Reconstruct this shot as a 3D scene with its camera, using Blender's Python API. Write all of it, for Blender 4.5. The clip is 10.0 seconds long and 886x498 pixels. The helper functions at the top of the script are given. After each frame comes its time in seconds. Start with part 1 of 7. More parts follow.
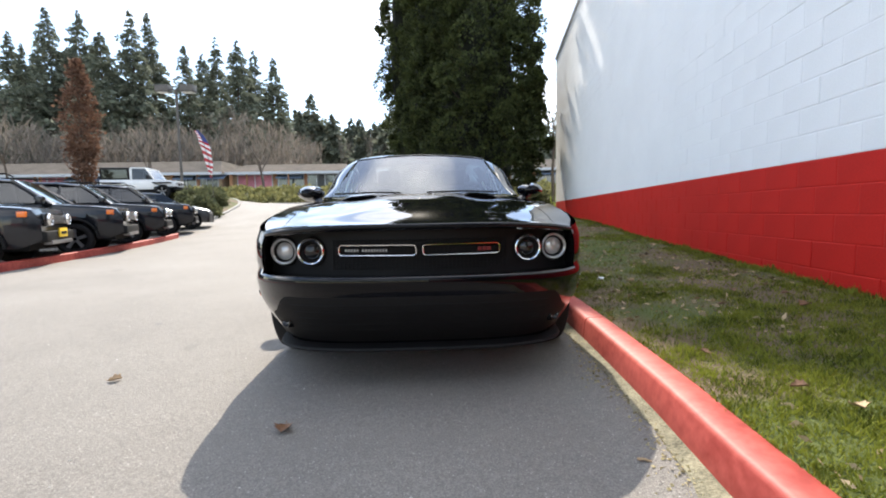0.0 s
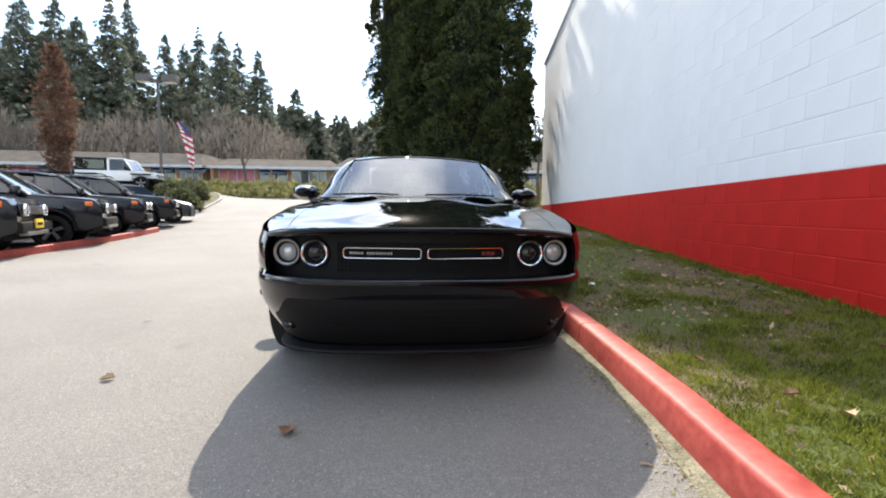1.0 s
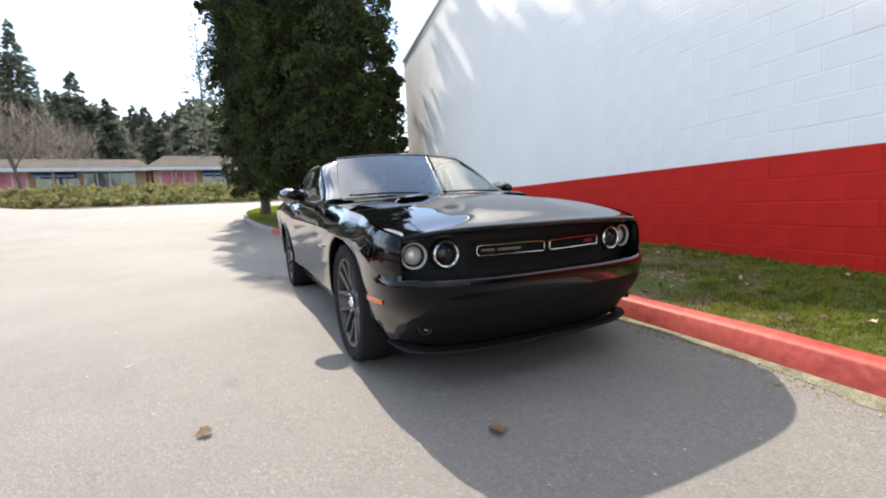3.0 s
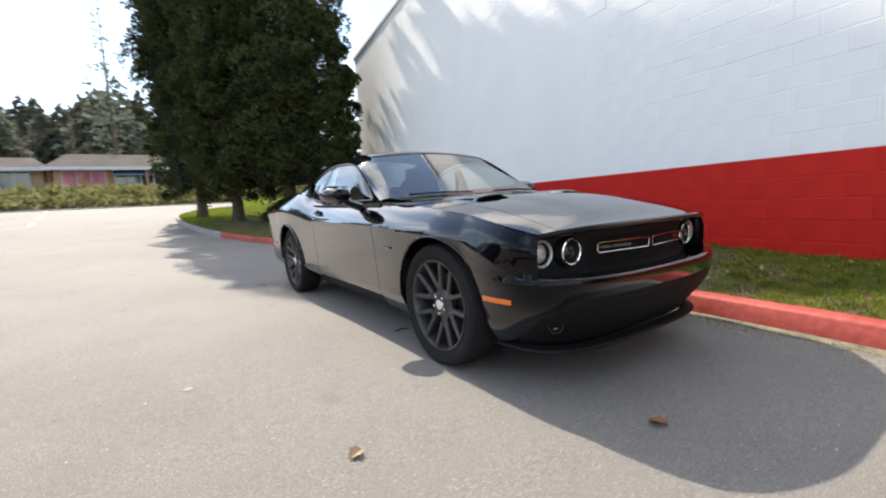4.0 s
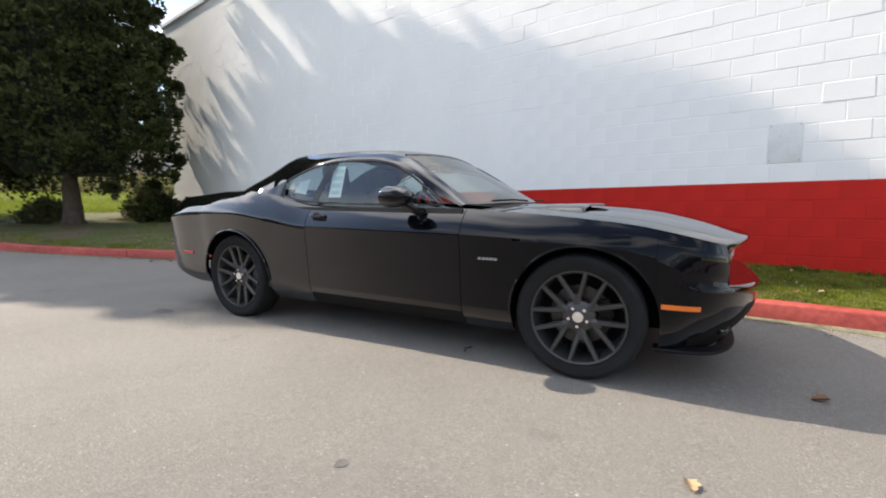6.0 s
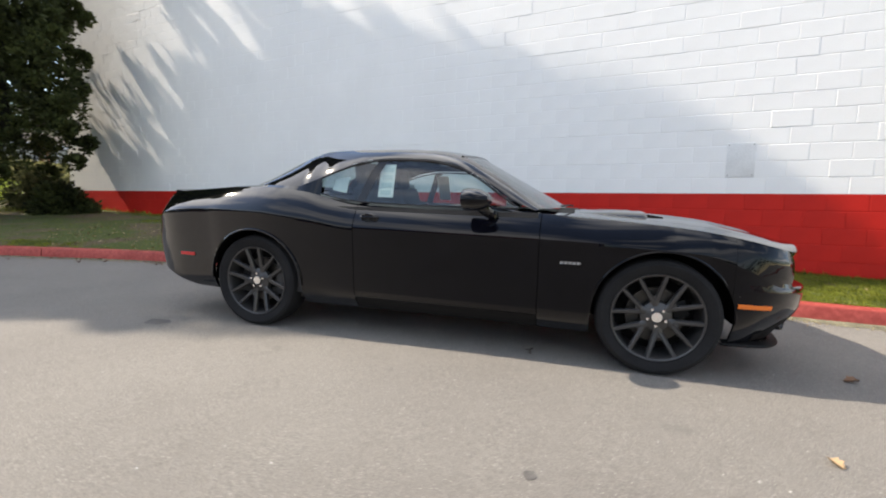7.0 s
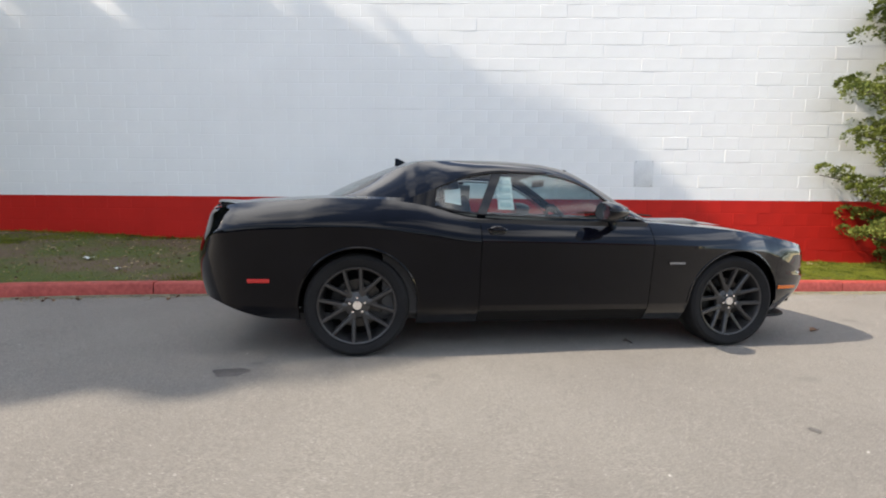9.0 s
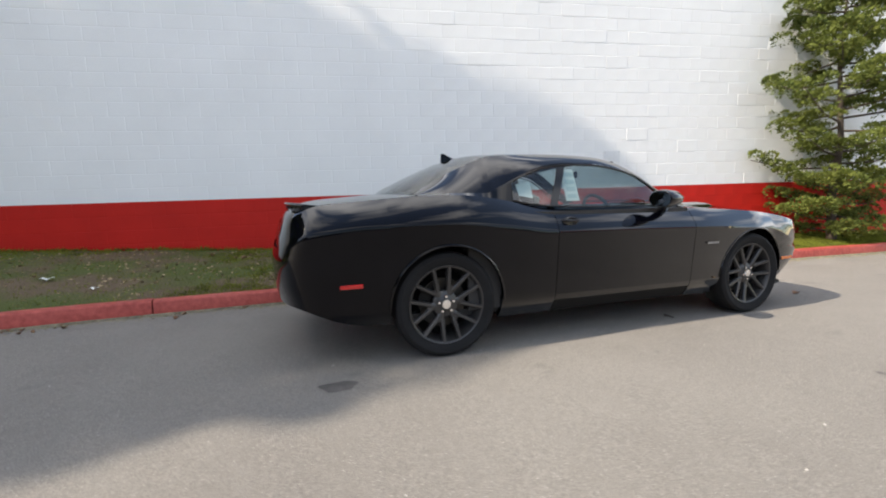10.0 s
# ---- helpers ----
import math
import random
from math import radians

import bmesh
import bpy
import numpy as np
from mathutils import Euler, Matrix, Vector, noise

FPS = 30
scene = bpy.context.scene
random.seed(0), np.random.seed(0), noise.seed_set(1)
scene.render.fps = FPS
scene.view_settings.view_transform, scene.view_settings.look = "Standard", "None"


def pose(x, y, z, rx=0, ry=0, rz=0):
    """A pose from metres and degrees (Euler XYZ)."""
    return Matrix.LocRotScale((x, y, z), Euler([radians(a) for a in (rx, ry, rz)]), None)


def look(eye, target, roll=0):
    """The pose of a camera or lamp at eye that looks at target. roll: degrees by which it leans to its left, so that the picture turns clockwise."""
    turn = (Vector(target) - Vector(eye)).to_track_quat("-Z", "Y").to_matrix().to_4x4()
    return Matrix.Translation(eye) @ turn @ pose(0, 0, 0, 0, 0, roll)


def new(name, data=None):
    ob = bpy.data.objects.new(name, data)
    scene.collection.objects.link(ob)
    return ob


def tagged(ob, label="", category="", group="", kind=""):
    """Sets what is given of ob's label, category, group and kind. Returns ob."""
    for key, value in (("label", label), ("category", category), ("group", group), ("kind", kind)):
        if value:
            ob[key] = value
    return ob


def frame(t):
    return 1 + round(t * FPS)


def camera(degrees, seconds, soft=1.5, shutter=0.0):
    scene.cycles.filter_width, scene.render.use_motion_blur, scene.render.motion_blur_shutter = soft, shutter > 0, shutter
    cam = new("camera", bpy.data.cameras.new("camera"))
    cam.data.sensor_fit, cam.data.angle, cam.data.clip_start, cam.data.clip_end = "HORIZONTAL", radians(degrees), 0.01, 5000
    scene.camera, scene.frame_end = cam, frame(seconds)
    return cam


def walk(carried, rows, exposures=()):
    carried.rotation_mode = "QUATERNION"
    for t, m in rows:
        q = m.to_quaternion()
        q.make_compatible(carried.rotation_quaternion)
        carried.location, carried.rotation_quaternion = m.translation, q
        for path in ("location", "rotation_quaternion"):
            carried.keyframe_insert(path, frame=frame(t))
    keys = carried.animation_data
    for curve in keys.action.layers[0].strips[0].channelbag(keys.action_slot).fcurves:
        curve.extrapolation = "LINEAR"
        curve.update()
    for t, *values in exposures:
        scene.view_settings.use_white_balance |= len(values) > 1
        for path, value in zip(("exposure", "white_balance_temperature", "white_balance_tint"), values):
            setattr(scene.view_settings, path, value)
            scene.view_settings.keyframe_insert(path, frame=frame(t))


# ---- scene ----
cam = camera(91.1, 10.0, soft=1.9, shutter=0.4)
SLOPE = pose(0, 0, 0, 0.83, 0, 0)      # the kerb lane climbs gently towards the back of the parked coupe
PATH = [
    (0, (0.026, -4.416, 0.922), (0.107, -2.429, 0.727), -1.0),
    (0.5, (0.024, -4.414, 0.923), (0.144, -2.43, 0.718), -0.7),
    (1, (-0.084, -4.427, 0.946), (0.076, -2.445, 0.751), 0.6),
    (1.5, (-0.359, -4.467, 0.938), (0.033, -2.519, 0.724), 0.3),
    (2, (-0.703, -4.4, 0.932), (-0.225, -2.475, 0.689), 0.6),
    (2.5, (-1.09, -4.286, 0.947), (-0.517, -2.39, 0.683), -0.1),
    (2.7, (-1.26, -4.234, 0.960), (-0.535, -2.391, 0.693), -1.9),
    (3.8, (-2.117, -3.698, 0.995), (-1.08, -1.994, 0.858), -2.1),
    (4, (-2.288, -3.592, 1.001), (-1.162, -1.956, 0.766), -2.8),
    (4.5, (-2.604, -3.225, 1.021), (-1.267, -1.752, 0.817), -3.2),
    (5, (-2.93, -2.828, 1.006), (-1.415, -1.546, 0.758), -2.0),
    (5.5, (-3.19, -2.399, 1.014), (-1.544, -1.289, 0.776), -1.8),
    (7, (-3.786, -0.919, 1.048), (-1.876, -0.368, 0.827), 1.7),
    (7.5, (-3.946, -0.351, 1.054), (-1.994, 0.003, 0.793), -1.0),
    (8, (-3.993, 0.216, 1.076), (-2.013, 0.373, 0.836), 1.3),
    (8.5, (-4.01, 0.788, 1.101), (-2.025, 0.677, 0.882), 0.4),
    (9, (-3.936, 1.348, 1.078), (-1.97, 1.043, 0.88), 1.3),
    (9.5, (-3.845, 1.925, 1.075), (-1.921, 1.434, 0.835), -0.5),
    (10, (-3.647, 2.482, 1.086), (-1.775, 1.814, 0.861), -1.1),
]
EXPOSURES = [(0, 1.15, 7000, 11), (2, 1.15, 7060, 11), (3.9, 0.96, 7180, 12), (6, 0.86, 7380, 12), (10, 0.78, 7420, 12)]
walk(cam, [(t, SLOPE @ look(eye, target, roll)) for t, eye, target, roll in PATH], EXPOSURES)

# ---- light ----
SUN_EL, SUN_AZ = 43.7, -1.2             # degrees up, degrees from +y towards +x
sun_way = Vector((math.sin(radians(SUN_AZ)) * math.cos(radians(SUN_EL)), math.cos(radians(SUN_AZ)) * math.cos(radians(SUN_EL)), math.sin(radians(SUN_EL))))
sun = new("sun", bpy.data.lights.new("sun", "SUN"))
sun.data.energy, sun.data.angle, sun.data.color = 3.95, radians(0.55), (1.0, 0.95, 0.87)
sun.matrix_world = look(sun_way * 60, (0, 0, 0))

world = bpy.data.worlds.new("sky")
scene.world = world
world.use_nodes = True
wn, wl = world.node_tree.nodes, world.node_tree.links
wn.clear()
sky = wn.new("ShaderNodeTexSky")
sky.sky_type, sky.sun_disc = "NISHITA", False
sky.sun_elevation, sky.sun_rotation = radians(SUN_EL), radians(SUN_AZ)
sky.dust_density, sky.air_density, sky.ozone_density = 0.2, 1.1, 2.0
wc = wn.new("ShaderNodeTexCoord")
wmap = wn.new("ShaderNodeMapping")
wmap.inputs["Scale"].default_value = (1.0, 1.0, 2.6)
wmap.inputs["Location"].default_value = (-5.65, 1.43, 3.2)
wnoise = wn.new("ShaderNodeTexNoise")
wnoise.inputs["Scale"].default_value, wnoise.inputs["Detail"].default_value, wnoise.inputs["Roughness"].default_value = 1.7, 4.5, 0.5
wramp = wn.new("ShaderNodeValToRGB")
wramp.color_ramp.elements[0].position, wramp.color_ramp.elements[1].position = 0.49, 0.64
wramp.color_ramp.elements[0].color = (0.03, 0.03, 0.03, 1)
wmix = wn.new("ShaderNodeMixRGB")
wmix.inputs[2].default_value = (9.0, 9.7, 10.9, 1)
wbg = wn.new("ShaderNodeBackground")
wbg.inputs["Strength"].default_value = 0.162
wout = wn.new("ShaderNodeOutputWorld")
wl.new(wc.outputs["Generated"], wmap.inputs["Vector"])
wl.new(wmap.outputs["Vector"], wnoise.inputs["Vector"])
wl.new(wnoise.outputs["Fac"], wramp.inputs["Fac"])
wl.new(wramp.outputs["Color"], wmix.inputs[0])
wl.new(sky.outputs["Color"], wmix.inputs[1])
wl.new(wmix.outputs["Color"], wbg.inputs["Color"])
wl.new(wbg.outputs["Background"], wout.inputs["Surface"])


# ---- materials ----
def material(name, color, rough=0.6, metal=0.0, noise_scale=0.0, vary=0.0, bump=0.0, coat=0.0, second=None, fine=0.0, spec=0.5, alpha_glass=False, emit=0.0):
    """One procedural material: a base colour varied at two scales, grain as bump, gloss as it is."""
    m = bpy.data.materials.new(name)
    m.use_nodes = True
    n, l = m.node_tree.nodes, m.node_tree.links
    b = n["Principled BSDF"]
    b.inputs["Roughness"].default_value, b.inputs["Metallic"].default_value = rough, metal
    b.inputs["Specular IOR Level"].default_value = spec
    b.inputs["Coat Weight"].default_value, b.inputs["Coat Roughness"].default_value = coat, 0.03
    b.inputs["Base Color"].default_value = (*color, 1)
    if emit:
        b.inputs["Emission Color"].default_value, b.inputs["Emission Strength"].default_value = (*color, 1), emit
    if noise_scale:
        co = n.new("ShaderNodeTexCoord")
        big = n.new("ShaderNodeTexNoise")
        big.inputs["Scale"].default_value, big.inputs["Detail"].default_value = noise_scale, 5
        small = n.new("ShaderNodeTexNoise")
        small.inputs["Scale"].default_value, small.inputs["Detail"].default_value = fine or noise_scale * 14, 4
        l.new(co.outputs["Object"], big.inputs["Vector"])
        l.new(co.outputs["Object"], small.inputs["Vector"])
        add = n.new("ShaderNodeMath")
        add.operation = "ADD"
        l.new(big.outputs["Fac"], add.inputs[0])
        l.new(small.outputs["Fac"], add.inputs[1])
        ramp = n.new("ShaderNodeValToRGB")
        lo = [max(0, c * (1 - vary)) for c in color]
        hi = [min(1, c * (1 + vary)) for c in (second or color)]
        ramp.color_ramp.elements[0].position, ramp.color_ramp.elements[1].position = 0.36, 0.64
        ramp.color_ramp.elements[0].color, ramp.color_ramp.elements[1].color = (*lo, 1), (*hi, 1)
        half = n.new("ShaderNodeMath")
        half.operation = "MULTIPLY"
        half.inputs[1].default_value = 0.5
        l.new(add.outputs[0], half.inputs[0])
        l.new(half.outputs[0], ramp.inputs["Fac"])
        l.new(ramp.outputs["Color"], b.inputs["Base Color"])
        if bump:
            bp = n.new("ShaderNodeBump")
            bp.inputs["Strength"].default_value, bp.inputs["Distance"].default_value = 1.0, bump
            l.new(small.outputs["Fac"], bp.inputs["Height"])
            l.new(bp.outputs["Normal"], b.inputs["Normal"])
    return m


def glass_material(name, tint, gloss_rough=0.0):
    """Thin car glass: a tinted see-through sheet with a Fresnel gloss."""
    m = bpy.data.materials.new(name)
    m.use_nodes = True
    n, l = m.node_tree.nodes, m.node_tree.links
    n.clear()
    tr, gl, fr, mx, out = (n.new("ShaderNodeBsdfTransparent"), n.new("ShaderNodeBsdfGlossy"), n.new("ShaderNodeLayerWeight"), n.new("ShaderNodeMixShader"), n.new("ShaderNodeOutputMaterial"))
    tr.inputs["Color"].default_value = (*tint, 1)
    gl.inputs["Roughness"].default_value = gloss_rough
    fr.inputs["Blend"].default_value = 0.5
    pw, ma = n.new("ShaderNodeMath"), n.new("ShaderNodeMath")
    pw.operation, ma.operation = "POWER", "MULTIPLY_ADD"
    pw.inputs[1].default_value, ma.inputs[1].default_value, ma.inputs[2].default_value = 3.0, 0.92, 0.08
    l.new(fr.outputs["Facing"], pw.inputs[0])
    l.new(pw.outputs[0], ma.inputs[0])
    l.new(ma.outputs[0], mx.inputs[0])
    l.new(tr.outputs[0], mx.inputs[1])
    l.new(gl.outputs[0], mx.inputs[2])
    l.new(mx.outputs[0], out.inputs["Surface"])
    return m


def paint_material(name, color, low, power, rough):
    """Deep clear-coated paint: a dark base under a gloss that grows towards glancing angles."""
    m = bpy.data.materials.new(name)
    m.use_nodes = True
    n, l = m.node_tree.nodes, m.node_tree.links
    n.clear()
    di, gl, lw, mx, out = (n.new("ShaderNodeBsdfDiffuse"), n.new("ShaderNodeBsdfGlossy"), n.new("ShaderNodeLayerWeight"), n.new("ShaderNodeMixShader"), n.new("ShaderNodeOutputMaterial"))
    gl.inputs["Roughness"].default_value = rough
    lw.inputs["Blend"].default_value = 0.5
    pw, ma = n.new("ShaderNodeMath"), n.new("ShaderNodeMath")
    pw.operation, ma.operation = "POWER", "MULTIPLY_ADD"
    pw.inputs[1].default_value, ma.inputs[1].default_value, ma.inputs[2].default_value = power, 1 - low, low
    co, dust, ramp = n.new("ShaderNodeTexCoord"), n.new("ShaderNodeTexNoise"), n.new("ShaderNodeValToRGB")
    dust.inputs["Scale"].default_value, dust.inputs["Detail"].default_value = 7.0, 6
    ramp.color_ramp.elements[0].position, ramp.color_ramp.elements[1].position = 0.4, 0.75
    ramp.color_ramp.elements[0].color, ramp.color_ramp.elements[1].color = (*color, 1), (*(c * 1.4 + 0.0005 for c in color), 1)
    l.new(co.outputs["Object"], dust.inputs["Vector"])
    l.new(dust.outputs["Fac"], ramp.inputs["Fac"])
    l.new(ramp.outputs["Color"], di.inputs["Color"])
    l.new(lw.outputs["Facing"], pw.inputs[0])
    l.new(pw.outputs[0], ma.inputs[0])
    l.new(ma.outputs[0], mx.inputs[0])
    l.new(di.outputs[0], mx.inputs[1])
    l.new(gl.outputs[0], mx.inputs[2])
    l.new(mx.outputs[0], out.inputs["Surface"])
    return m


PAINT = paint_material("black_car_paint", (0.0010, 0.0012, 0.0028), 0.019, 2.3, 0.035)
SHELL = material("black_underbody", (0.003, 0.003, 0.003), 0.8, spec=0.1)
BLACK_TRIM = material("black_plastic_trim", (0.005, 0.005, 0.0055), 0.6, 0, 3.0, 0.2, 0.0004, spec=0.2)
GLOSS_BLACK = material("gloss_black_trim", (0.008, 0.008, 0.009), 0.15)
RUBBER = material("tyre_rubber", (0.012, 0.012, 0.013), 0.8, 0, 6.0, 0.25, 0.0006, spec=0.2)
RIM = material("dark_satin_alloy", (0.055, 0.054, 0.055), 0.30, 0.5)
CHROME = material("chrome", (0.82, 0.82, 0.83), 0.12, 1.0)
STEEL = material("brake_steel", (0.06, 0.058, 0.056), 0.4, 1.0)
LENS = material("headlamp_lens", (0.5, 0.5, 0.5), 0.08, 0.3, coat=1.0)
AMBER = material("amber_lens", (0.75, 0.16, 0.015), 0.25, coat=0.5)
RED_LENS = material("red_lens", (0.5, 0.012, 0.012), 0.2, coat=0.5)
SATIN_BADGE = material("satin_grey_badge", (0.30, 0.30, 0.31), 0.4, 0.7)
DULL_RED = material("dull_red_badge", (0.16, 0.008, 0.008), 0.5)
DARK_RED = material("smoked_red_lens", (0.10, 0.004, 0.004), 0.12, coat=0.6)
CAR_GLASS = glass_material("tinted_car_glass", (0.62, 0.72, 0.72))
INTERIOR = material("dark_cabin_cloth", (0.025, 0.024, 0.024), 0.8, 0, 20.0, 0.2)
MIRROR = material("dim_mirror_glass", (0.3, 0.31, 0.32), 0.03, 1.0)
PAPER = material("white_paper", (0.78, 0.8, 0.78), 0.7, 0, 30, 0.06)
PAPER_INK = material("printed_grey_ink", (0.52, 0.60, 0.62), 0.7)


# ---- mesh helpers ----
class Geo:
    """Vertices and faces gathered for one mesh."""

    def __init__(self):
        self.v, self.f = [], []

    def add(self, verts, faces):
        k = len(self.v)
        self.v.extend(tuple(float(c) for c in p) for p in verts)
        self.f.extend(tuple(i + k for i in f) for f in faces)
        return self

    def grid(self, rows, flip=False, closed=False):
        a, b = len(rows), len(rows[0])
        pts = [p for row in rows for p in row]
        faces = []
        for i in range(a - 1):
            for j in range(b if closed else b - 1):
                j2 = (j + 1) % b
                q = (i * b + j, i * b + j2, (i + 1) * b + j2, (i + 1) * b + j)
                faces.append(q[::-1] if flip else q)
        return self.add(pts, faces)

    def box(self, x0, y0, z0, x1, y1, z1, b=0.0):
        """A box; b cuts its edges."""
        if b <= 0:
            v = [(x, y, z) for z in (z0, z1) for y in (y0, y1) for x in (x0, x1)]
            return self.add(v, [(0, 2, 3, 1), (4, 5, 7, 6), (0, 1, 5, 4), (2, 6, 7, 3), (0, 4, 6, 2), (1, 3, 7, 5)])
        bm = bmesh.new()
        bmesh.ops.create_cube(bm, size=1)
        for p in bm.verts:
            p.co = Vector(((x0 + x1) / 2 + p.co.x * (x1 - x0), (y0 + y1) / 2 + p.co.y * (y1 - y0), (z0 + z1) / 2 + p.co.z * (z1 - z0)))
        bmesh.ops.bevel(bm, geom=bm.edges[:], offset=b, segments=2, profile=0.6, affect="EDGES", clamp_overlap=True)
        return self.bm(bm)

    def bm(self, bm):
        bm.verts.index_update()
        self.add([p.co for p in bm.verts], [[p.index for p in f.verts] for f in bm.faces])
        bm.free()
        return self

    def lathe(self, prof, segs=40, axis="x", centre=(0, 0, 0)):
        """prof: (along the axis, radius) pairs."""
        rows = []
        for h, r in prof:
            row = []
            for k in range(segs):
                a = 2 * math.pi * k / segs
                c, s = r * math.cos(a), r * math.sin(a)
                p = (h, c, s) if axis == "x" else (c, h, s) if axis == "y" else (c, s, h)
                row.append((p[0] + centre[0], p[1] + centre[1], p[2] + centre[2]))
            rows.append(row)
        return self.grid(rows, closed=True)

    def tube(self, path, r, segs=8, taper=None):
        pts = [Vector(p) for p in path]
        rows = []
        for i, p in enumerate(pts):
            d = (pts[min(i + 1, len(pts) - 1)] - pts[max(i - 1, 0)]).normalized()
            up = Vector((0, 0, 1)) if abs(d.z) < 0.9 else Vector((1, 0, 0))
            e1 = d.cross(up).normalized()
            e2 = d.cross(e1)
            rr = r if taper is None else r * (1 + (taper - 1) * i / (len(pts) - 1))
            rows.append([tuple(p + rr * (math.cos(2 * math.pi * k / segs) * e1 + math.sin(2 * math.pi * k / segs) * e2)) for k in range(segs)])
        self.grid(rows, closed=True)
        self.f.append(tuple(len(self.v) - segs + k for k in range(segs)))
        self.f.append(tuple(len(self.v) - segs * len(pts) + k for k in reversed(range(segs))))
        return self

    def move(self, m):
        self.v = [tuple(m @ Vector(p)) for p in self.v]
        return self


def mesh_of(name, geo, mat, smooth=35):
    me = bpy.data.meshes.new(name)
    me.from_pydata(geo.v, [], geo.f)
    me.materials.append(mat)
    if smooth:
        me.polygons.foreach_set("use_smooth", [True] * len(me.polygons))
        me.set_sharp_from_angle(angle=radians(smooth))
    me.update()
    return me


def part(name, geo, mat, parent, label="", smooth=35):
    ob = new(name, mesh_of(name, geo, mat, smooth))
    if parent is not None:
        ob.parent = parent
    return tagged(ob, label) if label else ob


def thing(name, label, category, at=None, group="", kind=""):
    e = new(name)
    e.empty_display_size = 0.2
    e.matrix_basis = at if at is not None else Matrix.Identity(4)
    return tagged(e, label, category, group, kind)


def solid(name, geo, mat, label, category, group="", kind="", smooth=35, at=None):
    ob = new(name, mesh_of(name, geo, mat, smooth))
    if at is not None:
        ob.matrix_basis = at
    return tagged(ob, label, category, group, kind)


def curve(knots):
    """A smooth function through (x, y) knots, monotone between them."""
    ks = sorted(knots)
    xs, ys = np.array([k[0] for k in ks], float), np.array([k[1] for k in ks], float)
    d = np.diff(ys) / np.diff(xs)
    m = np.zeros(len(xs))
    m[0], m[-1] = d[0], d[-1]
    for i in range(1, len(xs) - 1):
        m[i] = 0 if d[i - 1] * d[i] <= 0 else 2 * d[i - 1] * d[i] / (d[i - 1] + d[i])

    def f(x):
        x = min(max(x, xs[0]), xs[-1])
        i = min(int(np.searchsorted(xs, x, side="right")) - 1, len(xs) - 2)
        h = xs[i + 1] - xs[i]
        s = (x - xs[i]) / h
        return float((2 * s**3 - 3 * s**2 + 1) * ys[i] + (s**3 - 2 * s**2 + s) * h * m[i] + (3 * s**2 - 2 * s**3) * ys[i + 1] + (s**3 - s**2) * h * m[i + 1])

    return f


def smoothstep(a, b, x):
    s = min(max((x - a) / (b - a), 0), 1)
    return s * s * (3 - 2 * s)


def bezier_loft(low, high, rows, bulge=0.0, out=None):
    """Rows of points between two curves of equal length, bowed outwards by bulge along out(p)."""
    res = []
    for i in range(rows + 1):
        s = i / rows
        row = []
        for a, b in zip(low, high):
            p = Vector(a).lerp(Vector(b), s)
            if bulge:
                p += out(p) * bulge * 4 * s * (1 - s)
            row.append(tuple(p))
        res.append(row)
    return res


# ---- ground ----
def rise(y):
    """The lane and the lot: a faint slope that steepens behind the coupe, with a crest at the cross road."""
    g = 0.0145 * min(y, 28)
    if y > 3:
        g += 0.0021 * (min(y, 28) - 3) ** 2
    if y > 28:
        g += 0.03 * (1 - math.exp(-(y - 28)))
    return g


def bank(y):
    return 1.15 * smoothstep(31.5, 37, y) + 0.9 * smoothstep(40, 52, y) + 5.0 * smoothstep(75, 160, y)


KERB_KNOTS = [(-30, 0.3), (-7, 0.74), (-5.3, 0.84), (-3.5, 0.88), (-2.7, 0.955), (-2.2, 0.99), (-1, 1.06), (2.6, 1.19), (4.1, 1.15), (4.9, 1.06), (6.6, 0.62), (8.5, 0.12), (10.8, -0.35), (14, -0.75), (18, -1.0), (40, -1.0)]
kerb_x = curve(KERB_KNOTS)


def height(x, y):
    gutter = (0.06 - 0.03 * smoothstep(-2, 3, y)) * smoothstep(-0.3, 0.0, x - kerb_x(y)) * smoothstep(9, 5, y)
    return rise(y) + bank(y) + gutter + 0.6 * smoothstep(-10.5, -16, x) * smoothstep(13, 21, y) * smoothstep(31, 27, y)


WALL_A = radians(9.3)
WALL_O = Vector((2.69, -2.9, 0))
WALL_U = Vector((math.sin(WALL_A), math.cos(WALL_A), 0))      # along the wall, away from the street
WALL_N = Vector((-math.cos(WALL_A), math.sin(WALL_A), 0))     # out of the wall
RED_TOP, WALL_TOP, WALL_U0, WALL_U1 = 1.205, 6.70, -15.0, 15.9


def wall_x(y):
    return WALL_O.x + math.tan(WALL_A) * (y - WALL_O.y)


mound = curve([(-20, 0.06), (-3, 0.09), (3, 0.22), (7, 0.31), (11, 0.26), (16, 0.2), (24, 0.1), (40, 0.1)])


def lawn_z(x, y):
    xi = kerb_x(y) + 0.15
    wide = max(wall_x(min(y, 12)) - xi, 0.5)
    s = min(max((x - xi) / wide, 0), 1)
    lump = 0.018 * noise.noise(Vector((x * 1.3, y * 1.3, 3.1))) + 0.012 * noise.noise(Vector((x * 4, y * 4, 7.7)))
    edge = min(max((x - xi) / 0.25, 0), 1)
    return height(kerb_x(y), y) + 0.125 + mound(y) * s ** 0.8 + lump * edge


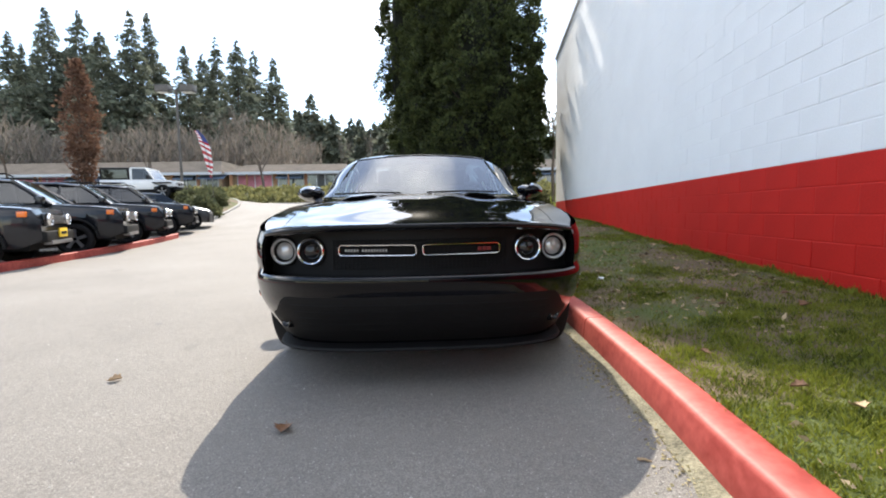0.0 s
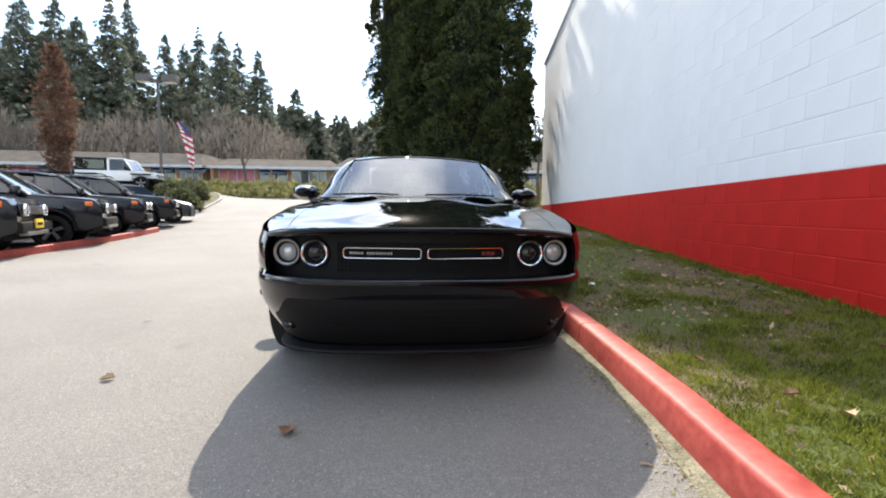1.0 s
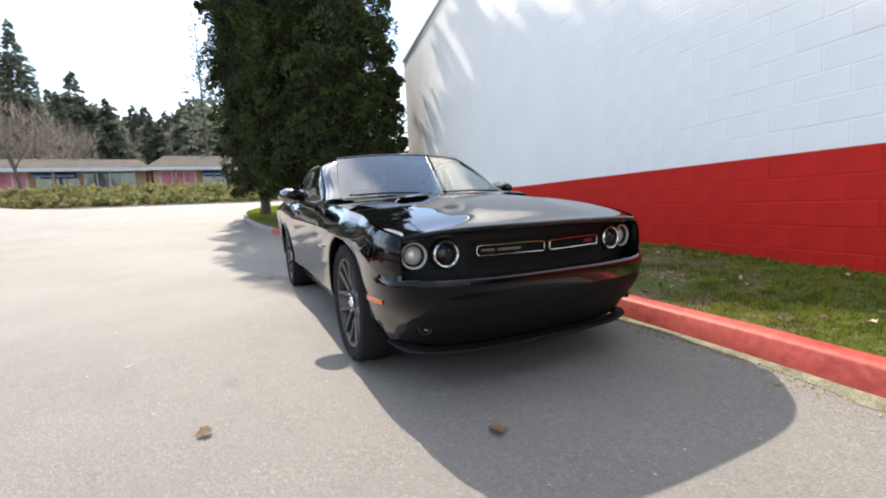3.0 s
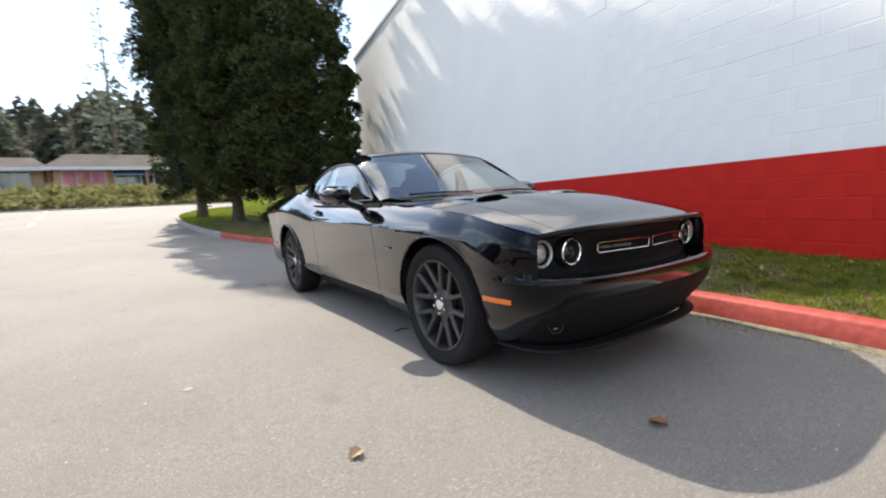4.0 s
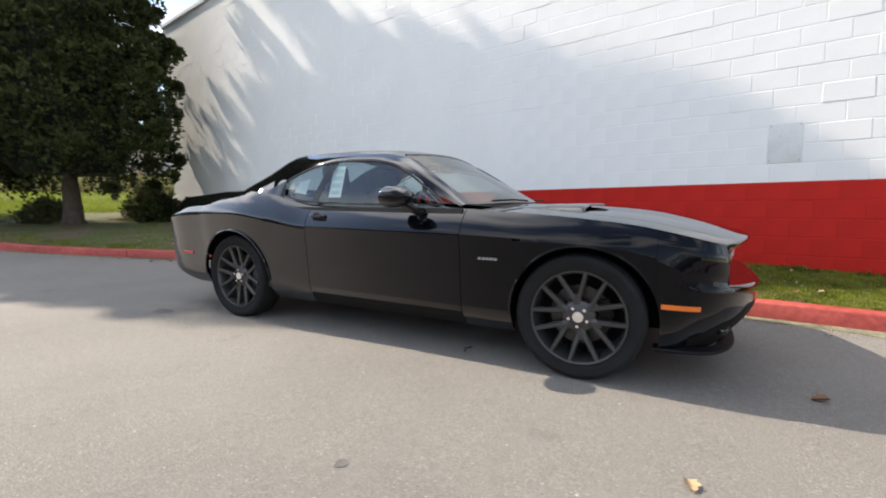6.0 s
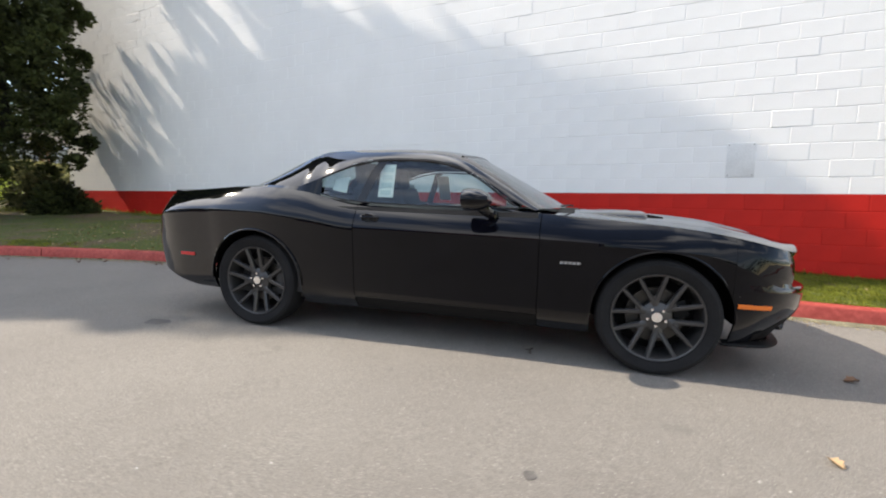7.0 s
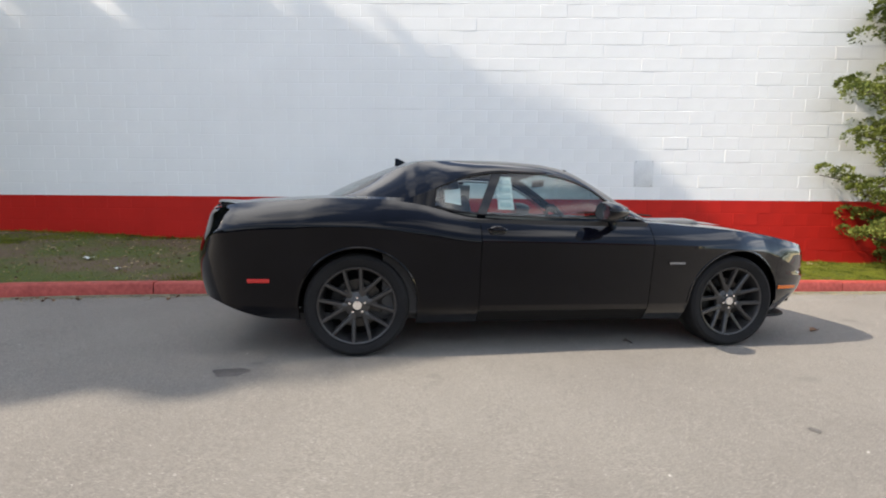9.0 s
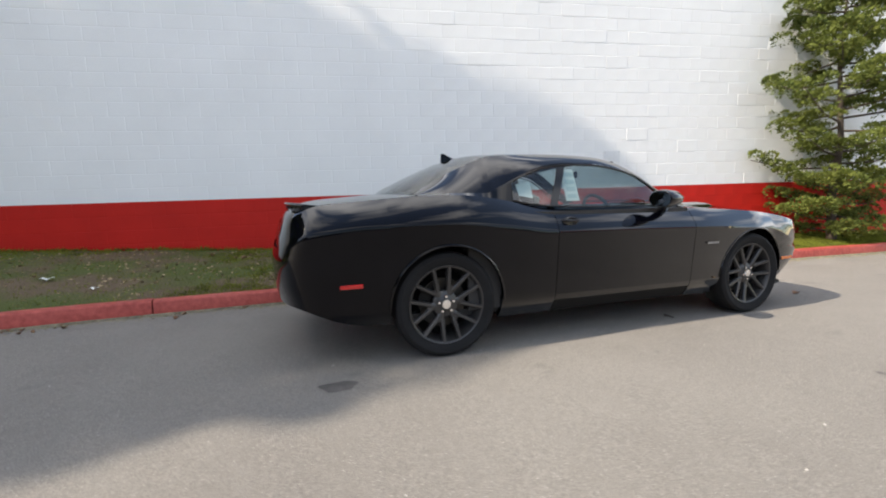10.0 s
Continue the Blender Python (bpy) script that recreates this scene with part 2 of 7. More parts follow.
def ground_material():
    m = bpy.data.materials.new("worn_asphalt")
    m.use_nodes = True
    n, l = m.node_tree.nodes, m.node_tree.links
    b = n["Principled BSDF"]
    co = n.new("ShaderNodeTexCoord")

    def noise_node(scale, detail=5, rough=0.55):
        t = n.new("ShaderNodeTexNoise")
        t.inputs["Scale"].default_value, t.inputs["Detail"].default_value, t.inputs["Roughness"].default_value = scale, detail, rough
        l.new(co.outputs["Object"], t.inputs["Vector"])
        return t

    def mix(fac, a, c, mode="MIX"):
        x = n.new("ShaderNodeMixRGB")
        x.blend_type = mode
        for k, v in ((0, fac), (1, a), (2, c)):
            if isinstance(v, tuple) or isinstance(v, float):
                x.inputs[k].default_value = v
            else:
                l.new(v, x.inputs[k])
        return x.outputs[0]

    def ramp(src, p0, p1, c0=(0, 0, 0, 1), c1=(1, 1, 1, 1)):
        r = n.new("ShaderNodeValToRGB")
        r.color_ramp.elements[0].position, r.color_ramp.elements[1].position = p0, p1
        r.color_ramp.elements[0].color, r.color_ramp.elements[1].color = c0, c1
        l.new(src, r.inputs["Fac"])
        return r.outputs["Color"]

    grain = noise_node(150, 4, 0.8)
    mid = noise_node(30, 5, 0.65)
    blot = noise_node(0.55, 6, 0.6)
    base = mix(ramp(blot.outputs["Fac"], 0.35, 0.68), (0.232, 0.212, 0.192, 1), (0.302, 0.28, 0.252, 1))
    base = mix(ramp(mid.outputs["Fac"], 0.3, 0.7), base, mix(0.4, base, (0.36, 0.342, 0.31, 1)))
    base = mix(ramp(grain.outputs["Fac"], 0.42, 0.60), mix(0.55, base, (0.07, 0.067, 0.064, 1)), base)
    vor = n.new("ShaderNodeTexVoronoi")
    vor.inputs["Scale"].default_value = 75
    l.new(co.outputs["Object"], vor.inputs["Vector"])
    stones = ramp(vor.outputs["Distance"], 0.12, 0.24, (1, 1, 1, 1), (0, 0, 0, 1))
    pick = ramp(noise_node(70, 1).outputs["Fac"], 0.53, 0.60)
    base = mix(mix(1.0, stones, pick, "MULTIPLY"), base, (0.5, 0.48, 0.44, 1))
    stain = ramp(noise_node(1.7, 4).outputs["Fac"], 0.66, 0.74)
    base = mix(mix(0.75, (0.0, 0.0, 0.0, 1), stain), base, mix(0.6, base, (0.07, 0.068, 0.066, 1)))
    l.new(base, b.inputs["Base Color"])
    b.inputs["Roughness"].default_value = 0.82
    b.inputs["Specular IOR Level"].default_value = 0.35
    add = n.new("ShaderNodeMath")
    add.operation = "ADD"
    l.new(grain.outputs["Fac"], add.inputs[0])
    l.new(mid.outputs["Fac"], add.inputs[1])
    bp = n.new("ShaderNodeBump")
    bp.inputs["Strength"].default_value, bp.inputs["Distance"].default_value = 0.8, 0.008
    l.new(add.outputs[0], bp.inputs["Height"])
    l.new(bp.outputs["Normal"], b.inputs["Normal"])
    return m


ASPHALT = ground_material()
xs = [-900, -400, -200, -120, -80] + [-60 + 2 * i for i in range(26)] + [-9 + 0.5 * i for i in range(17)] + [-0.5 + 0.05 * i for i in range(41)] + [2 + i for i in range(12)] + [16, 24, 40, 70, 120, 300, 900]
ys = [-900, -300, -120, -60, -30] + [-20 + i for i in range(12)] + [-8 + 0.5 * i for i in range(45)] + [15 + i for i in range(40)] + [57, 60, 65, 70, 80, 90, 100, 115, 130, 145, 160, 220, 400, 900]
g = Geo().grid([[(x, y, height(x, y)) for x in xs] for y in ys], flip=True)
tagged(part("ground", g, ASPHALT, None, smooth=60), "worn grey asphalt lane and parking lot climbing gently", "asphalt", kind="structure")

# ---- lawn strip ----


def lawn_material():
    m = bpy.data.materials.new("patchy_lawn_soil")
    m.use_nodes = True
    n, l = m.node_tree.nodes, m.node_tree.links
    b = n["Principled BSDF"]
    co = n.new("ShaderNodeTexCoord")
    big, fine = n.new("ShaderNodeTexNoise"), n.new("ShaderNodeTexNoise")
    big.inputs["Scale"].default_value, big.inputs["Detail"].default_value = 1.1, 6
    fine.inputs["Scale"].default_value, fine.inputs["Detail"].default_value = 60, 5
    for t in (big, fine):
        l.new(co.outputs["Object"], t.inputs["Vector"])
    r1, r2, mx = n.new("ShaderNodeValToRGB"), n.new("ShaderNodeValToRGB"), n.new("ShaderNodeMixRGB")
    r1.color_ramp.elements[0].color, r1.color_ramp.elements[1].color = (0.040, 0.055, 0.012, 1), (0.10, 0.125, 0.022, 1)
    r2.color_ramp.elements[0].color, r2.color_ramp.elements[1].color = (0.060, 0.040, 0.022, 1), (0.19, 0.135, 0.082, 1)
    r3 = n.new("ShaderNodeValToRGB")
    r3.color_ramp.elements[0].position, r3.color_ramp.elements[1].position = 0.45, 0.58
    l.new(fine.outputs["Fac"], r1.inputs["Fac"])
    l.new(fine.outputs["Fac"], r2.inputs["Fac"])
    l.new(big.outputs["Fac"], r3.inputs["Fac"])
    l.new(r3.outputs["Color"], mx.inputs[0])
    l.new(r1.outputs["Color"], mx.inputs[1])
    l.new(r2.outputs["Color"], mx.inputs[2])
    l.new(mx.outputs["Color"], b.inputs["Base Color"])
    b.inputs["Roughness"].default_value = 0.95
    bp = n.new("ShaderNodeBump")
    bp.inputs["Strength"].default_value, bp.inputs["Distance"].default_value = 0.9, 0.02
    l.new(fine.outputs["Fac"], bp.inputs["Height"])
    l.new(bp.outputs["Normal"], b.inputs["Normal"])
    return m


LAWN = lawn_material()


def lawn_right(y):
    return wall_x(y) + 0.05 if y < 12.6 else 16.0


ISLAND_END = 23.5


def lawn_left(y):
    """The inner side of the kerb; at the far end the island rounds off."""
    x = kerb_x(y) + 0.14
    return x + (3.5 * (1 - math.sqrt(max(0, 1 - ((y - 19.5) / 4.0) ** 2))) if y > 19.5 else 0)


rows = []
yy = [-29 + i for i in range(20)] + [-9 + 0.15 * i for i in range(217)]
for y in [v for v in yy if v < ISLAND_END]:
    x0, x1 = lawn_left(y), lawn_right(y)
    rows.append([(x0 + (x1 - x0) * (j / 26) ** 1.1, y, lawn_z(x0 + (x1 - x0) * (j / 26) ** 1.1, y)) for j in range(27)])
lawn = solid("lawn", Geo().grid(rows, flip=True), LAWN, "patchy green lawn strip with bare brown soil", "lawn", kind="structure", smooth=60)

# ---- kerb ----
RED_KERB = material("faded_red_kerb_paint", (0.33, 0.036, 0.026), 0.6, 0, 2.2, 0.14, 0.0015, second=(0.43, 0.078, 0.060), fine=22)
GREY_KERB = material("grey_kerb_concrete", (0.26, 0.25, 0.235), 0.85, 0, 3.0, 0.25, 0.003, fine=60)


def kerb_path():
    pts = [Vector((kerb_x(y), y, 0)) for y in np.arange(-29, 19.5, 0.25)]
    for k in range(1, 25):
        y = 19.5 + 4.0 * math.sin(k / 24 * math.pi / 2)
        pts.append(Vector((lawn_left(y) - 0.14, y, 0)))
    for k in range(1, 20):
        pts.append(Vector((pts[-1].x + 0.6, 23.5, 0)))
    return pts


def kerb_segment(pts, mat, tilt=0.0, lift=0.0):
    sec = [(-0.004, -0.2), (0.0, 0.0), (0.012, 0.118), (0.02, 0.132), (0.035, 0.14), (0.13, 0.142), (0.15, 0.13), (0.152, -0.2)]
    rows = []
    for i, p in enumerate(pts):
        d = (pts[min(i + 1, len(pts) - 1)] - pts[max(i - 1, 0)]).normalized()
        n = Vector((d.y, -d.x, 0))
        z = height(p.x, p.y)
        rows.append([tuple(p + n * (o + tilt) + Vector((0, 0, z + h + lift + 0.004 * noise.noise(p * 1.7)))) for o, h in sec])
    g = Geo().grid(rows, flip=True)
    k = len(sec)
    g.f.append(tuple(range(k)))
    g.f.append(tuple(len(g.v) - k + i for i in reversed(range(k))))
    return g


kerb = thing("kerb", "concrete kerb along the lawn, painted faded red", "kerb", kind="structure")
kp = kerb_path()
seg = []
rng = random.Random(3)
JOINTS = (-26, -23, -20, -17, -14, -11, -8.0, -4.9, -1.84, 1.1, 3.56, 6.3, 9.0, 10.9, 13.8, 16.6, 19.5)
j = 0
for i, p in enumerate(kp):
    seg.append(p)
    last = i == len(kp) - 1
    over = j < len(JOINTS) and p.y >= JOINTS[j]
    if (over or last or (p.y > 19.5 and len(seg) > 12)) and len(seg) > 1:
        a, b = seg[0], seg[-1]
        trimmed = [seg[0] + (seg[1] - seg[0]).normalized() * 0.006] + seg[1:-1] + [seg[-1] - (seg[-1] - seg[-2]).normalized() * 0.006]
        red = b.y <= 11.0
        part("kerb_stone", kerb_segment(trimmed, None, rng.uniform(-0.004, 0.004), rng.uniform(-0.004, 0.004)), RED_KERB if red else GREY_KERB, kerb, "" if red else "bare grey concrete")
        seg = [p]
        if over:
            j += 1


# ---- the black coupe ----
from mathutils import bvhtree

coupe = thing("sports_coupe", "glossy black two-door muscle coupe parked beside the kerb", "car", SLOPE.copy())
FA, RA, HUB_Z, TYRE_R, ARCH = -1.475, 1.475, 0.366, 0.37, 0.412
LAMP_C = 0.62           # the grille recess ends here along the outline
half_width = curve([(-1.75, 0.91), (-1.45, 0.945), (-1.0, 0.95), (-0.5, 0.942), (0.0, 0.938), (0.55, 0.935), (0.95, 0.945), (1.4, 0.962), (1.75, 0.958), (1.9, 0.95)])
shoulder_z = curve([(-2.45, 0.775), (-2.2, 0.81), (-1.94, 0.868), (-1.68, 0.914), (-1.35, 0.945), (-1.0, 0.968), (-0.68, 0.985), (0.0, 1.0), (0.6, 1.015), (0.82, 1.04), (1.08, 1.09), (1.35, 1.115), (1.6, 1.115), (2.0, 1.09), (2.3, 1.065), (2.5, 1.03)])
crease_z = curve([(-2.47, 0.585), (-2.25, 0.59), (-2.12, 0.605), (-1.95, 0.69), (-1.7, 0.775), (-1.34, 0.795), (-1.0, 0.81), (0.0, 0.825), (0.61, 0.83), (0.97, 0.875), (1.51, 0.925), (2.0, 0.92), (2.35, 0.88), (2.52, 0.80)])
shoulder_in = curve([(-2.45, 0.02), (-2.1, 0.03), (-1.7, 0.065), (-1.0, 0.115), (-0.4, 0.12), (0.4, 0.12), (0.8, 0.12), (1.3, 0.13), (1.8, 0.15), (2.2, 0.16), (2.5, 0.12)])
F_N, R_N = 3.25, 4.8
F0, F_L, R0, R_L = -1.75, 0.65, 1.95, 0.65


def outline(c):
    """The plan outline at the widest height: c 0 at the nose's middle, 1 to 2 along the side, 3 at the tail's middle."""
    if c < 1:
        a = c * math.pi / 2
        return half_width(F0) * math.sin(a) ** (2 / F_N), F0 - F_L * max(math.cos(a), 0) ** (2 / F_N)
    if c <= 2:
        y = F0 + (R0 - F0) * (c - 1)
        return half_width(y), y
    a = (3 - c) * math.pi / 2
    return half_width(R0) * math.sin(a) ** (2 / R_N), R0 + R_L * max(math.cos(a), 0) ** (2 / R_N)


def inward(c):
    x0, y0 = outline(max(c - 0.004, 0))
    x1, y1 = outline(min(c + 0.004, 3))
    if c < 0.004:
        return 0.0, 1.0
    if c > 2.996:
        return 0.0, -1.0
    dx, dy = x1 - x0, y1 - y0
    k = math.hypot(dx, dy) or 1
    return -dy / k, dx / k


def low_z(c, y):
    z = 0.215 + 0.06 * smoothstep(1.7, 1.92, y) + 0.17 * smoothstep(2.0, 2.6, y)
    for yc in (FA - 0.014, RA - 0.014):
        if abs(y - yc) < ARCH:
            z = max(z, HUB_Z + math.sqrt(max(ARCH**2 - (y - yc) ** 2, 0)))
    return z


def side_in(z, zc, zt, y):
    """How far the flank lies inside the widest line at height z."""
    if z >= zc:
        s = (z - zc) / max(zt - zc, 0.01)
        return shoulder_in(y) * (0.55 * s + 0.45 * s**2)
    s = (zc - z) / 0.6
    return 0.004 * smoothstep(0, 0.04, zc - z) + 0.05 * s + 0.085 * max(0, (0.36 - z) / 0.16) ** 1.5


front_in = curve([(0.19, 0.21), (0.24, 0.165), (0.30, 0.125), (0.38, 0.065), (0.46, 0.022), (0.54, 0.004), (0.57, 0.0), (0.59, 0.006), (0.62, 0.03), (0.68, 0.045), (0.76, 0.05), (0.82, 0.055)])
rear_in = curve([(0.22, 0.13), (0.30, 0.085), (0.45, 0.035), (0.60, 0.006), (0.70, 0.0), (0.80, 0.02), (0.9, 0.05), (1.0, 0.085), (1.04, 0.12)])


def body_point(c, t, extra=0.0):
    """t 0 at the lower edge, 1 at the crease, 2 at the shoulder."""
    x, y = outline(c)
    zc, zt, zl = crease_z(y), shoulder_z(y), low_z(c, y)
    z = zl + (zc - zl) * t if t <= 1 else zc + (zt - zc) * (t - 1)
    d = side_in(z, zc, zt, y)
    wf, wr = smoothstep(1.05, 0.68, c), smoothstep(2.2, 2.62, c)
    d = d * (1 - wf - wr) + wf * front_in(z) * (1 - 0.85 * smoothstep(0.3, 0.72, c) * smoothstep(0.58, 0.66, z)) + wr * rear_in(z)
    d += 0.02 * smoothstep(1.5, 2.0, t) ** 2 * smoothstep(1.12, 0.85, c)
    nx, ny = inward(c)
    return (x + nx * (d + extra), y + ny * (d + extra), z)


def width_at(y):
    return half_width(y) if y >= F0 else half_width(F0) * (1 - min((F0 - y) / F_L, 1) ** F_N) ** (1 / F_N)


def side_c(y):
    return 1 + (y - F0) / (R0 - F0)


def place_c(y):
    """The station whose outline point lies at y, round the front corner too."""
    return side_c(y) if y >= F0 else math.acos(min((F0 - y) / F_L, 1) ** (F_N / 2)) / (math.pi / 2)


def stations(c0, c1, n):
    """Stations along the outline, closer together at the wheel arches."""
    cs = set(float(v) for v in np.linspace(c0, c1, n))
    for yc in (FA - 0.014, RA - 0.014):
        for k in range(25):
            y = yc - ARCH * math.cos(math.pi * k / 24)
            cs.add(place_c(y))
        cs.add(place_c(yc - ARCH - 0.0003))
        cs.add(place_c(yc + ARCH + 0.0003))
    return sorted(v for v in cs if c0 <= v <= c1)


def mirror(rows, sx):
    return [[(p[0] * sx, p[1], p[2]) for p in r] for r in rows]


def body_patch(c0, c1, t0, t1, n, m, sx, extra=0.0):
    cs = stations(c0, c1, n)
    ts = np.linspace(t0, t1, m)
    rows = [[body_point(c, t, extra) for c in cs] for t in ts]
    return Geo().grid(mirror(rows, sx), flip=sx > 0)


GAP = 0.0007
for sx in (-1, 1):
    part("body_shell", body_patch(LAMP_C, 3.0, 0.0, 1.93, 110, 16, sx, 0.014), SHELL, coupe)
    part("bumper_shell", body_patch(0.0, LAMP_C, 0.0, 0.93, 30, 6, sx, 0.014), SHELL, coupe)
    part("front_bumper", body_patch(0.0, side_c(-1.9) - 0.0004, 0.0, 1.0, 40, 18, sx), PAINT, coupe)
    part("front_fender", body_patch(side_c(-1.9) + 0.0004, side_c(-0.74) - GAP, 0.0, 2.0, 30, 26, sx), PAINT, coupe, smooth=11)
    part("headlamp_surround", body_patch(LAMP_C, side_c(-1.9) - 0.0004, 1.0, 2.0, 18, 10, sx), PAINT, coupe, smooth=11)
    part("door", body_patch(side_c(-0.74) + GAP, side_c(0.6) - GAP, 0.16, 2.0, 34, 26, sx), PAINT, coupe, smooth=11)
    part("side_sill", body_patch(side_c(-0.74) + GAP, side_c(0.6) - GAP, 0.0, 0.15, 30, 5, sx, 0.004), BLACK_TRIM, coupe, "matt black side sill")
    part("rear_quarter_panel", body_patch(side_c(0.6) + GAP, 2.72 - GAP, 0.0, 2.0, 80, 28, sx), PAINT, coupe)
    part("rear_bumper", body_patch(2.72 + GAP, 3.0, 0.0, 1.0, 30, 14, sx), PAINT, coupe)
    part("tail_panel", body_patch(2.72 + GAP, 3.0, 1.02, 2.0, 30, 8, sx, 0.012), GLOSS_BLACK, coupe)
    for yc in (FA - 0.014, RA - 0.014):
        lip, well = Geo(), Geo()
        arc = []
        for k in range(33):
            a = math.pi * (0.0 + 1.0 * k / 32)
            y, z = yc - (ARCH + 0.005) * math.cos(a), HUB_Z + (ARCH + 0.005) * math.sin(a)
            arc.append((sx * (width_at(y) - 0.004 - 0.05 * max(0, 0.82 - z) / 0.6), y, z))
        lip.tube(arc, 0.008, 8)
        part("wheel_arch_lip", lip, PAINT, coupe)
        rows = [[(sx * (min(half_width(yc) - 0.05, width_at(yc - (ARCH + 0.02) * math.cos(math.pi * (-0.02 + 1.04 * k / 24))) - 0.085) * (1 - j / 4) + 0.56 * j / 4), yc - (ARCH + 0.02) * math.cos(math.pi * (-0.02 + 1.04 * k / 24)), HUB_Z + (ARCH + 0.02) * math.sin(math.pi * (-0.02 + 1.04 * k / 24))) for k in range(25)] for j in range(5)]
        well.grid(rows)
        well.add([(sx * (half_width(yc) - 0.36), yc + dy, z) for dy, z in ((-0.44, 0.28), (0.44, 0.28), (0.44, 0.82), (-0.44, 0.82))], [(0, 1, 2, 3)])
        part("wheel_well", well, SHELL, coupe)


# hood, cowl and rear deck between the shoulder lines
def edge_front(p):
    """The front shoulder line from the side (p 1) to the middle (p 0)."""
    return body_point(LAMP_C * p, 2.0)


def hood_point(p, q, back):
    ap = abs(p)
    c = LAMP_C + (side_c(back) - LAMP_C) * q
    ex, ey, ez = body_point(c, 2.0)
    fx, fy, fz = edge_front(1.0)
    gx, gy, gz = edge_front(ap)
    wf = (1 - q) ** 3
    x = (ap * ex) * (1 - wf) + wf * gx
    y = ey + (gy - fy) * (1 - q) ** 1.6 - 0.13 * (1 - ap**2) * q**2
    z = ez + (1 - ap**2.2) * (0.034 + 0.018 * smoothstep(0, 0.35, q) - 0.026 * smoothstep(0.55, 1.0, q)) + 0.014 * (1 - smoothstep(0.26, 0.5, ap)) * smoothstep(0.05, 0.7, q)
    return (math.copysign(x, p), y, z)


def hood_patch(p0, p1, q0, q1, n, m, back=-0.72):
    return Geo().grid([[hood_point(p, q, back) for p in np.linspace(p0, p1, n)] for q in np.linspace(q0, q1, m)], flip=True)


SCOOP_X, SCOOP_Y0, SCOOP_Y1 = 0.41, -1.56, -1.40


def in_scoop(f, g):
    x, y = (sum(g.v[i][k] for i in f) / len(f) for k in (0, 1))
    return abs(abs(x) - SCOOP_X) < 0.112 and SCOOP_Y0 + 0.1 * (abs(abs(x) - SCOOP_X) / 0.112) ** 2 < y < SCOOP_Y1


hood = hood_patch(-0.80, 0.80, 0.0, 0.93, 129, 80)
hood.f = [f for f in hood.f if not in_scoop(f, hood)]
part("hood", hood, PAINT, coupe)
hood_geo = hood_patch(-1.0, 1.0, 0.0, 1.0, 81, 60)
hood_tree = bvhtree.BVHTree.FromPolygons(hood_geo.v, hood_geo.f)
for sx in (-1, 1):
    a, b = (0.806, 1.0) if sx > 0 else (-1.0, -0.806)
    part("fender_top", hood_patch(a, b, 0.0, 1.0, 12, 36), PAINT, coupe)
part("cowl", hood_patch(-0.80, 0.80, 0.935, 1.0, 30, 4), BLACK_TRIM, coupe)
part("hood_underlip", Geo().grid([[Vector(hood_point(p, 0, -0.72)) + Vector((0, dy, dz)) for p in np.linspace(-1, 1, 60)] for dy, dz in ((0, 0), (-0.007, -0.006), (-0.009, -0.014), (-0.004, -0.024), (0.012, -0.032), (0.08, -0.036))], flip=False), PAINT, coupe, smooth=70)


# greenhouse: curves on the +x side, from the windscreen's foot to the deck
def smooth_curve(pts, n):
    f = [curve([(i, p[k]) for i, p in enumerate(pts)]) for k in range(3)]
    return [tuple(f[k](s) for k in range(3)) for s in np.linspace(0, len(pts) - 1, n)]


NG = 57
frame_top = smooth_curve([(0.835, -0.70, 1.0), (0.795, -0.5, 1.075), (0.745, -0.3, 1.2), (0.70, -0.1, 1.285), (0.675, 0.14, 1.322), (0.672, 0.39, 1.326), (0.683, 0.6, 1.305), (0.712, 0.8, 1.245), (0.752, 0.98, 1.16), (0.778, 1.14, 1.122), (0.765, 1.40, 1.126), (0.69, 1.64, 1.12)], NG)
rail = smooth_curve([(0.745, -0.76, 1.012), (0.70, -0.56, 1.12), (0.645, -0.35, 1.245), (0.595, -0.14, 1.345), (0.58, 0.1, 1.385), (0.575, 0.39, 1.395), (0.57, 0.65, 1.393), (0.56, 0.85, 1.39), (0.55, 1.0, 1.38), (0.555, 1.13, 1.345), (0.572, 1.36, 1.25), (0.60, 1.62, 1.125)], NG)
side_top = smooth_curve([(0.83, -0.58, 1.01), (0.795, -0.44, 1.10), (0.75, -0.28, 1.2), (0.706, -0.1, 1.272), (0.682, 0.14, 1.308), (0.68, 0.39, 1.312), (0.692, 0.6, 1.29), (0.718, 0.80, 1.235), (0.768, 1.06, 1.125)], 45)
side_low = smooth_curve([(0.836, -0.585, 1.005), (0.84, -0.3, 1.005), (0.838, 0.0, 1.008), (0.836, 0.3, 1.012), (0.832, 0.6, 1.022), (0.822, 0.80, 1.045), (0.776, 1.065, 1.115)], 45)


def taller(pts, k=1.085):
    return [(p[0], p[1], 1.0 + (p[2] - 1.0) * (k if p[2] > 1.0 and not (p[1] > 1.1 and p[2] < 1.13) else 1.0)) for p in pts]




def upright(pts, k):
    """The glass stands a little steeper: its upper edge lies further out."""
    return [(p[0] + k * smoothstep(1.05, 1.3, p[2]), p[1], p[2]) for p in pts]


frame_top, rail, side_top = upright(taller(frame_top), 0.032), upright(taller(rail), 0.012), upright(taller(side_top), 0.034)


def outwards(p):
    return Vector((math.copysign(0.75, p.x), 0, 0.55))


def flip_x(pts, sx):
    return [(p[0] * sx, p[1], p[2]) for p in pts]


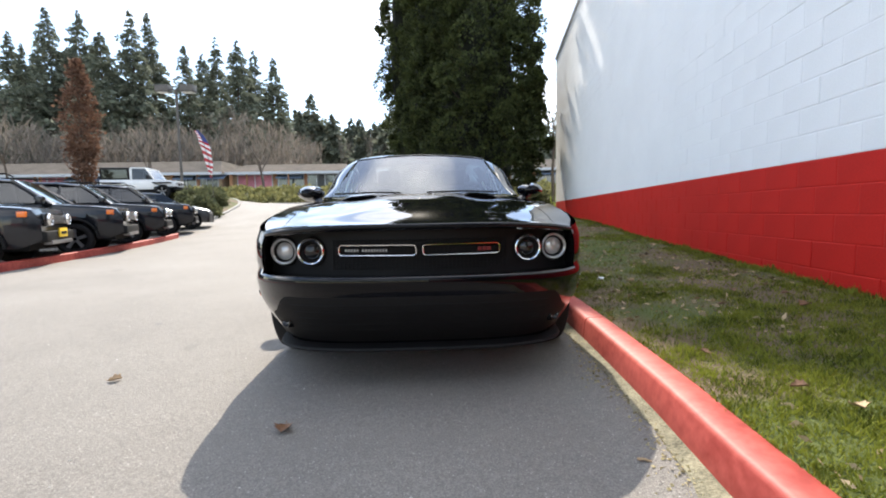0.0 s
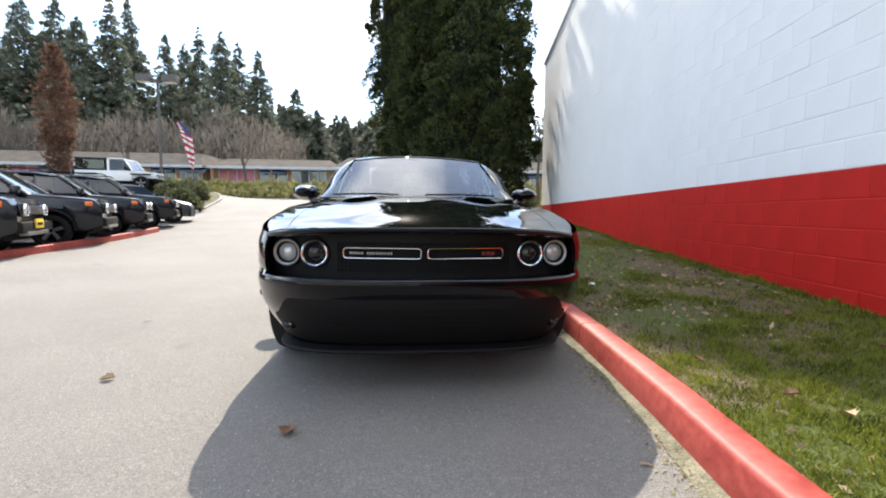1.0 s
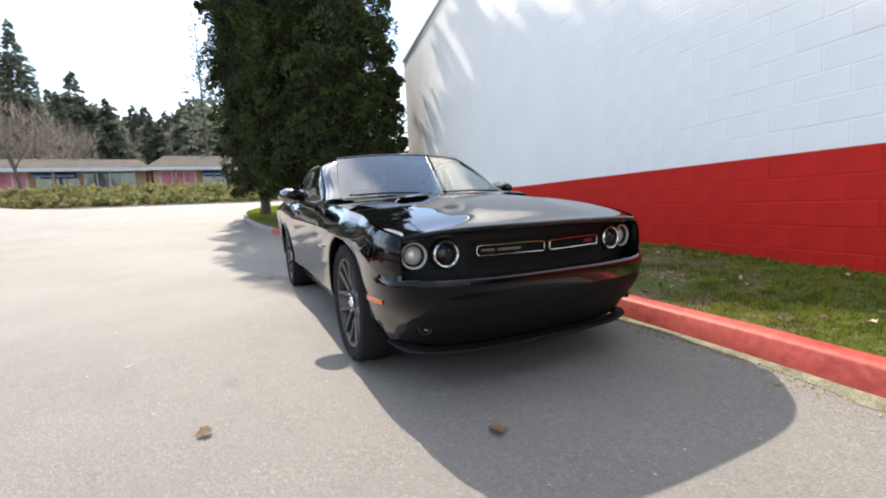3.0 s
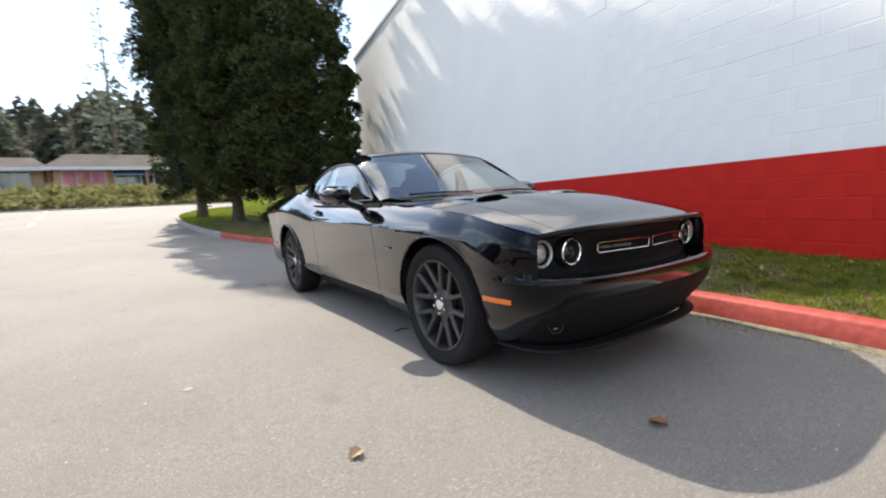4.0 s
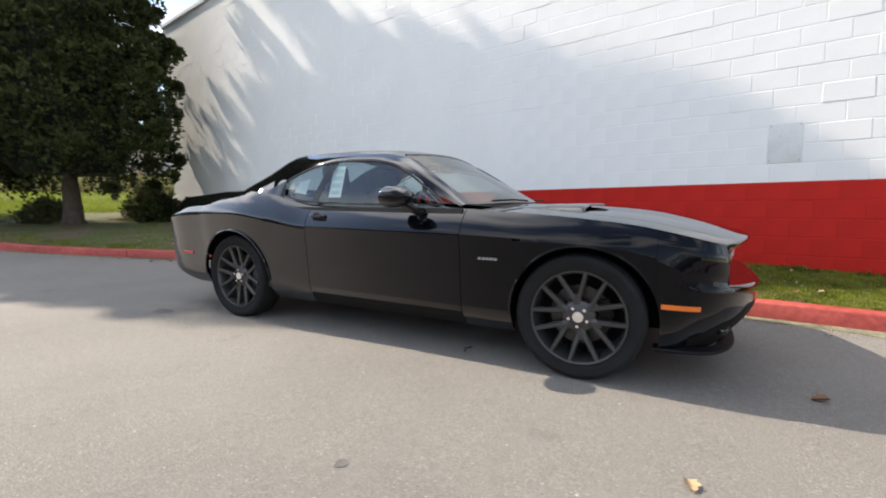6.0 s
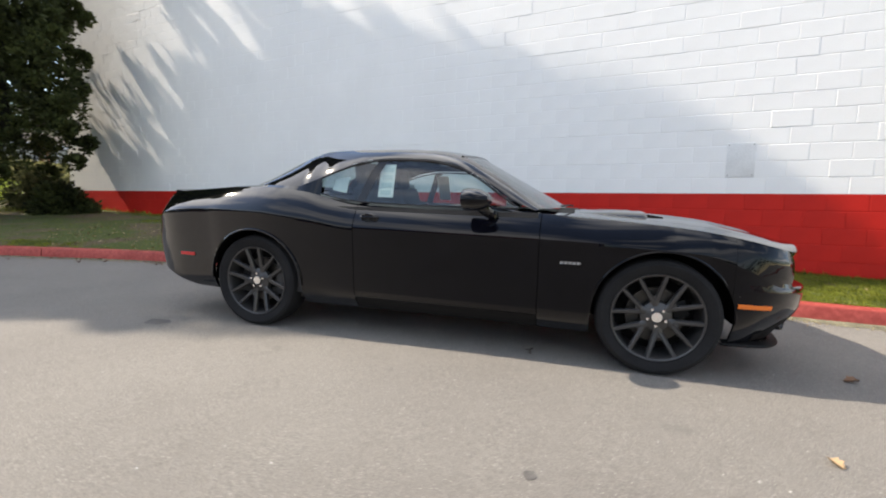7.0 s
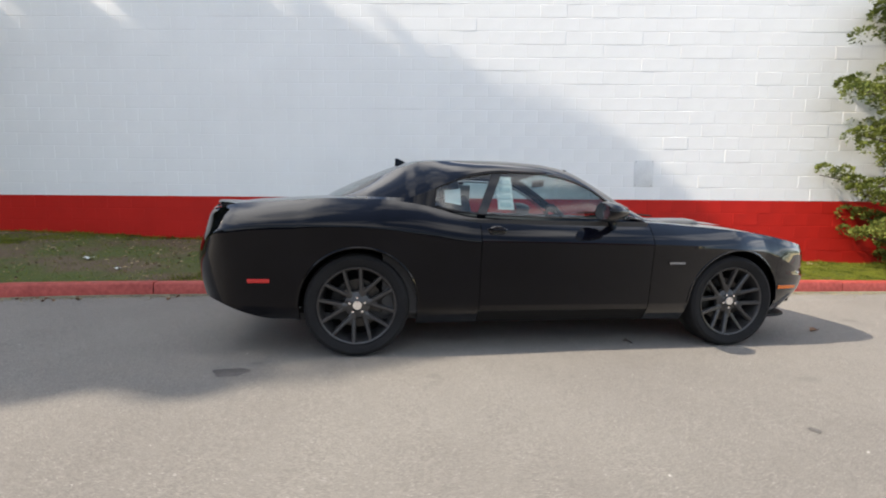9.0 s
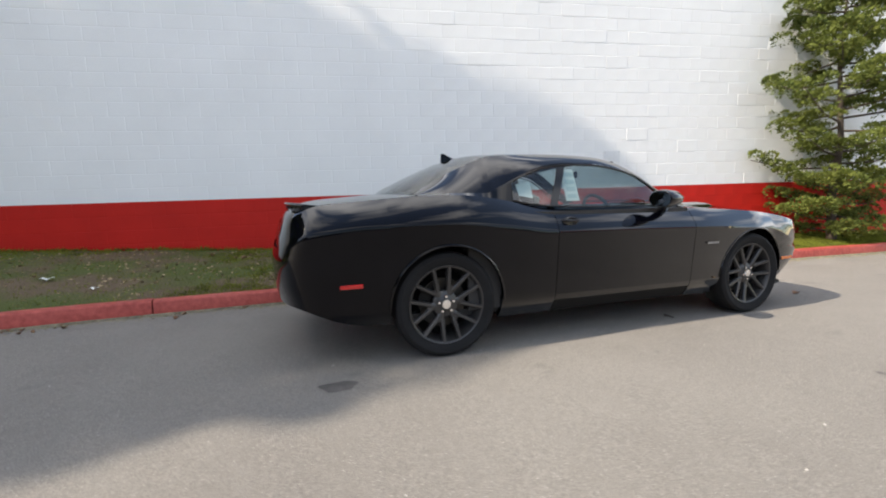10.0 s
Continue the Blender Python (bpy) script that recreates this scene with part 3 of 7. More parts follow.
door_end = 29          # the door glass ends at this station; the quarter window begins
for sx in (-1, 1):
    part("roof_pillar", Geo().grid(bezier_loft(flip_x(frame_top, sx), flip_x(rail, sx), 8, 0.012, outwards), flip=sx > 0), PAINT, coupe)
    lo, hi = flip_x(side_low, sx), flip_x(side_top, sx)
    w1 = part("side_window", Geo().grid(bezier_loft(lo[:door_end], hi[:door_end], 8, 0.012, outwards), flip=sx > 0), CAR_GLASS, coupe, "clear door window with a white price sheet")
    w2 = part("quarter_window", Geo().grid(bezier_loft(lo[door_end + 1:], hi[door_end + 1:], 8, 0.006, outwards), flip=sx > 0), CAR_GLASS, coupe)
    seal = Geo()
    seal.grid(bezier_loft([lo[door_end - 1]] + [lo[door_end]] + [lo[door_end + 1]], [hi[door_end - 1]] + [hi[door_end]] + [hi[door_end + 1]], 6, 0.013, outwards), flip=sx > 0)
    part("window_divider", seal, GLOSS_BLACK, coupe)
    belt = Geo()
    cs = np.linspace(side_c(-0.72), side_c(1.3), 40)
    edge = flip_x([body_point(c, 2.0) for c in cs], sx)
    inner = []
    for e in edge:
        y = e[1]
        inner.append((sx * (0.80 if y < 0.7 else 0.76), y, e[2] + 0.006))
    belt.grid([edge, [(e[0] * 0.5 + i[0] * 0.5, e[1], max(e[2], i[2]) + 0.004) for e, i in zip(edge, inner)], inner], flip=sx < 0)
    part("belt_moulding", belt, PAINT, coupe)
    hip_in = [p for p in frame_top if p[1] > 0.92]
    hip_out = [body_point(side_c(p[1]) if p[1] <= R0 else 2.03, 2.0) for p in hip_in]
    hip_mid = [((a[0] + b[0]) / 2, a[1], max(a[2], b[2]) + 0.006) for a, b in zip(hip_in, hip_out)]
    part("hip_panel", Geo().grid([flip_x(hip_out, sx), flip_x(hip_mid, sx), flip_x(hip_in, sx)], flip=sx > 0), PAINT, coupe)
    trim = Geo().tube(flip_x([(p[0] + 0.004, p[1], p[2] + 0.002) for p in side_low[:]], sx), 0.006, 6)
    part("window_trim", trim, GLOSS_BLACK, coupe)
    trim = Geo().tube(flip_x([(p[0] + 0.004, p[1], p[2] + 0.002) for p in side_top[:]], sx), 0.008, 6)
    part("window_frame", trim, GLOSS_BLACK, coupe)

ws_low = [(p * 0.745, -0.76 - 0.135 * (1 - p**2), 1.012 + 0.014 * (1 - p**2)) for p in np.linspace(-1, 1, 31)]
ws_top = [(p * 0.607, -0.14 - 0.05 * (1 - p**2), 1.374 + 0.035 * (1 - p**2)) for p in np.linspace(-1, 1, 31)]
part("windshield", Geo().grid(bezier_loft(ws_low, ws_top, 12), flip=False), CAR_GLASS, coupe)
part("roof_header", Geo().tube([(p[0], p[1] + 0.006, p[2] - 0.004) for p in ws_top], 0.014, 16), PAINT, coupe)
roof_rows = []
for k in range(25):
    s = k / 24
    y = -0.14 + 1.14 * s
    i = min(range(NG), key=lambda j: abs(rail[j][1] - y) + (5 if rail[j][2] < 1.3 else 0))
    e = rail[i]
    a, b = rail[max(i - 1, 0)], rail[min(i + 1, NG - 1)]
    f = curve([(rail[j][1], rail[j][2]) for j in range(10, NG - 6)])
    fx = curve([(rail[j][1], rail[j][0]) for j in range(10, NG - 6)])
    roof_rows.append([(p * fx(y), y - 0.05 * (1 - p**2) * (1 - s) + 0.05 * (1 - p**2) * s, f(y) + (0.035 + 0.006 * math.sin(math.pi * s)) * (1 - abs(p) ** 2.3)) for p in np.linspace(-1, 1, 31)])
part("roof", Geo().grid(roof_rows, flip=True), PAINT, coupe)
rg_top = roof_rows[-1]
glass_rows = [rg_top]
for e in [p for p in rail if p[1] > 1.02]:
    k = (e[1] - 1.0) / 0.62
    glass_rows.append([(p * e[0], e[1] + (0.05 + 0.10 * k) * (1 - p**2), e[2] + (0.035 - 0.02 * k) * (1 - abs(p) ** 2.3)) for p in np.linspace(-1, 1, 31)])
part("rear_window", Geo().grid(glass_rows, flip=True), CAR_GLASS, coupe)

# rear deck and spoiler
deck_rows = []
for k in range(15):
    q = k / 14
    c = side_c(1.5) * (1 - q) + 2.72 * q
    ex, ey, ez = body_point(c, 2.0)
    row = []
    for p in np.linspace(-1, 1, 41):
        tail = body_point(2.72 + 0.28 * (1 - abs(p)), 2.0)
        y = ey * (1 - q**3) + tail[1] * q**3
        x = p * ex if q < 1 else math.copysign(tail[0], p)
        row.append((x, y, ez + 0.035 * (1 - abs(p) ** 3)))
    deck_rows.append(row)
part("rear_deck", Geo().grid(deck_rows, flip=True), PAINT, coupe)
sp = Geo()
rows = []
for p in np.linspace(-1, 1, 41):
    x = p * 0.76
    yb = 2.475 - 0.10 * abs(p) ** 4
    z0 = 1.06 - 0.015 * abs(p) ** 4
    rows.append([(x, yb - 0.24, z0 - 0.015), (x, yb - 0.15, z0 + 0.012), (x, yb - 0.03, z0 + 0.026), (x, yb + 0.015, z0 + 0.03), (x, yb + 0.022, z0 + 0.02), (x, yb + 0.01, z0 - 0.02), (x, yb + 0.0, z0 - 0.09)])
sp.grid(rows)
sp.f.append(tuple(range(7)))
sp.f.append(tuple(len(sp.v) - 7 + k for k in reversed(range(7))))
part("spoiler", sp, GLOSS_BLACK, coupe, "gloss black lip spoiler")

# tail lamps
for sx in (-1, 1):
    lamp = Geo()
    cs = np.linspace(2.745, 2.93, 14)
    lamp.grid(mirror([[body_point(c, t, -0.006) for c in cs] for t in (1.22, 1.3, 1.55, 1.64)], sx), flip=sx > 0)
    part("tail_lamp", lamp, DARK_RED, coupe, "dark red tail lamp")

# grille, headlamps, chin
def face_y(x, z, extra=0.0):
    """The front face's y at x."""
    f = min(abs(x) / half_width(F0), 0.999)
    return F0 - F_L * (1 - f**F_N) ** (1 / F_N) + front_in(z) + extra


def recess_y(x, extra=0.0):
    """The flatter back of the grille recess."""
    return -2.258 + 0.145 * (x / 0.70) ** 2 + extra


part("grille", Geo().grid([[(x, recess_y(x), z) for x in np.linspace(-0.83, 0.83, 61)] for z in (0.55, 0.62, 0.70, 0.765, 0.83)]), BLACK_TRIM, coupe, "black mesh grille")
mesh = Geo()
for k in range(9):
    z = 0.62 + 0.017 * k
    mesh.tube([(x, recess_y(x, -0.006), z) for x in np.linspace(-0.44, 0.44, 23)], 0.0022, 5)
for k in range(45):
    x = -0.44 + 0.02 * k
    mesh.tube([(x, recess_y(x, -0.005), 0.61), (x, recess_y(x, -0.005), 0.765)], 0.0018, 4)
part("grille_mesh", mesh, BLACK_TRIM, coupe)
ledge_c = np.linspace(0, LAMP_C, 40)
for sx in (-1, 1):
    rows = []
    for back, lift in ((0.0, 0.0), (0.004, 0.007), (0.014, 0.011), (0.03, 0.010)):
        rows.append([(lambda q, w: (q[0] - w[0] * 0 + w[0] * back, q[1] + w[1] * back, q[2] + lift))(body_point(c, 1.0), inward(c)) for c in ledge_c])
    rows.append([(lambda q: (q[0] * 0.985, max(recess_y(q[0]) + 0.004, q[1] + 0.03), q[2] - 0.004))(body_point(c, 1.0)) for c in ledge_c])
    part("bumper_ledge", Geo().grid(mirror(rows, sx), flip=sx > 0), PAINT, coupe, smooth=60)
    wall_rows = [[body_point(LAMP_C, t) for t in np.linspace(1.0, 2.0, 8)], [(lambda q: (q[0] - 0.01, max(recess_y(q[0]), q[1]) + 0.02, q[2]))(body_point(LAMP_C, t)) for t in np.linspace(1.0, 2.0, 8)]]
    part("recess_cheek", Geo().grid(mirror(wall_rows, sx), flip=sx < 0), GLOSS_BLACK, coupe)


def round_rect_ring(x0, x1, z0, z1, r):
    pts = []
    for cx, cz, a0 in ((x1 - r, z1 - r, 0), (x0 + r, z1 - r, 90), (x0 + r, z0 + r, 180), (x1 - r, z0 + r, 270)):
        for k in range(6):
            a = radians(a0 + 18 * k)
            pts.append((cx + r * math.cos(a), cz + r * math.sin(a)))
    pts.append(pts[0])
    return [(x, recess_y(x, -0.028), z) for x, z in pts]


for a, b in ((-0.405, -0.02), (0.015, 0.40)):
    part("grille_ring", Geo().tube(round_rect_ring(a, b, 0.684, 0.736, 0.016), 0.0036, 7), CHROME, coupe, "bright satin chrome outline ring")
for k in range(15):
    x = -0.375 + 0.0145 * k
    part("badge_bar", Geo().box(x, recess_y(x, -0.022), 0.704, x + 0.0085, recess_y(x, -0.012), 0.716), SATIN_BADGE, coupe) if k != 5 else None
for k, x in enumerate((0.29, 0.315, 0.338)):
    part("badge_bar", Geo().box(x, recess_y(x, -0.022), 0.70, x + 0.018, recess_y(x, -0.012), 0.718), DULL_RED, coupe, "red badge stroke")
for sx in (-1, 1):
    for x, glow, turn in ((0.705, True, 6), (0.555, False, 3)):
        at = Matrix.Translation((sx * x, recess_y(x), 0.703)) @ Matrix.Rotation(radians(sx * turn), 4, "Z")
        lamp = part("headlamp", Geo().lathe([(-0.010, 0.0), (-0.010, 0.05), (-0.022, 0.064), (-0.030, 0.069), (-0.030, 0.073), (-0.016, 0.078), (0.05, 0.080)], 36, "y").move(at), BLACK_TRIM, coupe)
        part("headlamp_ring", Geo().lathe([(-0.024, 0.056), (-0.032, 0.058), (-0.035, 0.063), (-0.032, 0.068), (-0.022, 0.070)], 36, "y").move(at), LENS if glow else CHROME, lamp, "white halo light ring")
        part("headlamp_lens", Geo().lathe([(-0.028, 0.0), (-0.026, 0.02), (-0.019, 0.034), (-0.010, 0.046)], 28, "y").move(at), LENS if glow else GLOSS_BLACK, lamp)
side = np.linspace(0.0, 0.41, 22)
around = [(-1, c) for c in side[::-1]] + [(1, c) for c in side[1:]]


def front_at(sx, c, z, extra):
    zc, zl = crease_z(outline(c)[1]), low_z(c, outline(c)[1])
    p = body_point(c, (z - zl) / (zc - zl), extra)
    return (sx * p[0], p[1], p[2])




def mouth_top(c):
    """The upper edge of the black lower face: level in the middle, cut down at the corners."""
    return 0.50 - 0.09 * smoothstep(0.40, 0.56, c) - 0.12 * smoothstep(0.55, 0.80, c)


wide = np.linspace(0.0, 0.80, 40)
corner_to_corner = [(-1, c) for c in wide[::-1]] + [(1, c) for c in wide[1:]]
rows = []
for k in range(9):
    e = 0.0 if k in (0, 8) else -0.003
    rows.append([front_at(sx, c, 0.238 + (mouth_top(c) - 0.238) * k / 8, e) for sx, c in corner_to_corner])
part("lower_intake", Geo().grid(rows), BLACK_TRIM, coupe, "matt black lower intake")
for k in range(5):
    z = 0.315 + 0.036 * k
    part("intake_slat", Geo().tube([front_at(sx, c * 0.93, z, -0.003) for sx, c in around], 0.0022, 5), BLACK_TRIM, coupe)
chin = Geo()
cs = np.linspace(0.0, side_c(-1.905), 40)
for sx in (-1, 1):
    rows = []
    for ex, z in ((0.02, 0.235), (-0.03, 0.222), (-0.036, 0.212), (-0.03, 0.204), (0.05, 0.2)):
        row = []
        for c in cs:
            x, y = outline(c)
            nx, ny = inward(c)
            d = 0.135 + ex + 0.02 * smoothstep(0.5, 1.0, c)
            row.append((sx * (x + nx * d), y + ny * d, z))
        rows.append(row)
    chin.grid(rows, flip=sx < 0)
part("chin_splitter", chin, BLACK_TRIM, coupe, "matt black chin splitter")
for sx in (-1, 1):
    cf = 0.515
    fx, fy, fz = front_at(sx, cf, 0.355, 0.0)
    at = Matrix.Translation((fx * 0.995, fy - 0.002, fz)) @ Matrix.Rotation(radians(sx * 40), 4, "Z")
    fog = part("fog_lamp", Geo().lathe([(0.012, 0.0), (0.010, 0.02), (0.002, 0.028), (-0.006, 0.033), (-0.006, 0.037), (0.03, 0.043)], 24, "y").move(at), GLOSS_BLACK, coupe)
    part("fog_lens", Geo().lathe([(0.004, 0.0), (0.006, 0.014), (0.011, 0.022)], 20, "y").move(at), LENS, fog)
    for y0, y1, mat, name, z0 in ((-2.085, -1.9, AMBER, "side_marker", 0.464), (2.05, 2.2, RED_LENS, "rear_side_marker", 0.535)):
        cs = [0.5 + 0.0005 * k for k in range(1000)] if y0 < 0 else [2.0 + 0.0005 * k for k in range(900)]
        cc = [c for c in cs if y0 <= outline(c)[1] <= y1][::12]
        g = Geo()
        rows = []
        for e, z in ((0.0, z0), (-0.006, z0 + 0.003), (-0.006, z0 + 0.025), (0.0, z0 + 0.028)):
            row = []
            for c in cc:
                x, y = outline(c)
                zc, zl = crease_z(y), low_z(c, y)
                row.append(body_point(c, (z - zl) / (zc - zl), e))
            rows.append(row)
        g.grid(mirror(rows, sx), flip=sx > 0)
        part(name, g, mat, coupe)
    # hood scoops: a raised lip over a dark slot
    sc = Geo()
    hx = sx * 0.41
    def hz(x, y):
        return hood_tree.ray_cast(Vector((x, y, 2)), Vector((0, 0, -1)))[0].z
    rows, slot, mouth = [], [], []
    for k in range(17):
        w = -1 + 2 * k / 16
        x = hx + 0.124 * w
        hump = 0.030 * (1 - abs(w) ** 4)
        mouth.append([(x, -1.40, hz(x, -1.40) - 0.040), (x, -1.395, hz(x, -1.395) + hump)])
        rows.append([(x, -1.40, hz(x, -1.40) + hump * 0.55), (x, -1.432, hz(x, -1.432) + hump * 0.6), (x, -1.43, hz(x, -1.43) + hump * 0.85), (x, -1.405, hz(x, -1.405) + hump * 1.05), (x, -1.2, hz(x, -1.2) + hump * 0.7), (x, -1.04, hz(x, -1.04) + hump * 0.25), (x, -0.93, hz(x, -0.93) - 0.002)])
        front = -1.60 + 0.10 * abs(w) ** 2
        slot.append([(x, front, hz(x, front) - 0.002), (x, (front - 1.40) / 2, hz(x, (front - 1.40) / 2) - 0.018), (x, -1.40, hz(x, -1.40) - 0.041)])
    sc.grid(rows, flip=False)
    part("hood_scoop", sc, PAINT, coupe)
    part("scoop_mouth", Geo().grid(mouth), SHELL, coupe)
    part("scoop_slot", Geo().grid(slot, flip=False), SHELL, coupe, "black hood scoop slot")
    # door mirror
    mir = part("door_mirror", Geo().lathe([(0, 0.0), (0.012, 0.045), (0.05, 0.072), (0.1, 0.08), (0.118, 0.076), (0.122, 0.07)], 24, "y").move(Matrix.Translation((sx * 1.02, -0.44, 1.06)) @ Matrix.Diagonal((1.5, 1.55, 0.92, 1))), PAINT, coupe)
    part("mirror_glass", Geo().lathe([(0.121, 0.069), (0.119, 0.0)], 24, "y").move(Matrix.Translation((sx * 1.02, -0.44, 1.06)) @ Matrix.Diagonal((1.5, 1.55, 0.92, 1))), MIRROR, mir, "mirror glass")
    part("mirror_arm", Geo().tube([(sx * 0.86, -0.43, 0.955), (sx * 0.93, -0.39, 0.985), (sx * 0.99, -0.34, 1.03)], 0.034, 10), PAINT, mir)
    # door handle
    hd = Geo()
    hd.tube([(sx * 0.89, 0.41, 0.915), (sx * 0.928, 0.435, 0.915), (sx * 0.93, 0.52, 0.915), (sx * 0.89, 0.55, 0.915)], 0.010, 8)
    part("door_handle", hd, PAINT, coupe)
    part("handle_recess", Geo().lathe([(sx * 0.910, 0.0), (sx * 0.912, 0.032), (sx * 0.9, 0.04)], 20, "x", (0, 0.48, 0.905)).move(Matrix.Translation((0, 0.48, 0)) @ Matrix.Diagonal((1, 1.7, 1, 1)) @ Matrix.Translation((0, -0.48, 0))), GLOSS_BLACK, coupe)
    for k in range(5):
        part("fender_badge", Geo().box(sx * 0.944, -1.0 + 0.026 * k, 0.672, sx * 0.951, -1.0 + 0.026 * k + 0.02, 0.687), SATIN_BADGE, coupe, "small satin grey fender badge")
for sx in (-0.55, 0.5):
    part("wiper", Geo().tube([(sx * 0.2 - 0.05, -0.94, 1.036), (sx * 0.7, -0.915, 1.042), (sx * 1.25, -0.86, 1.034)], 0.007, 6), BLACK_TRIM, coupe)
part("roof_antenna", Geo().add([(-0.016, 1.04, 1.425), (0.016, 1.04, 1.425), (0.012, 1.19, 1.40), (-0.012, 1.19, 1.40), (0.003, 1.16, 1.485), (-0.003, 1.16, 1.485), (0, 1.185, 1.487)], [(0, 1, 4, 5), (1, 2, 6, 4), (2, 3, 6), (3, 0, 5, 6), (4, 6, 5)]), PAINT, coupe, "shark fin antenna")
for sx in (-0.6, 0.6):
    part("exhaust_tip", Geo().lathe([(2.20, 0.034), (2.43, 0.036), (2.435, 0.032), (2.35, 0.030)], 20, "y", (sx, 0, 0.425)), CHROME, coupe)

# cabin
cab = Geo().box(-0.80, -1.0, 0.25, 0.80, 1.9, 0.30).box(-0.86, -0.72, 0.3, -0.83, 1.3, 0.985).box(0.83, -0.72, 0.3, 0.86, 1.3, 0.985).box(-0.72, 1.15, 0.3, 0.72, 1.3, 1.02).box(-0.70, 1.3, 1.0, 0.70, 1.93, 1.075)
part("cabin_tub", cab, INTERIOR, coupe)
dash = Geo().grid([[(x, y - 0.10 * (1 - (x / 0.8) ** 2), z) for x in np.linspace(-0.72, 0.72, 21)] for y, z in ((-0.80, 1.0), (-0.6, 1.012), (-0.42, 1.005), (-0.33, 0.96), (-0.30, 0.8), (-0.36, 0.55))], flip=True)
part("dashboard", dash, BLACK_TRIM, coupe)
sw = Geo().tube([(-0.37 + 0.185 * math.cos(a), -0.2 + 0.07 * math.sin(a), 0.93 + 0.17 * math.sin(a)) for a in np.linspace(0, 2 * math.pi, 33)], 0.016, 8).tube([(-0.55, -0.2, 0.93), (-0.19, -0.2, 0.93)], 0.014, 6).tube([(-0.37, -0.2, 0.93), (-0.37, -0.35, 0.85)], 0.03, 8)
part("steering_wheel", sw, BLACK_TRIM, coupe)
for sx in (-0.38, 0.38):
    seat = part("front_seat", Geo().box(sx - 0.25, 0.05, 0.42, sx + 0.25, 0.58, 0.62, 0.06), INTERIOR, coupe)
    back = Geo().box(-0.25, -0.07, 0, 0.25, 0.08, 0.62, 0.06).move(pose(sx, 0.56, 0.56, -14))
    part("seat_back", back, INTERIOR, seat)
    part("headrest", Geo().box(-0.13, -0.05, 0, 0.13, 0.06, 0.2, 0.045).move(pose(sx, 0.73, 1.15, -10)), INTERIOR, seat)
part("rear_seat", Geo().box(-0.62, 1.0, 0.42, 0.62, 1.2, 1.0, 0.05), INTERIOR, coupe)
part("rear_view_mirror", Geo().box(-0.12, -0.16, 1.27, 0.12, -0.13, 1.33, 0.01), BLACK_TRIM, coupe)
for sx in (-1, 1):
    sheet = part("price_sheet", Geo().grid(bezier_loft(flip_x([(0.81, 0.335, 1.06), (0.81, 0.455, 1.06)], sx), flip_x([(0.722, 0.345, 1.305), (0.722, 0.465, 1.305)], sx), 3)), PAPER, coupe, "white printed price sheet inside the glass")
    for k in range(4):
        s0 = 0.08 + 0.23 * k
        a = (0.81 - 0.088 * s0 + 0.003, 1.06 + 0.245 * s0)
        b = (0.81 - 0.088 * (s0 + 0.13) + 0.003, 1.06 + 0.245 * (s0 + 0.13))
        part("print_block", Geo().grid([flip_x([(a[0], 0.355, a[1]), (a[0], 0.44, a[1])], sx), flip_x([(b[0], 0.357, b[1]), (b[0], 0.442, b[1])], sx)]), PAPER_INK, sheet)
    part("small_sheet", Geo().grid(bezier_loft(flip_x([(0.775, 0.73, 1.085), (0.775, 0.85, 1.105)], sx), flip_x([(0.72, 0.73, 1.21), (0.72, 0.85, 1.19)], sx), 2)), PAPER, coupe, "white sheet behind the quarter window")


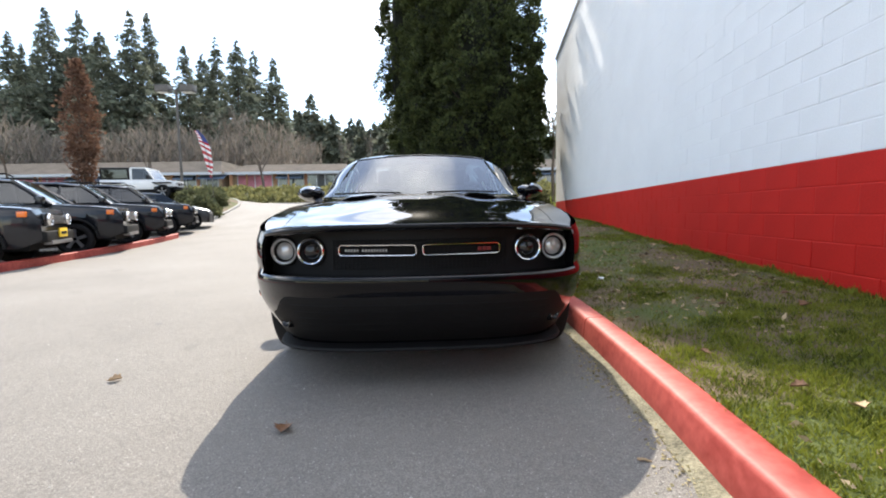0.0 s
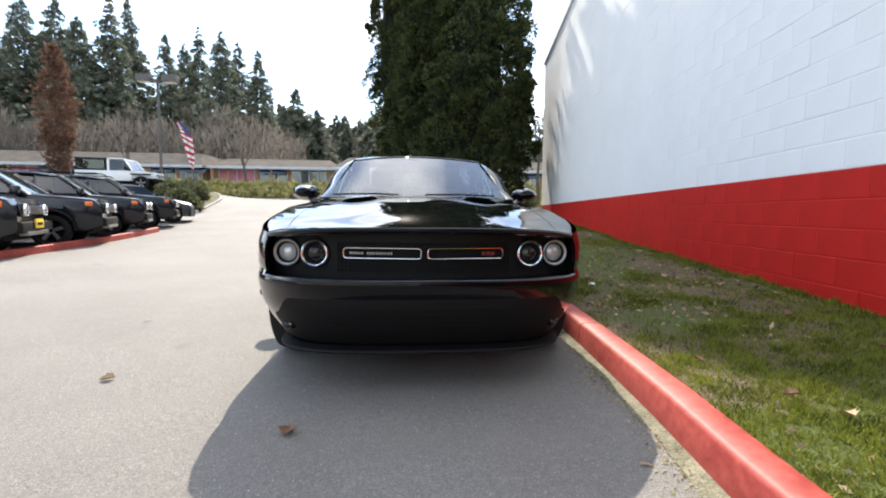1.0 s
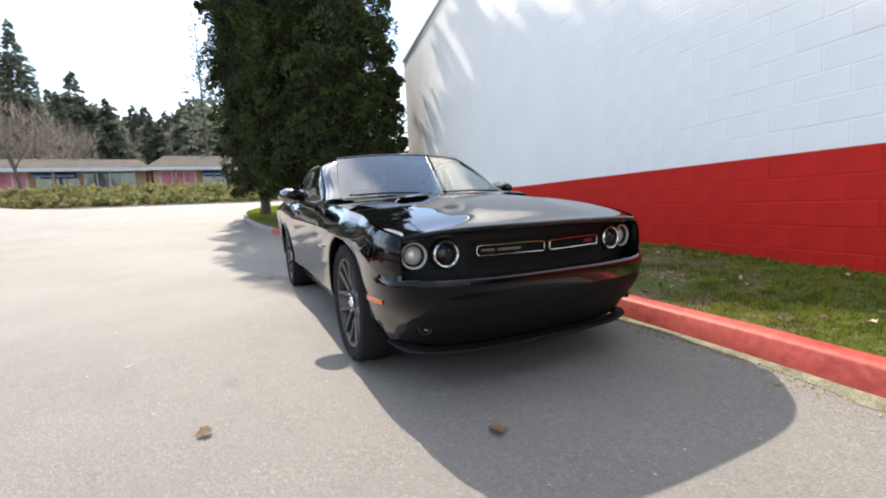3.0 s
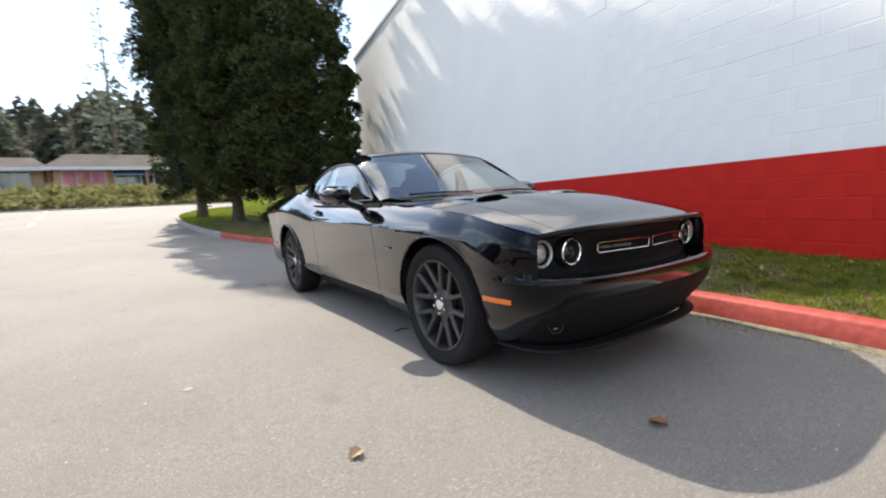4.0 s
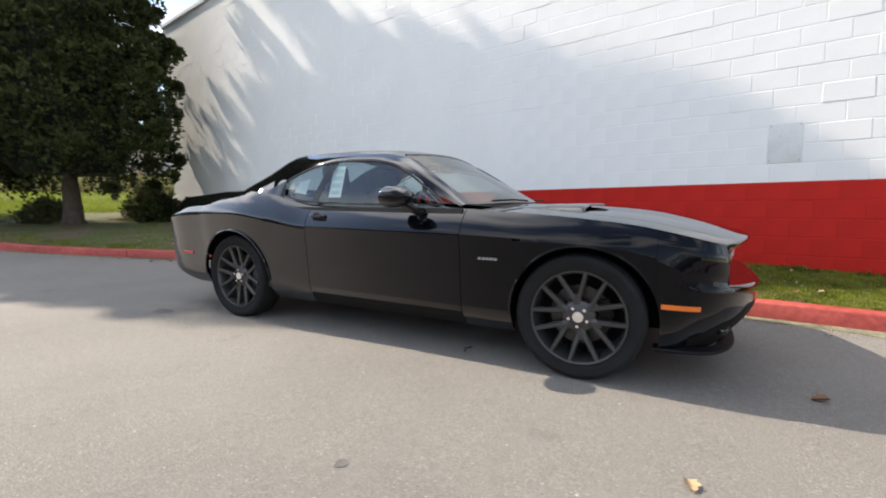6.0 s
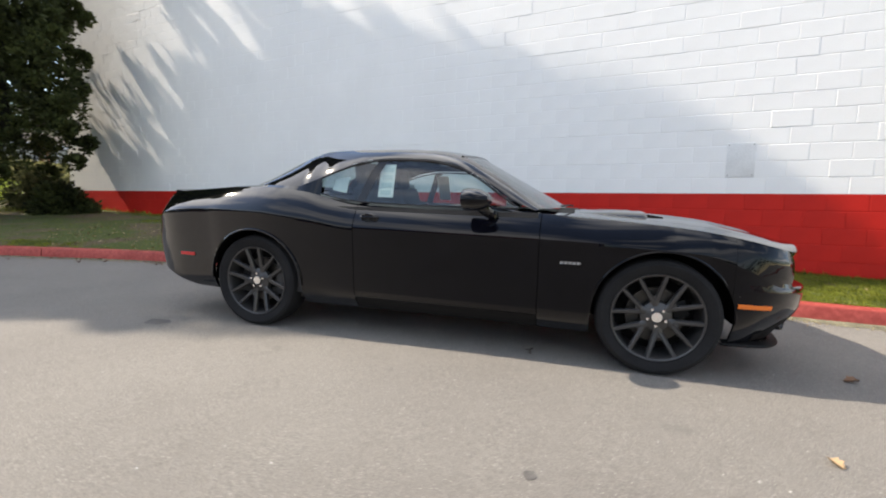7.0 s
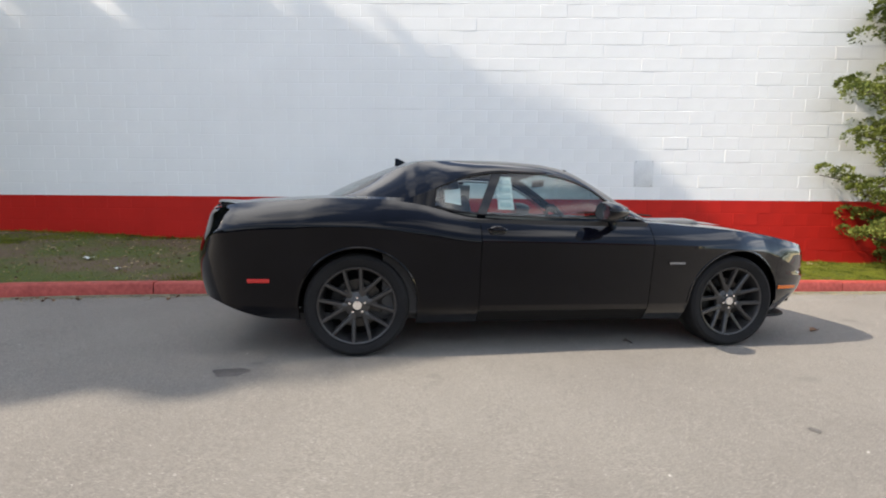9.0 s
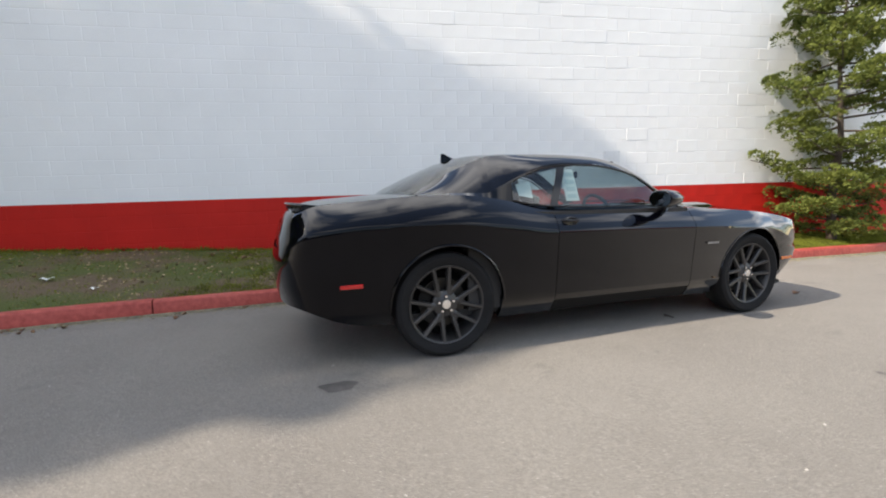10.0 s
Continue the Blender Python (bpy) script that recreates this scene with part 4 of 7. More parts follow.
# wheels
def wheel(parent, sx, yc, turn):
    x0 = sx * 0.912
    tyre = part("wheel", Geo().lathe([(x0 - sx * dx, r) for dx, r in ((0.05, 0.268), (0.022, 0.275), (0.006, 0.305), (0.0, 0.333), (0.012, 0.356), (0.035, 0.366), (0.12, TYRE_R), (0.20, 0.366), (0.225, 0.354), (0.24, 0.30), (0.22, 0.26))], 64, "x", (0, yc, HUB_Z)), RUBBER, parent, "low-profile tyre on a dark alloy rim")
    part("rim_barrel", Geo().lathe([(x0 - sx * dx, r) for dx, r in ((0.022, 0.276), (0.014, 0.272), (0.018, 0.262), (0.04, 0.252), (0.2, 0.235))], 64, "x", (0, yc, HUB_Z)), RIM, tyre)
    part("brake_disc", Geo().lathe([(x0 - sx * dx, r) for dx, r in ((0.12, 0.0), (0.118, 0.175), (0.145, 0.176), (0.147, 0.0))], 48, "x", (0, yc, HUB_Z)), STEEL, tyre)
    part("brake_backing", Geo().lathe([(x0 - sx * dx, r) for dx, r in ((0.175, 0.0), (0.175, 0.25))], 40, "x", (0, yc, HUB_Z)), SHELL, tyre)
    cal = Geo().box(-0.025, -0.055, 0.10, 0.025, 0.055, 0.19, 0.01).move(Matrix.Translation((x0 - sx * 0.115, yc, HUB_Z)) @ Matrix.Rotation(radians(70 if yc < 0 else -70), 4, "X"))
    part("brake_caliper", cal, BLACK_TRIM, tyre)
    def strut(along0, along1, o0, o1, w0, w1, dx0, dx1, ca, sa):
        secs = []
        for s in np.linspace(0, 1, 6):
            along, o, w, dx = along0 + (along1 - along0) * s, o0 + (o1 - o0) * s, w0 + (w1 - w0) * s, dx0 + (dx1 - dx0) * s
            secs.append([(x0 - sx * (dx + ddx), yc + along * ca - (o + ww) * sa, HUB_Z + along * sa + (o + ww) * ca) for ddx, ww in ((0.034, -w), (0.008, -w), (0.0, -w * 0.55), (0.0, w * 0.55), (0.008, w), (0.034, w))])
        return Geo().grid(secs, flip=sx < 0)

    for k in range(6):
        a = turn + 2 * math.pi * k / 6
        ca, sa = math.cos(a), math.sin(a)
        part("spoke_stem", strut(0.045, 0.135, 0.0, 0.0, 0.024, 0.030, 0.054, 0.046, ca, sa), RIM, tyre)
        for side_way in (-1, 1):
            part("spoke", strut(0.104, 0.260, side_way * 0.014, side_way * 0.082, 0.0175, 0.0150, 0.045, 0.016, ca, sa), RIM, tyre)
    part("hub", Geo().lathe([(x0 - sx * dx, r) for dx, r in ((0.046, 0.0), (0.046, 0.034), (0.05, 0.04), (0.053, 0.076), (0.062, 0.092), (0.09, 0.098))], 36, "x", (0, yc, HUB_Z)), RIM, tyre)
    part("centre_cap", Geo().lathe([(x0 - sx * dx, r) for dx, r in ((0.030, 0.0), (0.032, 0.031), (0.04, 0.034))], 24, "x", (0, yc, HUB_Z)), CHROME, tyre)
    for k in range(5):
        a = turn + 2 * math.pi * (k + 0.5) / 5
        part("lug_nut", Geo().lathe([(x0 - sx * dx, r) for dx, r in ((0.03, 0.0), (0.031, 0.009), (0.05, 0.011))], 8, "x", (0, yc + 0.055 * math.cos(a), HUB_Z + 0.055 * math.sin(a))), CHROME, tyre)
    return tyre


for sx in (-1, 1):
    wheel(coupe, sx, FA, radians(21 if sx < 0 else 40))
    wheel(coupe, sx, RA, radians(52 if sx < 0 else 10))
part("axle", Geo().tube([(-0.75, FA, 0.34), (0.75, FA, 0.34)], 0.04, 8).tube([(-0.75, RA, 0.34), (0.75, RA, 0.34)], 0.04, 8).box(-0.7, -1.0, 0.2, 0.7, 1.0, 0.24).box(-0.5, -1.95, 0.26, 0.5, -0.95, 0.62).box(-0.6, 1.0, 0.30, 0.6, 2.0, 0.7).box(-0.55, 2.0, 0.42, 0.55, 2.3, 0.7).box(-0.7, -1.05, 0.24, 0.7, -0.95, 0.95), SHELL, coupe)


# ---- foliage ----
def leaf_material(name, dark, light, vary=0.35, through_light=0.3, scale=1.6):
    m = bpy.data.materials.new(name)
    m.use_nodes = True
    n, l = m.node_tree.nodes, m.node_tree.links
    b = n["Principled BSDF"]
    geo = n.new("ShaderNodeNewGeometry")
    co = n.new("ShaderNodeTexCoord")
    t = n.new("ShaderNodeTexNoise")
    t.inputs["Scale"].default_value, t.inputs["Detail"].default_value = scale, 3
    l.new(co.outputs["Object"], t.inputs["Vector"])
    add = n.new("ShaderNodeMath")
    add.operation = "ADD"
    mul = n.new("ShaderNodeMath")
    mul.operation = "MULTIPLY"
    mul.inputs[1].default_value = vary
    l.new(geo.outputs["Random Per Island"], mul.inputs[0])
    l.new(mul.outputs[0], add.inputs[0])
    l.new(t.outputs["Fac"], add.inputs[1])
    r = n.new("ShaderNodeValToRGB")
    r.color_ramp.elements[0].position, r.color_ramp.elements[1].position = 0.4, 0.85
    r.color_ramp.elements[0].color, r.color_ramp.elements[1].color = (*dark, 1), (*light, 1)
    l.new(add.outputs[0], r.inputs["Fac"])
    l.new(r.outputs["Color"], b.inputs["Base Color"])
    b.inputs["Roughness"].default_value = 0.75
    b.inputs["Specular IOR Level"].default_value = 0.25
    tr = n.new("ShaderNodeBsdfTranslucent")
    l.new(r.outputs["Color"], tr.inputs["Color"])
    mx = n.new("ShaderNodeMixShader")
    mx.inputs[0].default_value = through_light
    out = n["Material Output"]
    l.new(b.outputs[0], mx.inputs[1])
    l.new(tr.outputs[0], mx.inputs[2])
    l.new(mx.outputs[0], out.inputs["Surface"])
    return m


CEDAR = leaf_material("dark_cedar_foliage", (0.010, 0.0145, 0.005), (0.078, 0.096, 0.030), 0.3, 0.22)
# near-black: the shade deep inside a cedar crown, put into the colour
CORE = material("cedar_inner_shade", (0.008, 0.010, 0.005), 0.95, 0, 5, 0.4)
SAPLING = leaf_material("yellow_green_juniper", (0.035, 0.058, 0.012), (0.20, 0.235, 0.055), 0.35, 0.22)
# needle colour paler than its own: distance haze is mixed into it
FIR = leaf_material("hazed_fir_needles", (0.09, 0.108, 0.08), (0.20, 0.215, 0.16))
BARK = material("grey_brown_bark", (0.085, 0.065, 0.05), 0.9, 0, 6, 0.35, 0.01)
TWIG = material("bare_twigs", (0.16, 0.13, 0.105), 0.9, 0, 3, 0.3)
RUSSET = leaf_material("russet_dry_leaves", (0.085, 0.045, 0.03), (0.18, 0.10, 0.065))
GRASS = leaf_material("grass_blades", (0.042, 0.062, 0.007), (0.225, 0.25, 0.036), 0.45, 0.3, 5.0)
SHRUB = leaf_material("grey_green_shrub", (0.05, 0.06, 0.03), (0.15, 0.155, 0.075))
COVER = leaf_material("olive_ground_cover", (0.10, 0.105, 0.04), (0.28, 0.26, 0.105))


def leaves_mesh(name, base, axis_dir, length, width, mat, seed, fold=0.35):
    """Many small kite-shaped leaves: base points, directions, lengths and widths as arrays."""
    r = np.random.RandomState(seed)
    n = len(base)
    d = axis_dir / np.maximum(np.linalg.norm(axis_dir, axis=1, keepdims=True), 1e-6)
    side = np.cross(d, r.normal(size=(n, 3)))
    side /= np.maximum(np.linalg.norm(side, axis=1, keepdims=True), 1e-6)
    L, W = length[:, None], width[:, None]
    v = np.empty((n, 4, 3))
    v[:, 0] = base
    v[:, 1] = base + d * L * 0.45 + side * W
    v[:, 2] = base + d * L
    v[:, 3] = base + d * L * 0.45 - side * W
    me = bpy.data.meshes.new(name)
    me.vertices.add(4 * n)
    me.vertices.foreach_set("co", v.reshape(-1))
    me.loops.add(4 * n)
    me.loops.foreach_set("vertex_index", np.arange(4 * n, dtype=np.int32))
    me.polygons.add(n)
    me.polygons.foreach_set("loop_start", np.arange(0, 4 * n, 4, dtype=np.int32))
    me.materials.append(mat)
    me.update()
    me.validate()
    return me


def tufts(centres, outs, per, size, spread, length, seed):
    """Leaf bases, directions, lengths and widths for tufts at the centres that point along outs."""
    r = np.random.RandomState(seed)
    n = len(centres)
    c = np.repeat(centres, per, axis=0)
    o = np.repeat(outs, per, axis=0)
    jitter = r.normal(size=(n * per, 3))
    base = c + jitter * np.repeat(size, per)[:, None] * 0.5
    d = o + spread * r.normal(size=(n * per, 3)) + 0.5 * jitter
    L = length * r.uniform(0.6, 1.4, n * per)
    return base, d, L, L * r.uniform(0.22, 0.4, n * per)


def puffs(centres, radii, outs, per, length, seed, flat=1.0, lift=0.35, out_bias=0.7):
    """Leaf bases, directions, lengths and widths for rounded sprays of foliage at the centres."""
    r = np.random.RandomState(seed)
    n = len(centres) * per
    o = np.repeat(outs, per, axis=0)
    v = r.normal(size=(n, 3))
    v /= np.linalg.norm(v, axis=1, keepdims=True)
    v += out_bias * o
    v /= np.maximum(np.linalg.norm(v, axis=1, keepdims=True), 1e-6)
    q = np.repeat(radii, per)[:, None] * r.uniform(0.55, 1.0, (n, 1)) ** 0.6
    base = np.repeat(centres, per, axis=0) + v * q * np.array([[1, 1, flat]])
    d = v + np.array([[0, 0, lift]]) + 0.35 * r.normal(size=(n, 3))
    L = length * r.uniform(0.6, 1.4, n)
    return base, d, L, L * r.uniform(0.24, 0.42, n)


def column_tree(name, label, x, y, h, rad, seed, clumps, per, taper, inner=0.74):
    """A tall columnar cedar: trunk, a solid core coloured dark as inner shade, and a crown of many scale-leaf tufts."""
    r = np.random.RandomState(seed)
    z0 = lawn_z(x, y) - 0.05
    tree = thing(name, label, "tree", pose(x, y, z0), group="column cedars")
    shape = curve(list(taper))
    low = 1.0
    ph = r.uniform(0, 6.28, 8)

    def radius(f, a):
        k = shape(f) * rad
        return k * (1 + 0.13 * math.sin(3 * a + ph[0] + 5 * f) + 0.10 * math.sin(5 * a + ph[1] - 9 * f) + 0.07 * math.sin(9 * a + ph[2] + 17 * f))

    trunk = Geo().tube([(0, 0, -0.2), (0.03, 0.02, 0.5), (0, 0, 1.6), (0.02, 0.0, h * 0.5), (0, 0, h * 0.97)], 0.27, 12, 0.12)
    for k in range(5):
        a = 6.28 * k / 5 + ph[3]
        trunk.tube([(0, 0, 0.45), (0.2 * math.cos(a), 0.2 * math.sin(a), 0.1), (0.42 * math.cos(a), 0.42 * math.sin(a), -0.12)], 0.11, 7, 0.4)
    for k in range(14):
        a, f = r.uniform(0, 6.28), r.uniform(0.03, 0.4)
        z = low + f * (h - low)
        rr = radius(f, a) * 0.8
        trunk.tube([(0, 0, z - 0.3), (rr * 0.5 * math.cos(a), rr * 0.5 * math.sin(a), z - 0.2), (rr * math.cos(a), rr * math.sin(a), z + 0.2)], 0.05, 5, 0.3)
    part("trunk", trunk, BARK, tree)
    # closed hull behind the leaves, added to stand for the crown's inner shade
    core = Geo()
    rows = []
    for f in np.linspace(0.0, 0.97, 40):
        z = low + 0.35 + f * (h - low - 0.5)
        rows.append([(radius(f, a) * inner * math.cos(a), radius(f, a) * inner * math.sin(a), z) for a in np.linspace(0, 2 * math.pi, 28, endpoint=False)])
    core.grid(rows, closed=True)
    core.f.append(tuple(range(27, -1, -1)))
    part("shade_core", core, CORE, tree, smooth=0)
    C, O, R = [], [], []
    for k in range(clumps):
        f = r.uniform(0, 1) ** 0.9
        a = r.uniform(0, 2 * math.pi)
        deep = r.uniform() < 0.25
        q = radius(f, a) * (r.uniform(0.55, 0.8) if deep else r.uniform(0.8, 1.02))
        z = low + f * (h - low)
        C.append((q * math.cos(a), q * math.sin(a), z))
        O.append((math.cos(a) * 0.75, math.sin(a) * 0.75, 0.65))
        R.append(r.uniform(0.20, 0.47) * (0.5 + 0.5 * shape(f)))
    # branch tips that reach past the column, in short chains
    for k in range(clumps // 7):
        a, f = r.uniform(0, 2 * math.pi), r.uniform(0.0, 0.92)
        q, z = radius(f, a), low + f * (h - low)
        reach = r.uniform(0.10, 0.36) * (0.4 + 0.6 * shape(f))
        for j in range(4):
            s = j / 3
            C.append(((q + reach * s) * math.cos(a), (q + reach * s) * math.sin(a), z + reach * s * 0.55 - (0.2 if f < 0.15 else 0)))
            O.append((math.cos(a) * 0.7, math.sin(a) * 0.7, 0.7))
            R.append(0.20 - 0.11 * s)
    C, O, R = np.array(C), np.array(O), np.array(R)
    b, d, L, W = puffs(C, R, O, per, 0.10, seed + 1)
    crown = new("crown", leaves_mesh("crown", b, d, L, W, CEDAR, seed + 2))
    crown.parent = tree
    return tree


STOUT = ((0.0, 0.7), (0.05, 0.9), (0.16, 1.0), (0.45, 1.0), (0.7, 0.86), (0.85, 0.6), (0.95, 0.28), (1.0, 0.03))
BROAD = ((0.0, 0.72), (0.04, 0.90), (0.18, 0.96), (0.34, 0.89), (0.48, 0.74), (0.62, 0.62), (0.70, 0.54), (0.735, 0.49), (0.79, 0.40), (0.885, 0.25), (0.96, 0.11), (1.0, 0.02))
CONE = ((0.0, 0.72), (0.06, 0.93), (0.2, 1.0), (0.34, 0.97), (0.576, 0.83), (0.80, 0.5), (0.92, 0.2), (1.0, 0.02))
column_tree("column_cedar", "tall dense dark green columnar cedar on the lawn", -0.05, 18.0, 17.4, 1.6, 11, 1150, 84, STOUT)
column_tree("column_cedar", "tall dense dark green columnar cedar on the lawn", 0.8, 14.6, 14.6, 1.4, 12, 1050, 84, CONE)
column_tree("column_cedar", "tall dense dark green columnar cedar beside the painted wall", 2.15, 12.1, 15.5, 2.4, 13, 1500, 100, BROAD, 0.55)


# ---- the block building ----
WHITE_BLOCK = material("white_painted_block", (0.83, 0.835, 0.83), 0.55, 0, 1.3, 0.035, 0.0012, fine=90)
RED_BLOCK = material("red_painted_block", (0.52, 0.018, 0.012), 0.6, 0, 1.5, 0.12, 0.0012, fine=90, spec=0.2)
PLATE_PAINT = material("grey_painted_plate", (0.70, 0.71, 0.71), 0.5, 0, 4, 0.08)
METAL_COPING = material("white_metal_coping", (0.68, 0.68, 0.68), 0.4, 0, 2, 0.05)
COURSE, BLOCK = 0.2032, 0.4064
wall_m = Matrix.Translation(WALL_O) @ Matrix.Rotation(-WALL_A, 4, "Z")      # local: x into the wall, y along it, z up


def wall_local(geo):
    return geo.move(wall_m)


wall = thing("wall_block", "painted concrete block wall, white above a red band", "wall", wall_m, kind="structure")
part("wall_backing", Geo().box(0.004, WALL_U0, RED_TOP, 0.4, WALL_U1, WALL_TOP), WHITE_BLOCK, wall)
part("wall_backing", Geo().box(0.004, WALL_U0, -0.8, 0.4, WALL_U1, RED_TOP - 0.001), RED_BLOCK, wall, "red painted lower band")
part("coping", Geo().box(-0.05, WALL_U0, WALL_TOP, 0.45, WALL_U1 + 0.05, WALL_TOP + 0.12, 0.01), METAL_COPING, wall)
house = thing("commercial_building", "large plain block building behind the painted wall", "building", wall_m, kind="structure")
part("end_wall", Geo().box(0.4, WALL_U1 - 0.3, -0.8, 16, WALL_U1, WALL_TOP), WHITE_BLOCK, house)
part("roof", Geo().box(0.4, WALL_U0, WALL_TOP - 0.5, 16, WALL_U1 - 0.3, WALL_TOP - 0.3), METAL_COPING, house)
part("street_wall", Geo().box(0.4, WALL_U0, -0.8, 16, WALL_U0 + 0.3, WALL_TOP), WHITE_BLOCK, house)


def block_geo(w, h, e=0.009, depth=0.02):
    """A block's face, its edges eased, that looks towards -x."""
    g = Geo()
    a, b = w / 2, h / 2
    g.add([(0, -a + e, -b + e), (0, a - e, -b + e), (0, a - e, b - e), (0, -a + e, b - e), (0.003, -a, -b), (0.003, a, -b), (0.003, a, b), (0.003, -a, b), (depth, -a, -b), (depth, a, -b), (depth, a, b), (depth, -a, b)],
          [(0, 3, 2, 1), (0, 1, 5, 4), (1, 2, 6, 5), (2, 3, 7, 6), (3, 0, 4, 7), (4, 5, 9, 8), (5, 6, 10, 9), (6, 7, 11, 10), (7, 4, 8, 11)])
    return g


plate = thing("utility_plate", "grey painted metal cover plate on the block wall", "cover plate", wall_m @ pose(-0.001, -0.09, 1.63))
part("plate", Geo().box(-0.006, -0.155, -0.215, 0.008, 0.155, 0.215, 0.006), PLATE_PAINT, plate)
for dy in (-0.13, 0.13):
    for dz in (-0.19, 0.19):
        part("screw", Geo().lathe([(-0.009, 0.0), (-0.009, 0.005), (-0.006, 0.006)], 8, "x", (0, dy, dz)), STEEL, plate)



# ---- small juniper by the wall ----
def juniper(x, y, h, rad, seed):
    r = np.random.RandomState(seed)
    z0 = lawn_z(x, y) - 0.05
    tree = thing("young_juniper", "yellow-green young conifer with open tufted branches", "tree", pose(x, y, z0))
    trunk = Geo().tube([(0, 0, -0.1), (0.04, 0.03, 0.8), (-0.03, 0.0, 1.8), (0.05, 0.04, 3.2), (0.0, 0.0, h)], 0.085, 9, 0.15)
    C, O, R, branches = [], [], [], []
    prof = curve([(0.0, 0.62), (0.12, 0.86), (0.35, 1.0), (0.6, 0.92), (0.85, 0.55), (1.0, 0.08)])
    for k in range(64):
        f = (k + 0.5) / 64
        z = 0.16 + f * (h - 0.3)
        a = k * 2.4 + r.uniform(-0.3, 0.3)
        L = rad * prof(f) * r.uniform(0.62, 1.08)
        tip = Vector((L * math.cos(a), L * math.sin(a), z + L * r.uniform(-0.05, 0.28)))
        mid = tip * 0.5 + Vector((0, 0, z * 0.5 + 0.02 - L * 0.08))
        branches.append(Geo().tube([(0, 0, z), tuple(mid), tuple(tip)], 0.022, 5, 0.3))
        for q in np.linspace(0.34, 1.0, 5):
            p = Vector((0, 0, z)).lerp(mid, min(q * 2, 1)).lerp(tip, max(q * 2 - 1, 0))
            for side_way in (-1, 1):
                off = side_way * r.uniform(0.02, 0.20) * (0.5 + q)
                C.append((p.x - off * math.sin(a), p.y + off * math.cos(a), p.z + r.uniform(-0.02, 0.09)))
                O.append((math.cos(a) * 0.45, math.sin(a) * 0.45, 0.75))
                R.append(r.uniform(0.08, 0.165))
    part("trunk", trunk, BARK, tree)
    for g in branches:
        part("branch", g, BARK, tree)
    b, d, L, W = puffs(np.array(C), np.array(R), np.array(O), 150, 0.05, seed + 1, 0.72, 0.5, 0.6)
    crown = new("crown", leaves_mesh("crown", b, d, L, W * 0.7, SAPLING, seed + 2))
    crown.parent = tree


juniper(1.42, -6.9, 4.9, 1.55, 31)


# ---- parked vehicles ----
CHARCOAL = material("charcoal_car_paint", (0.014, 0.015, 0.018), 0.3, 0.0, coat=1.0)
DARK_BLUE = material("black_blue_car_paint", (0.008, 0.010, 0.014), 0.3, 0.0, coat=1.0)
WHITE_PAINT = material("white_car_paint", (0.72, 0.72, 0.71), 0.3, 0.0, coat=0.8)
SILVER_PAINT = material("grey_car_paint", (0.03, 0.032, 0.035), 0.3, 0.4, coat=0.8)
for m in (CHARCOAL, DARK_BLUE):
    m.node_tree.nodes["Principled BSDF"].inputs["Coat IOR"].default_value = 1.4
    m.node_tree.nodes["Principled BSDF"].inputs["Specular IOR Level"].default_value = 0.1
PRIVACY = glass_material("dark_privacy_glass", (0.16, 0.18, 0.2))
YELLOW = material("yellow_card", (0.75, 0.5, 0.03), 0.5)
SATIN = material("satin_silver_plastic", (0.22, 0.22, 0.225), 0.35, 0.6)


def section_loft(secs, n=10):
    """A body from half-sections (y, [(x, z)...]) mirrored to both sides."""
    rows = []
    for y, pts in secs:
        full = [(-x, y, z) for x, z in pts] + [(x, y, z) for x, z in reversed(pts)]
        rows.append(full)
    return Geo().grid(rows, flip=False)


def simple_wheel(parent, sx, yc, x0, rad, rim_mat, spokes=5):
    w = part("wheel", Geo().lathe([(sx * (x0 - dx), r) for dx, r in ((0.06, rad * 0.62), (0.01, rad * 0.68), (0.0, rad * 0.82), (0.02, rad * 0.95), (0.06, rad), (0.17, rad), (0.21, rad * 0.93), (0.22, rad * 0.6))], 32, "x", (0, yc, rad)), RUBBER, parent)
    part("rim", Geo().lathe([(sx * (x0 - dx), r) for dx, r in ((0.02, rad * 0.68), (0.018, rad * 0.63), (0.07, rad * 0.58), (0.09, 0.0))], 28, "x", (0, yc, rad)), SHELL, w)
    for k in range(spokes):
        a = 2 * math.pi * k / spokes + 0.3
        ca, sa = math.cos(a), math.sin(a)
        g = Geo()
        secs = []
        for s in (0.0, 0.5, 1.0):
            rr, ww, dx = 0.03 + (rad * 0.63 - 0.03) * s, 0.03 + 0.008 * s, 0.05 - 0.03 * s
            secs.append([(sx * (x0 - dx - e), yc + rr * ca - o * sa, rad + rr * sa + o * ca) for e, o in ((0.03, -ww), (0, -ww * 0.8), (0, ww * 0.8), (0.03, ww))])
        g.grid(secs, flip=sx < 0)
        part("spoke", g, rim_mat, w)
    return w


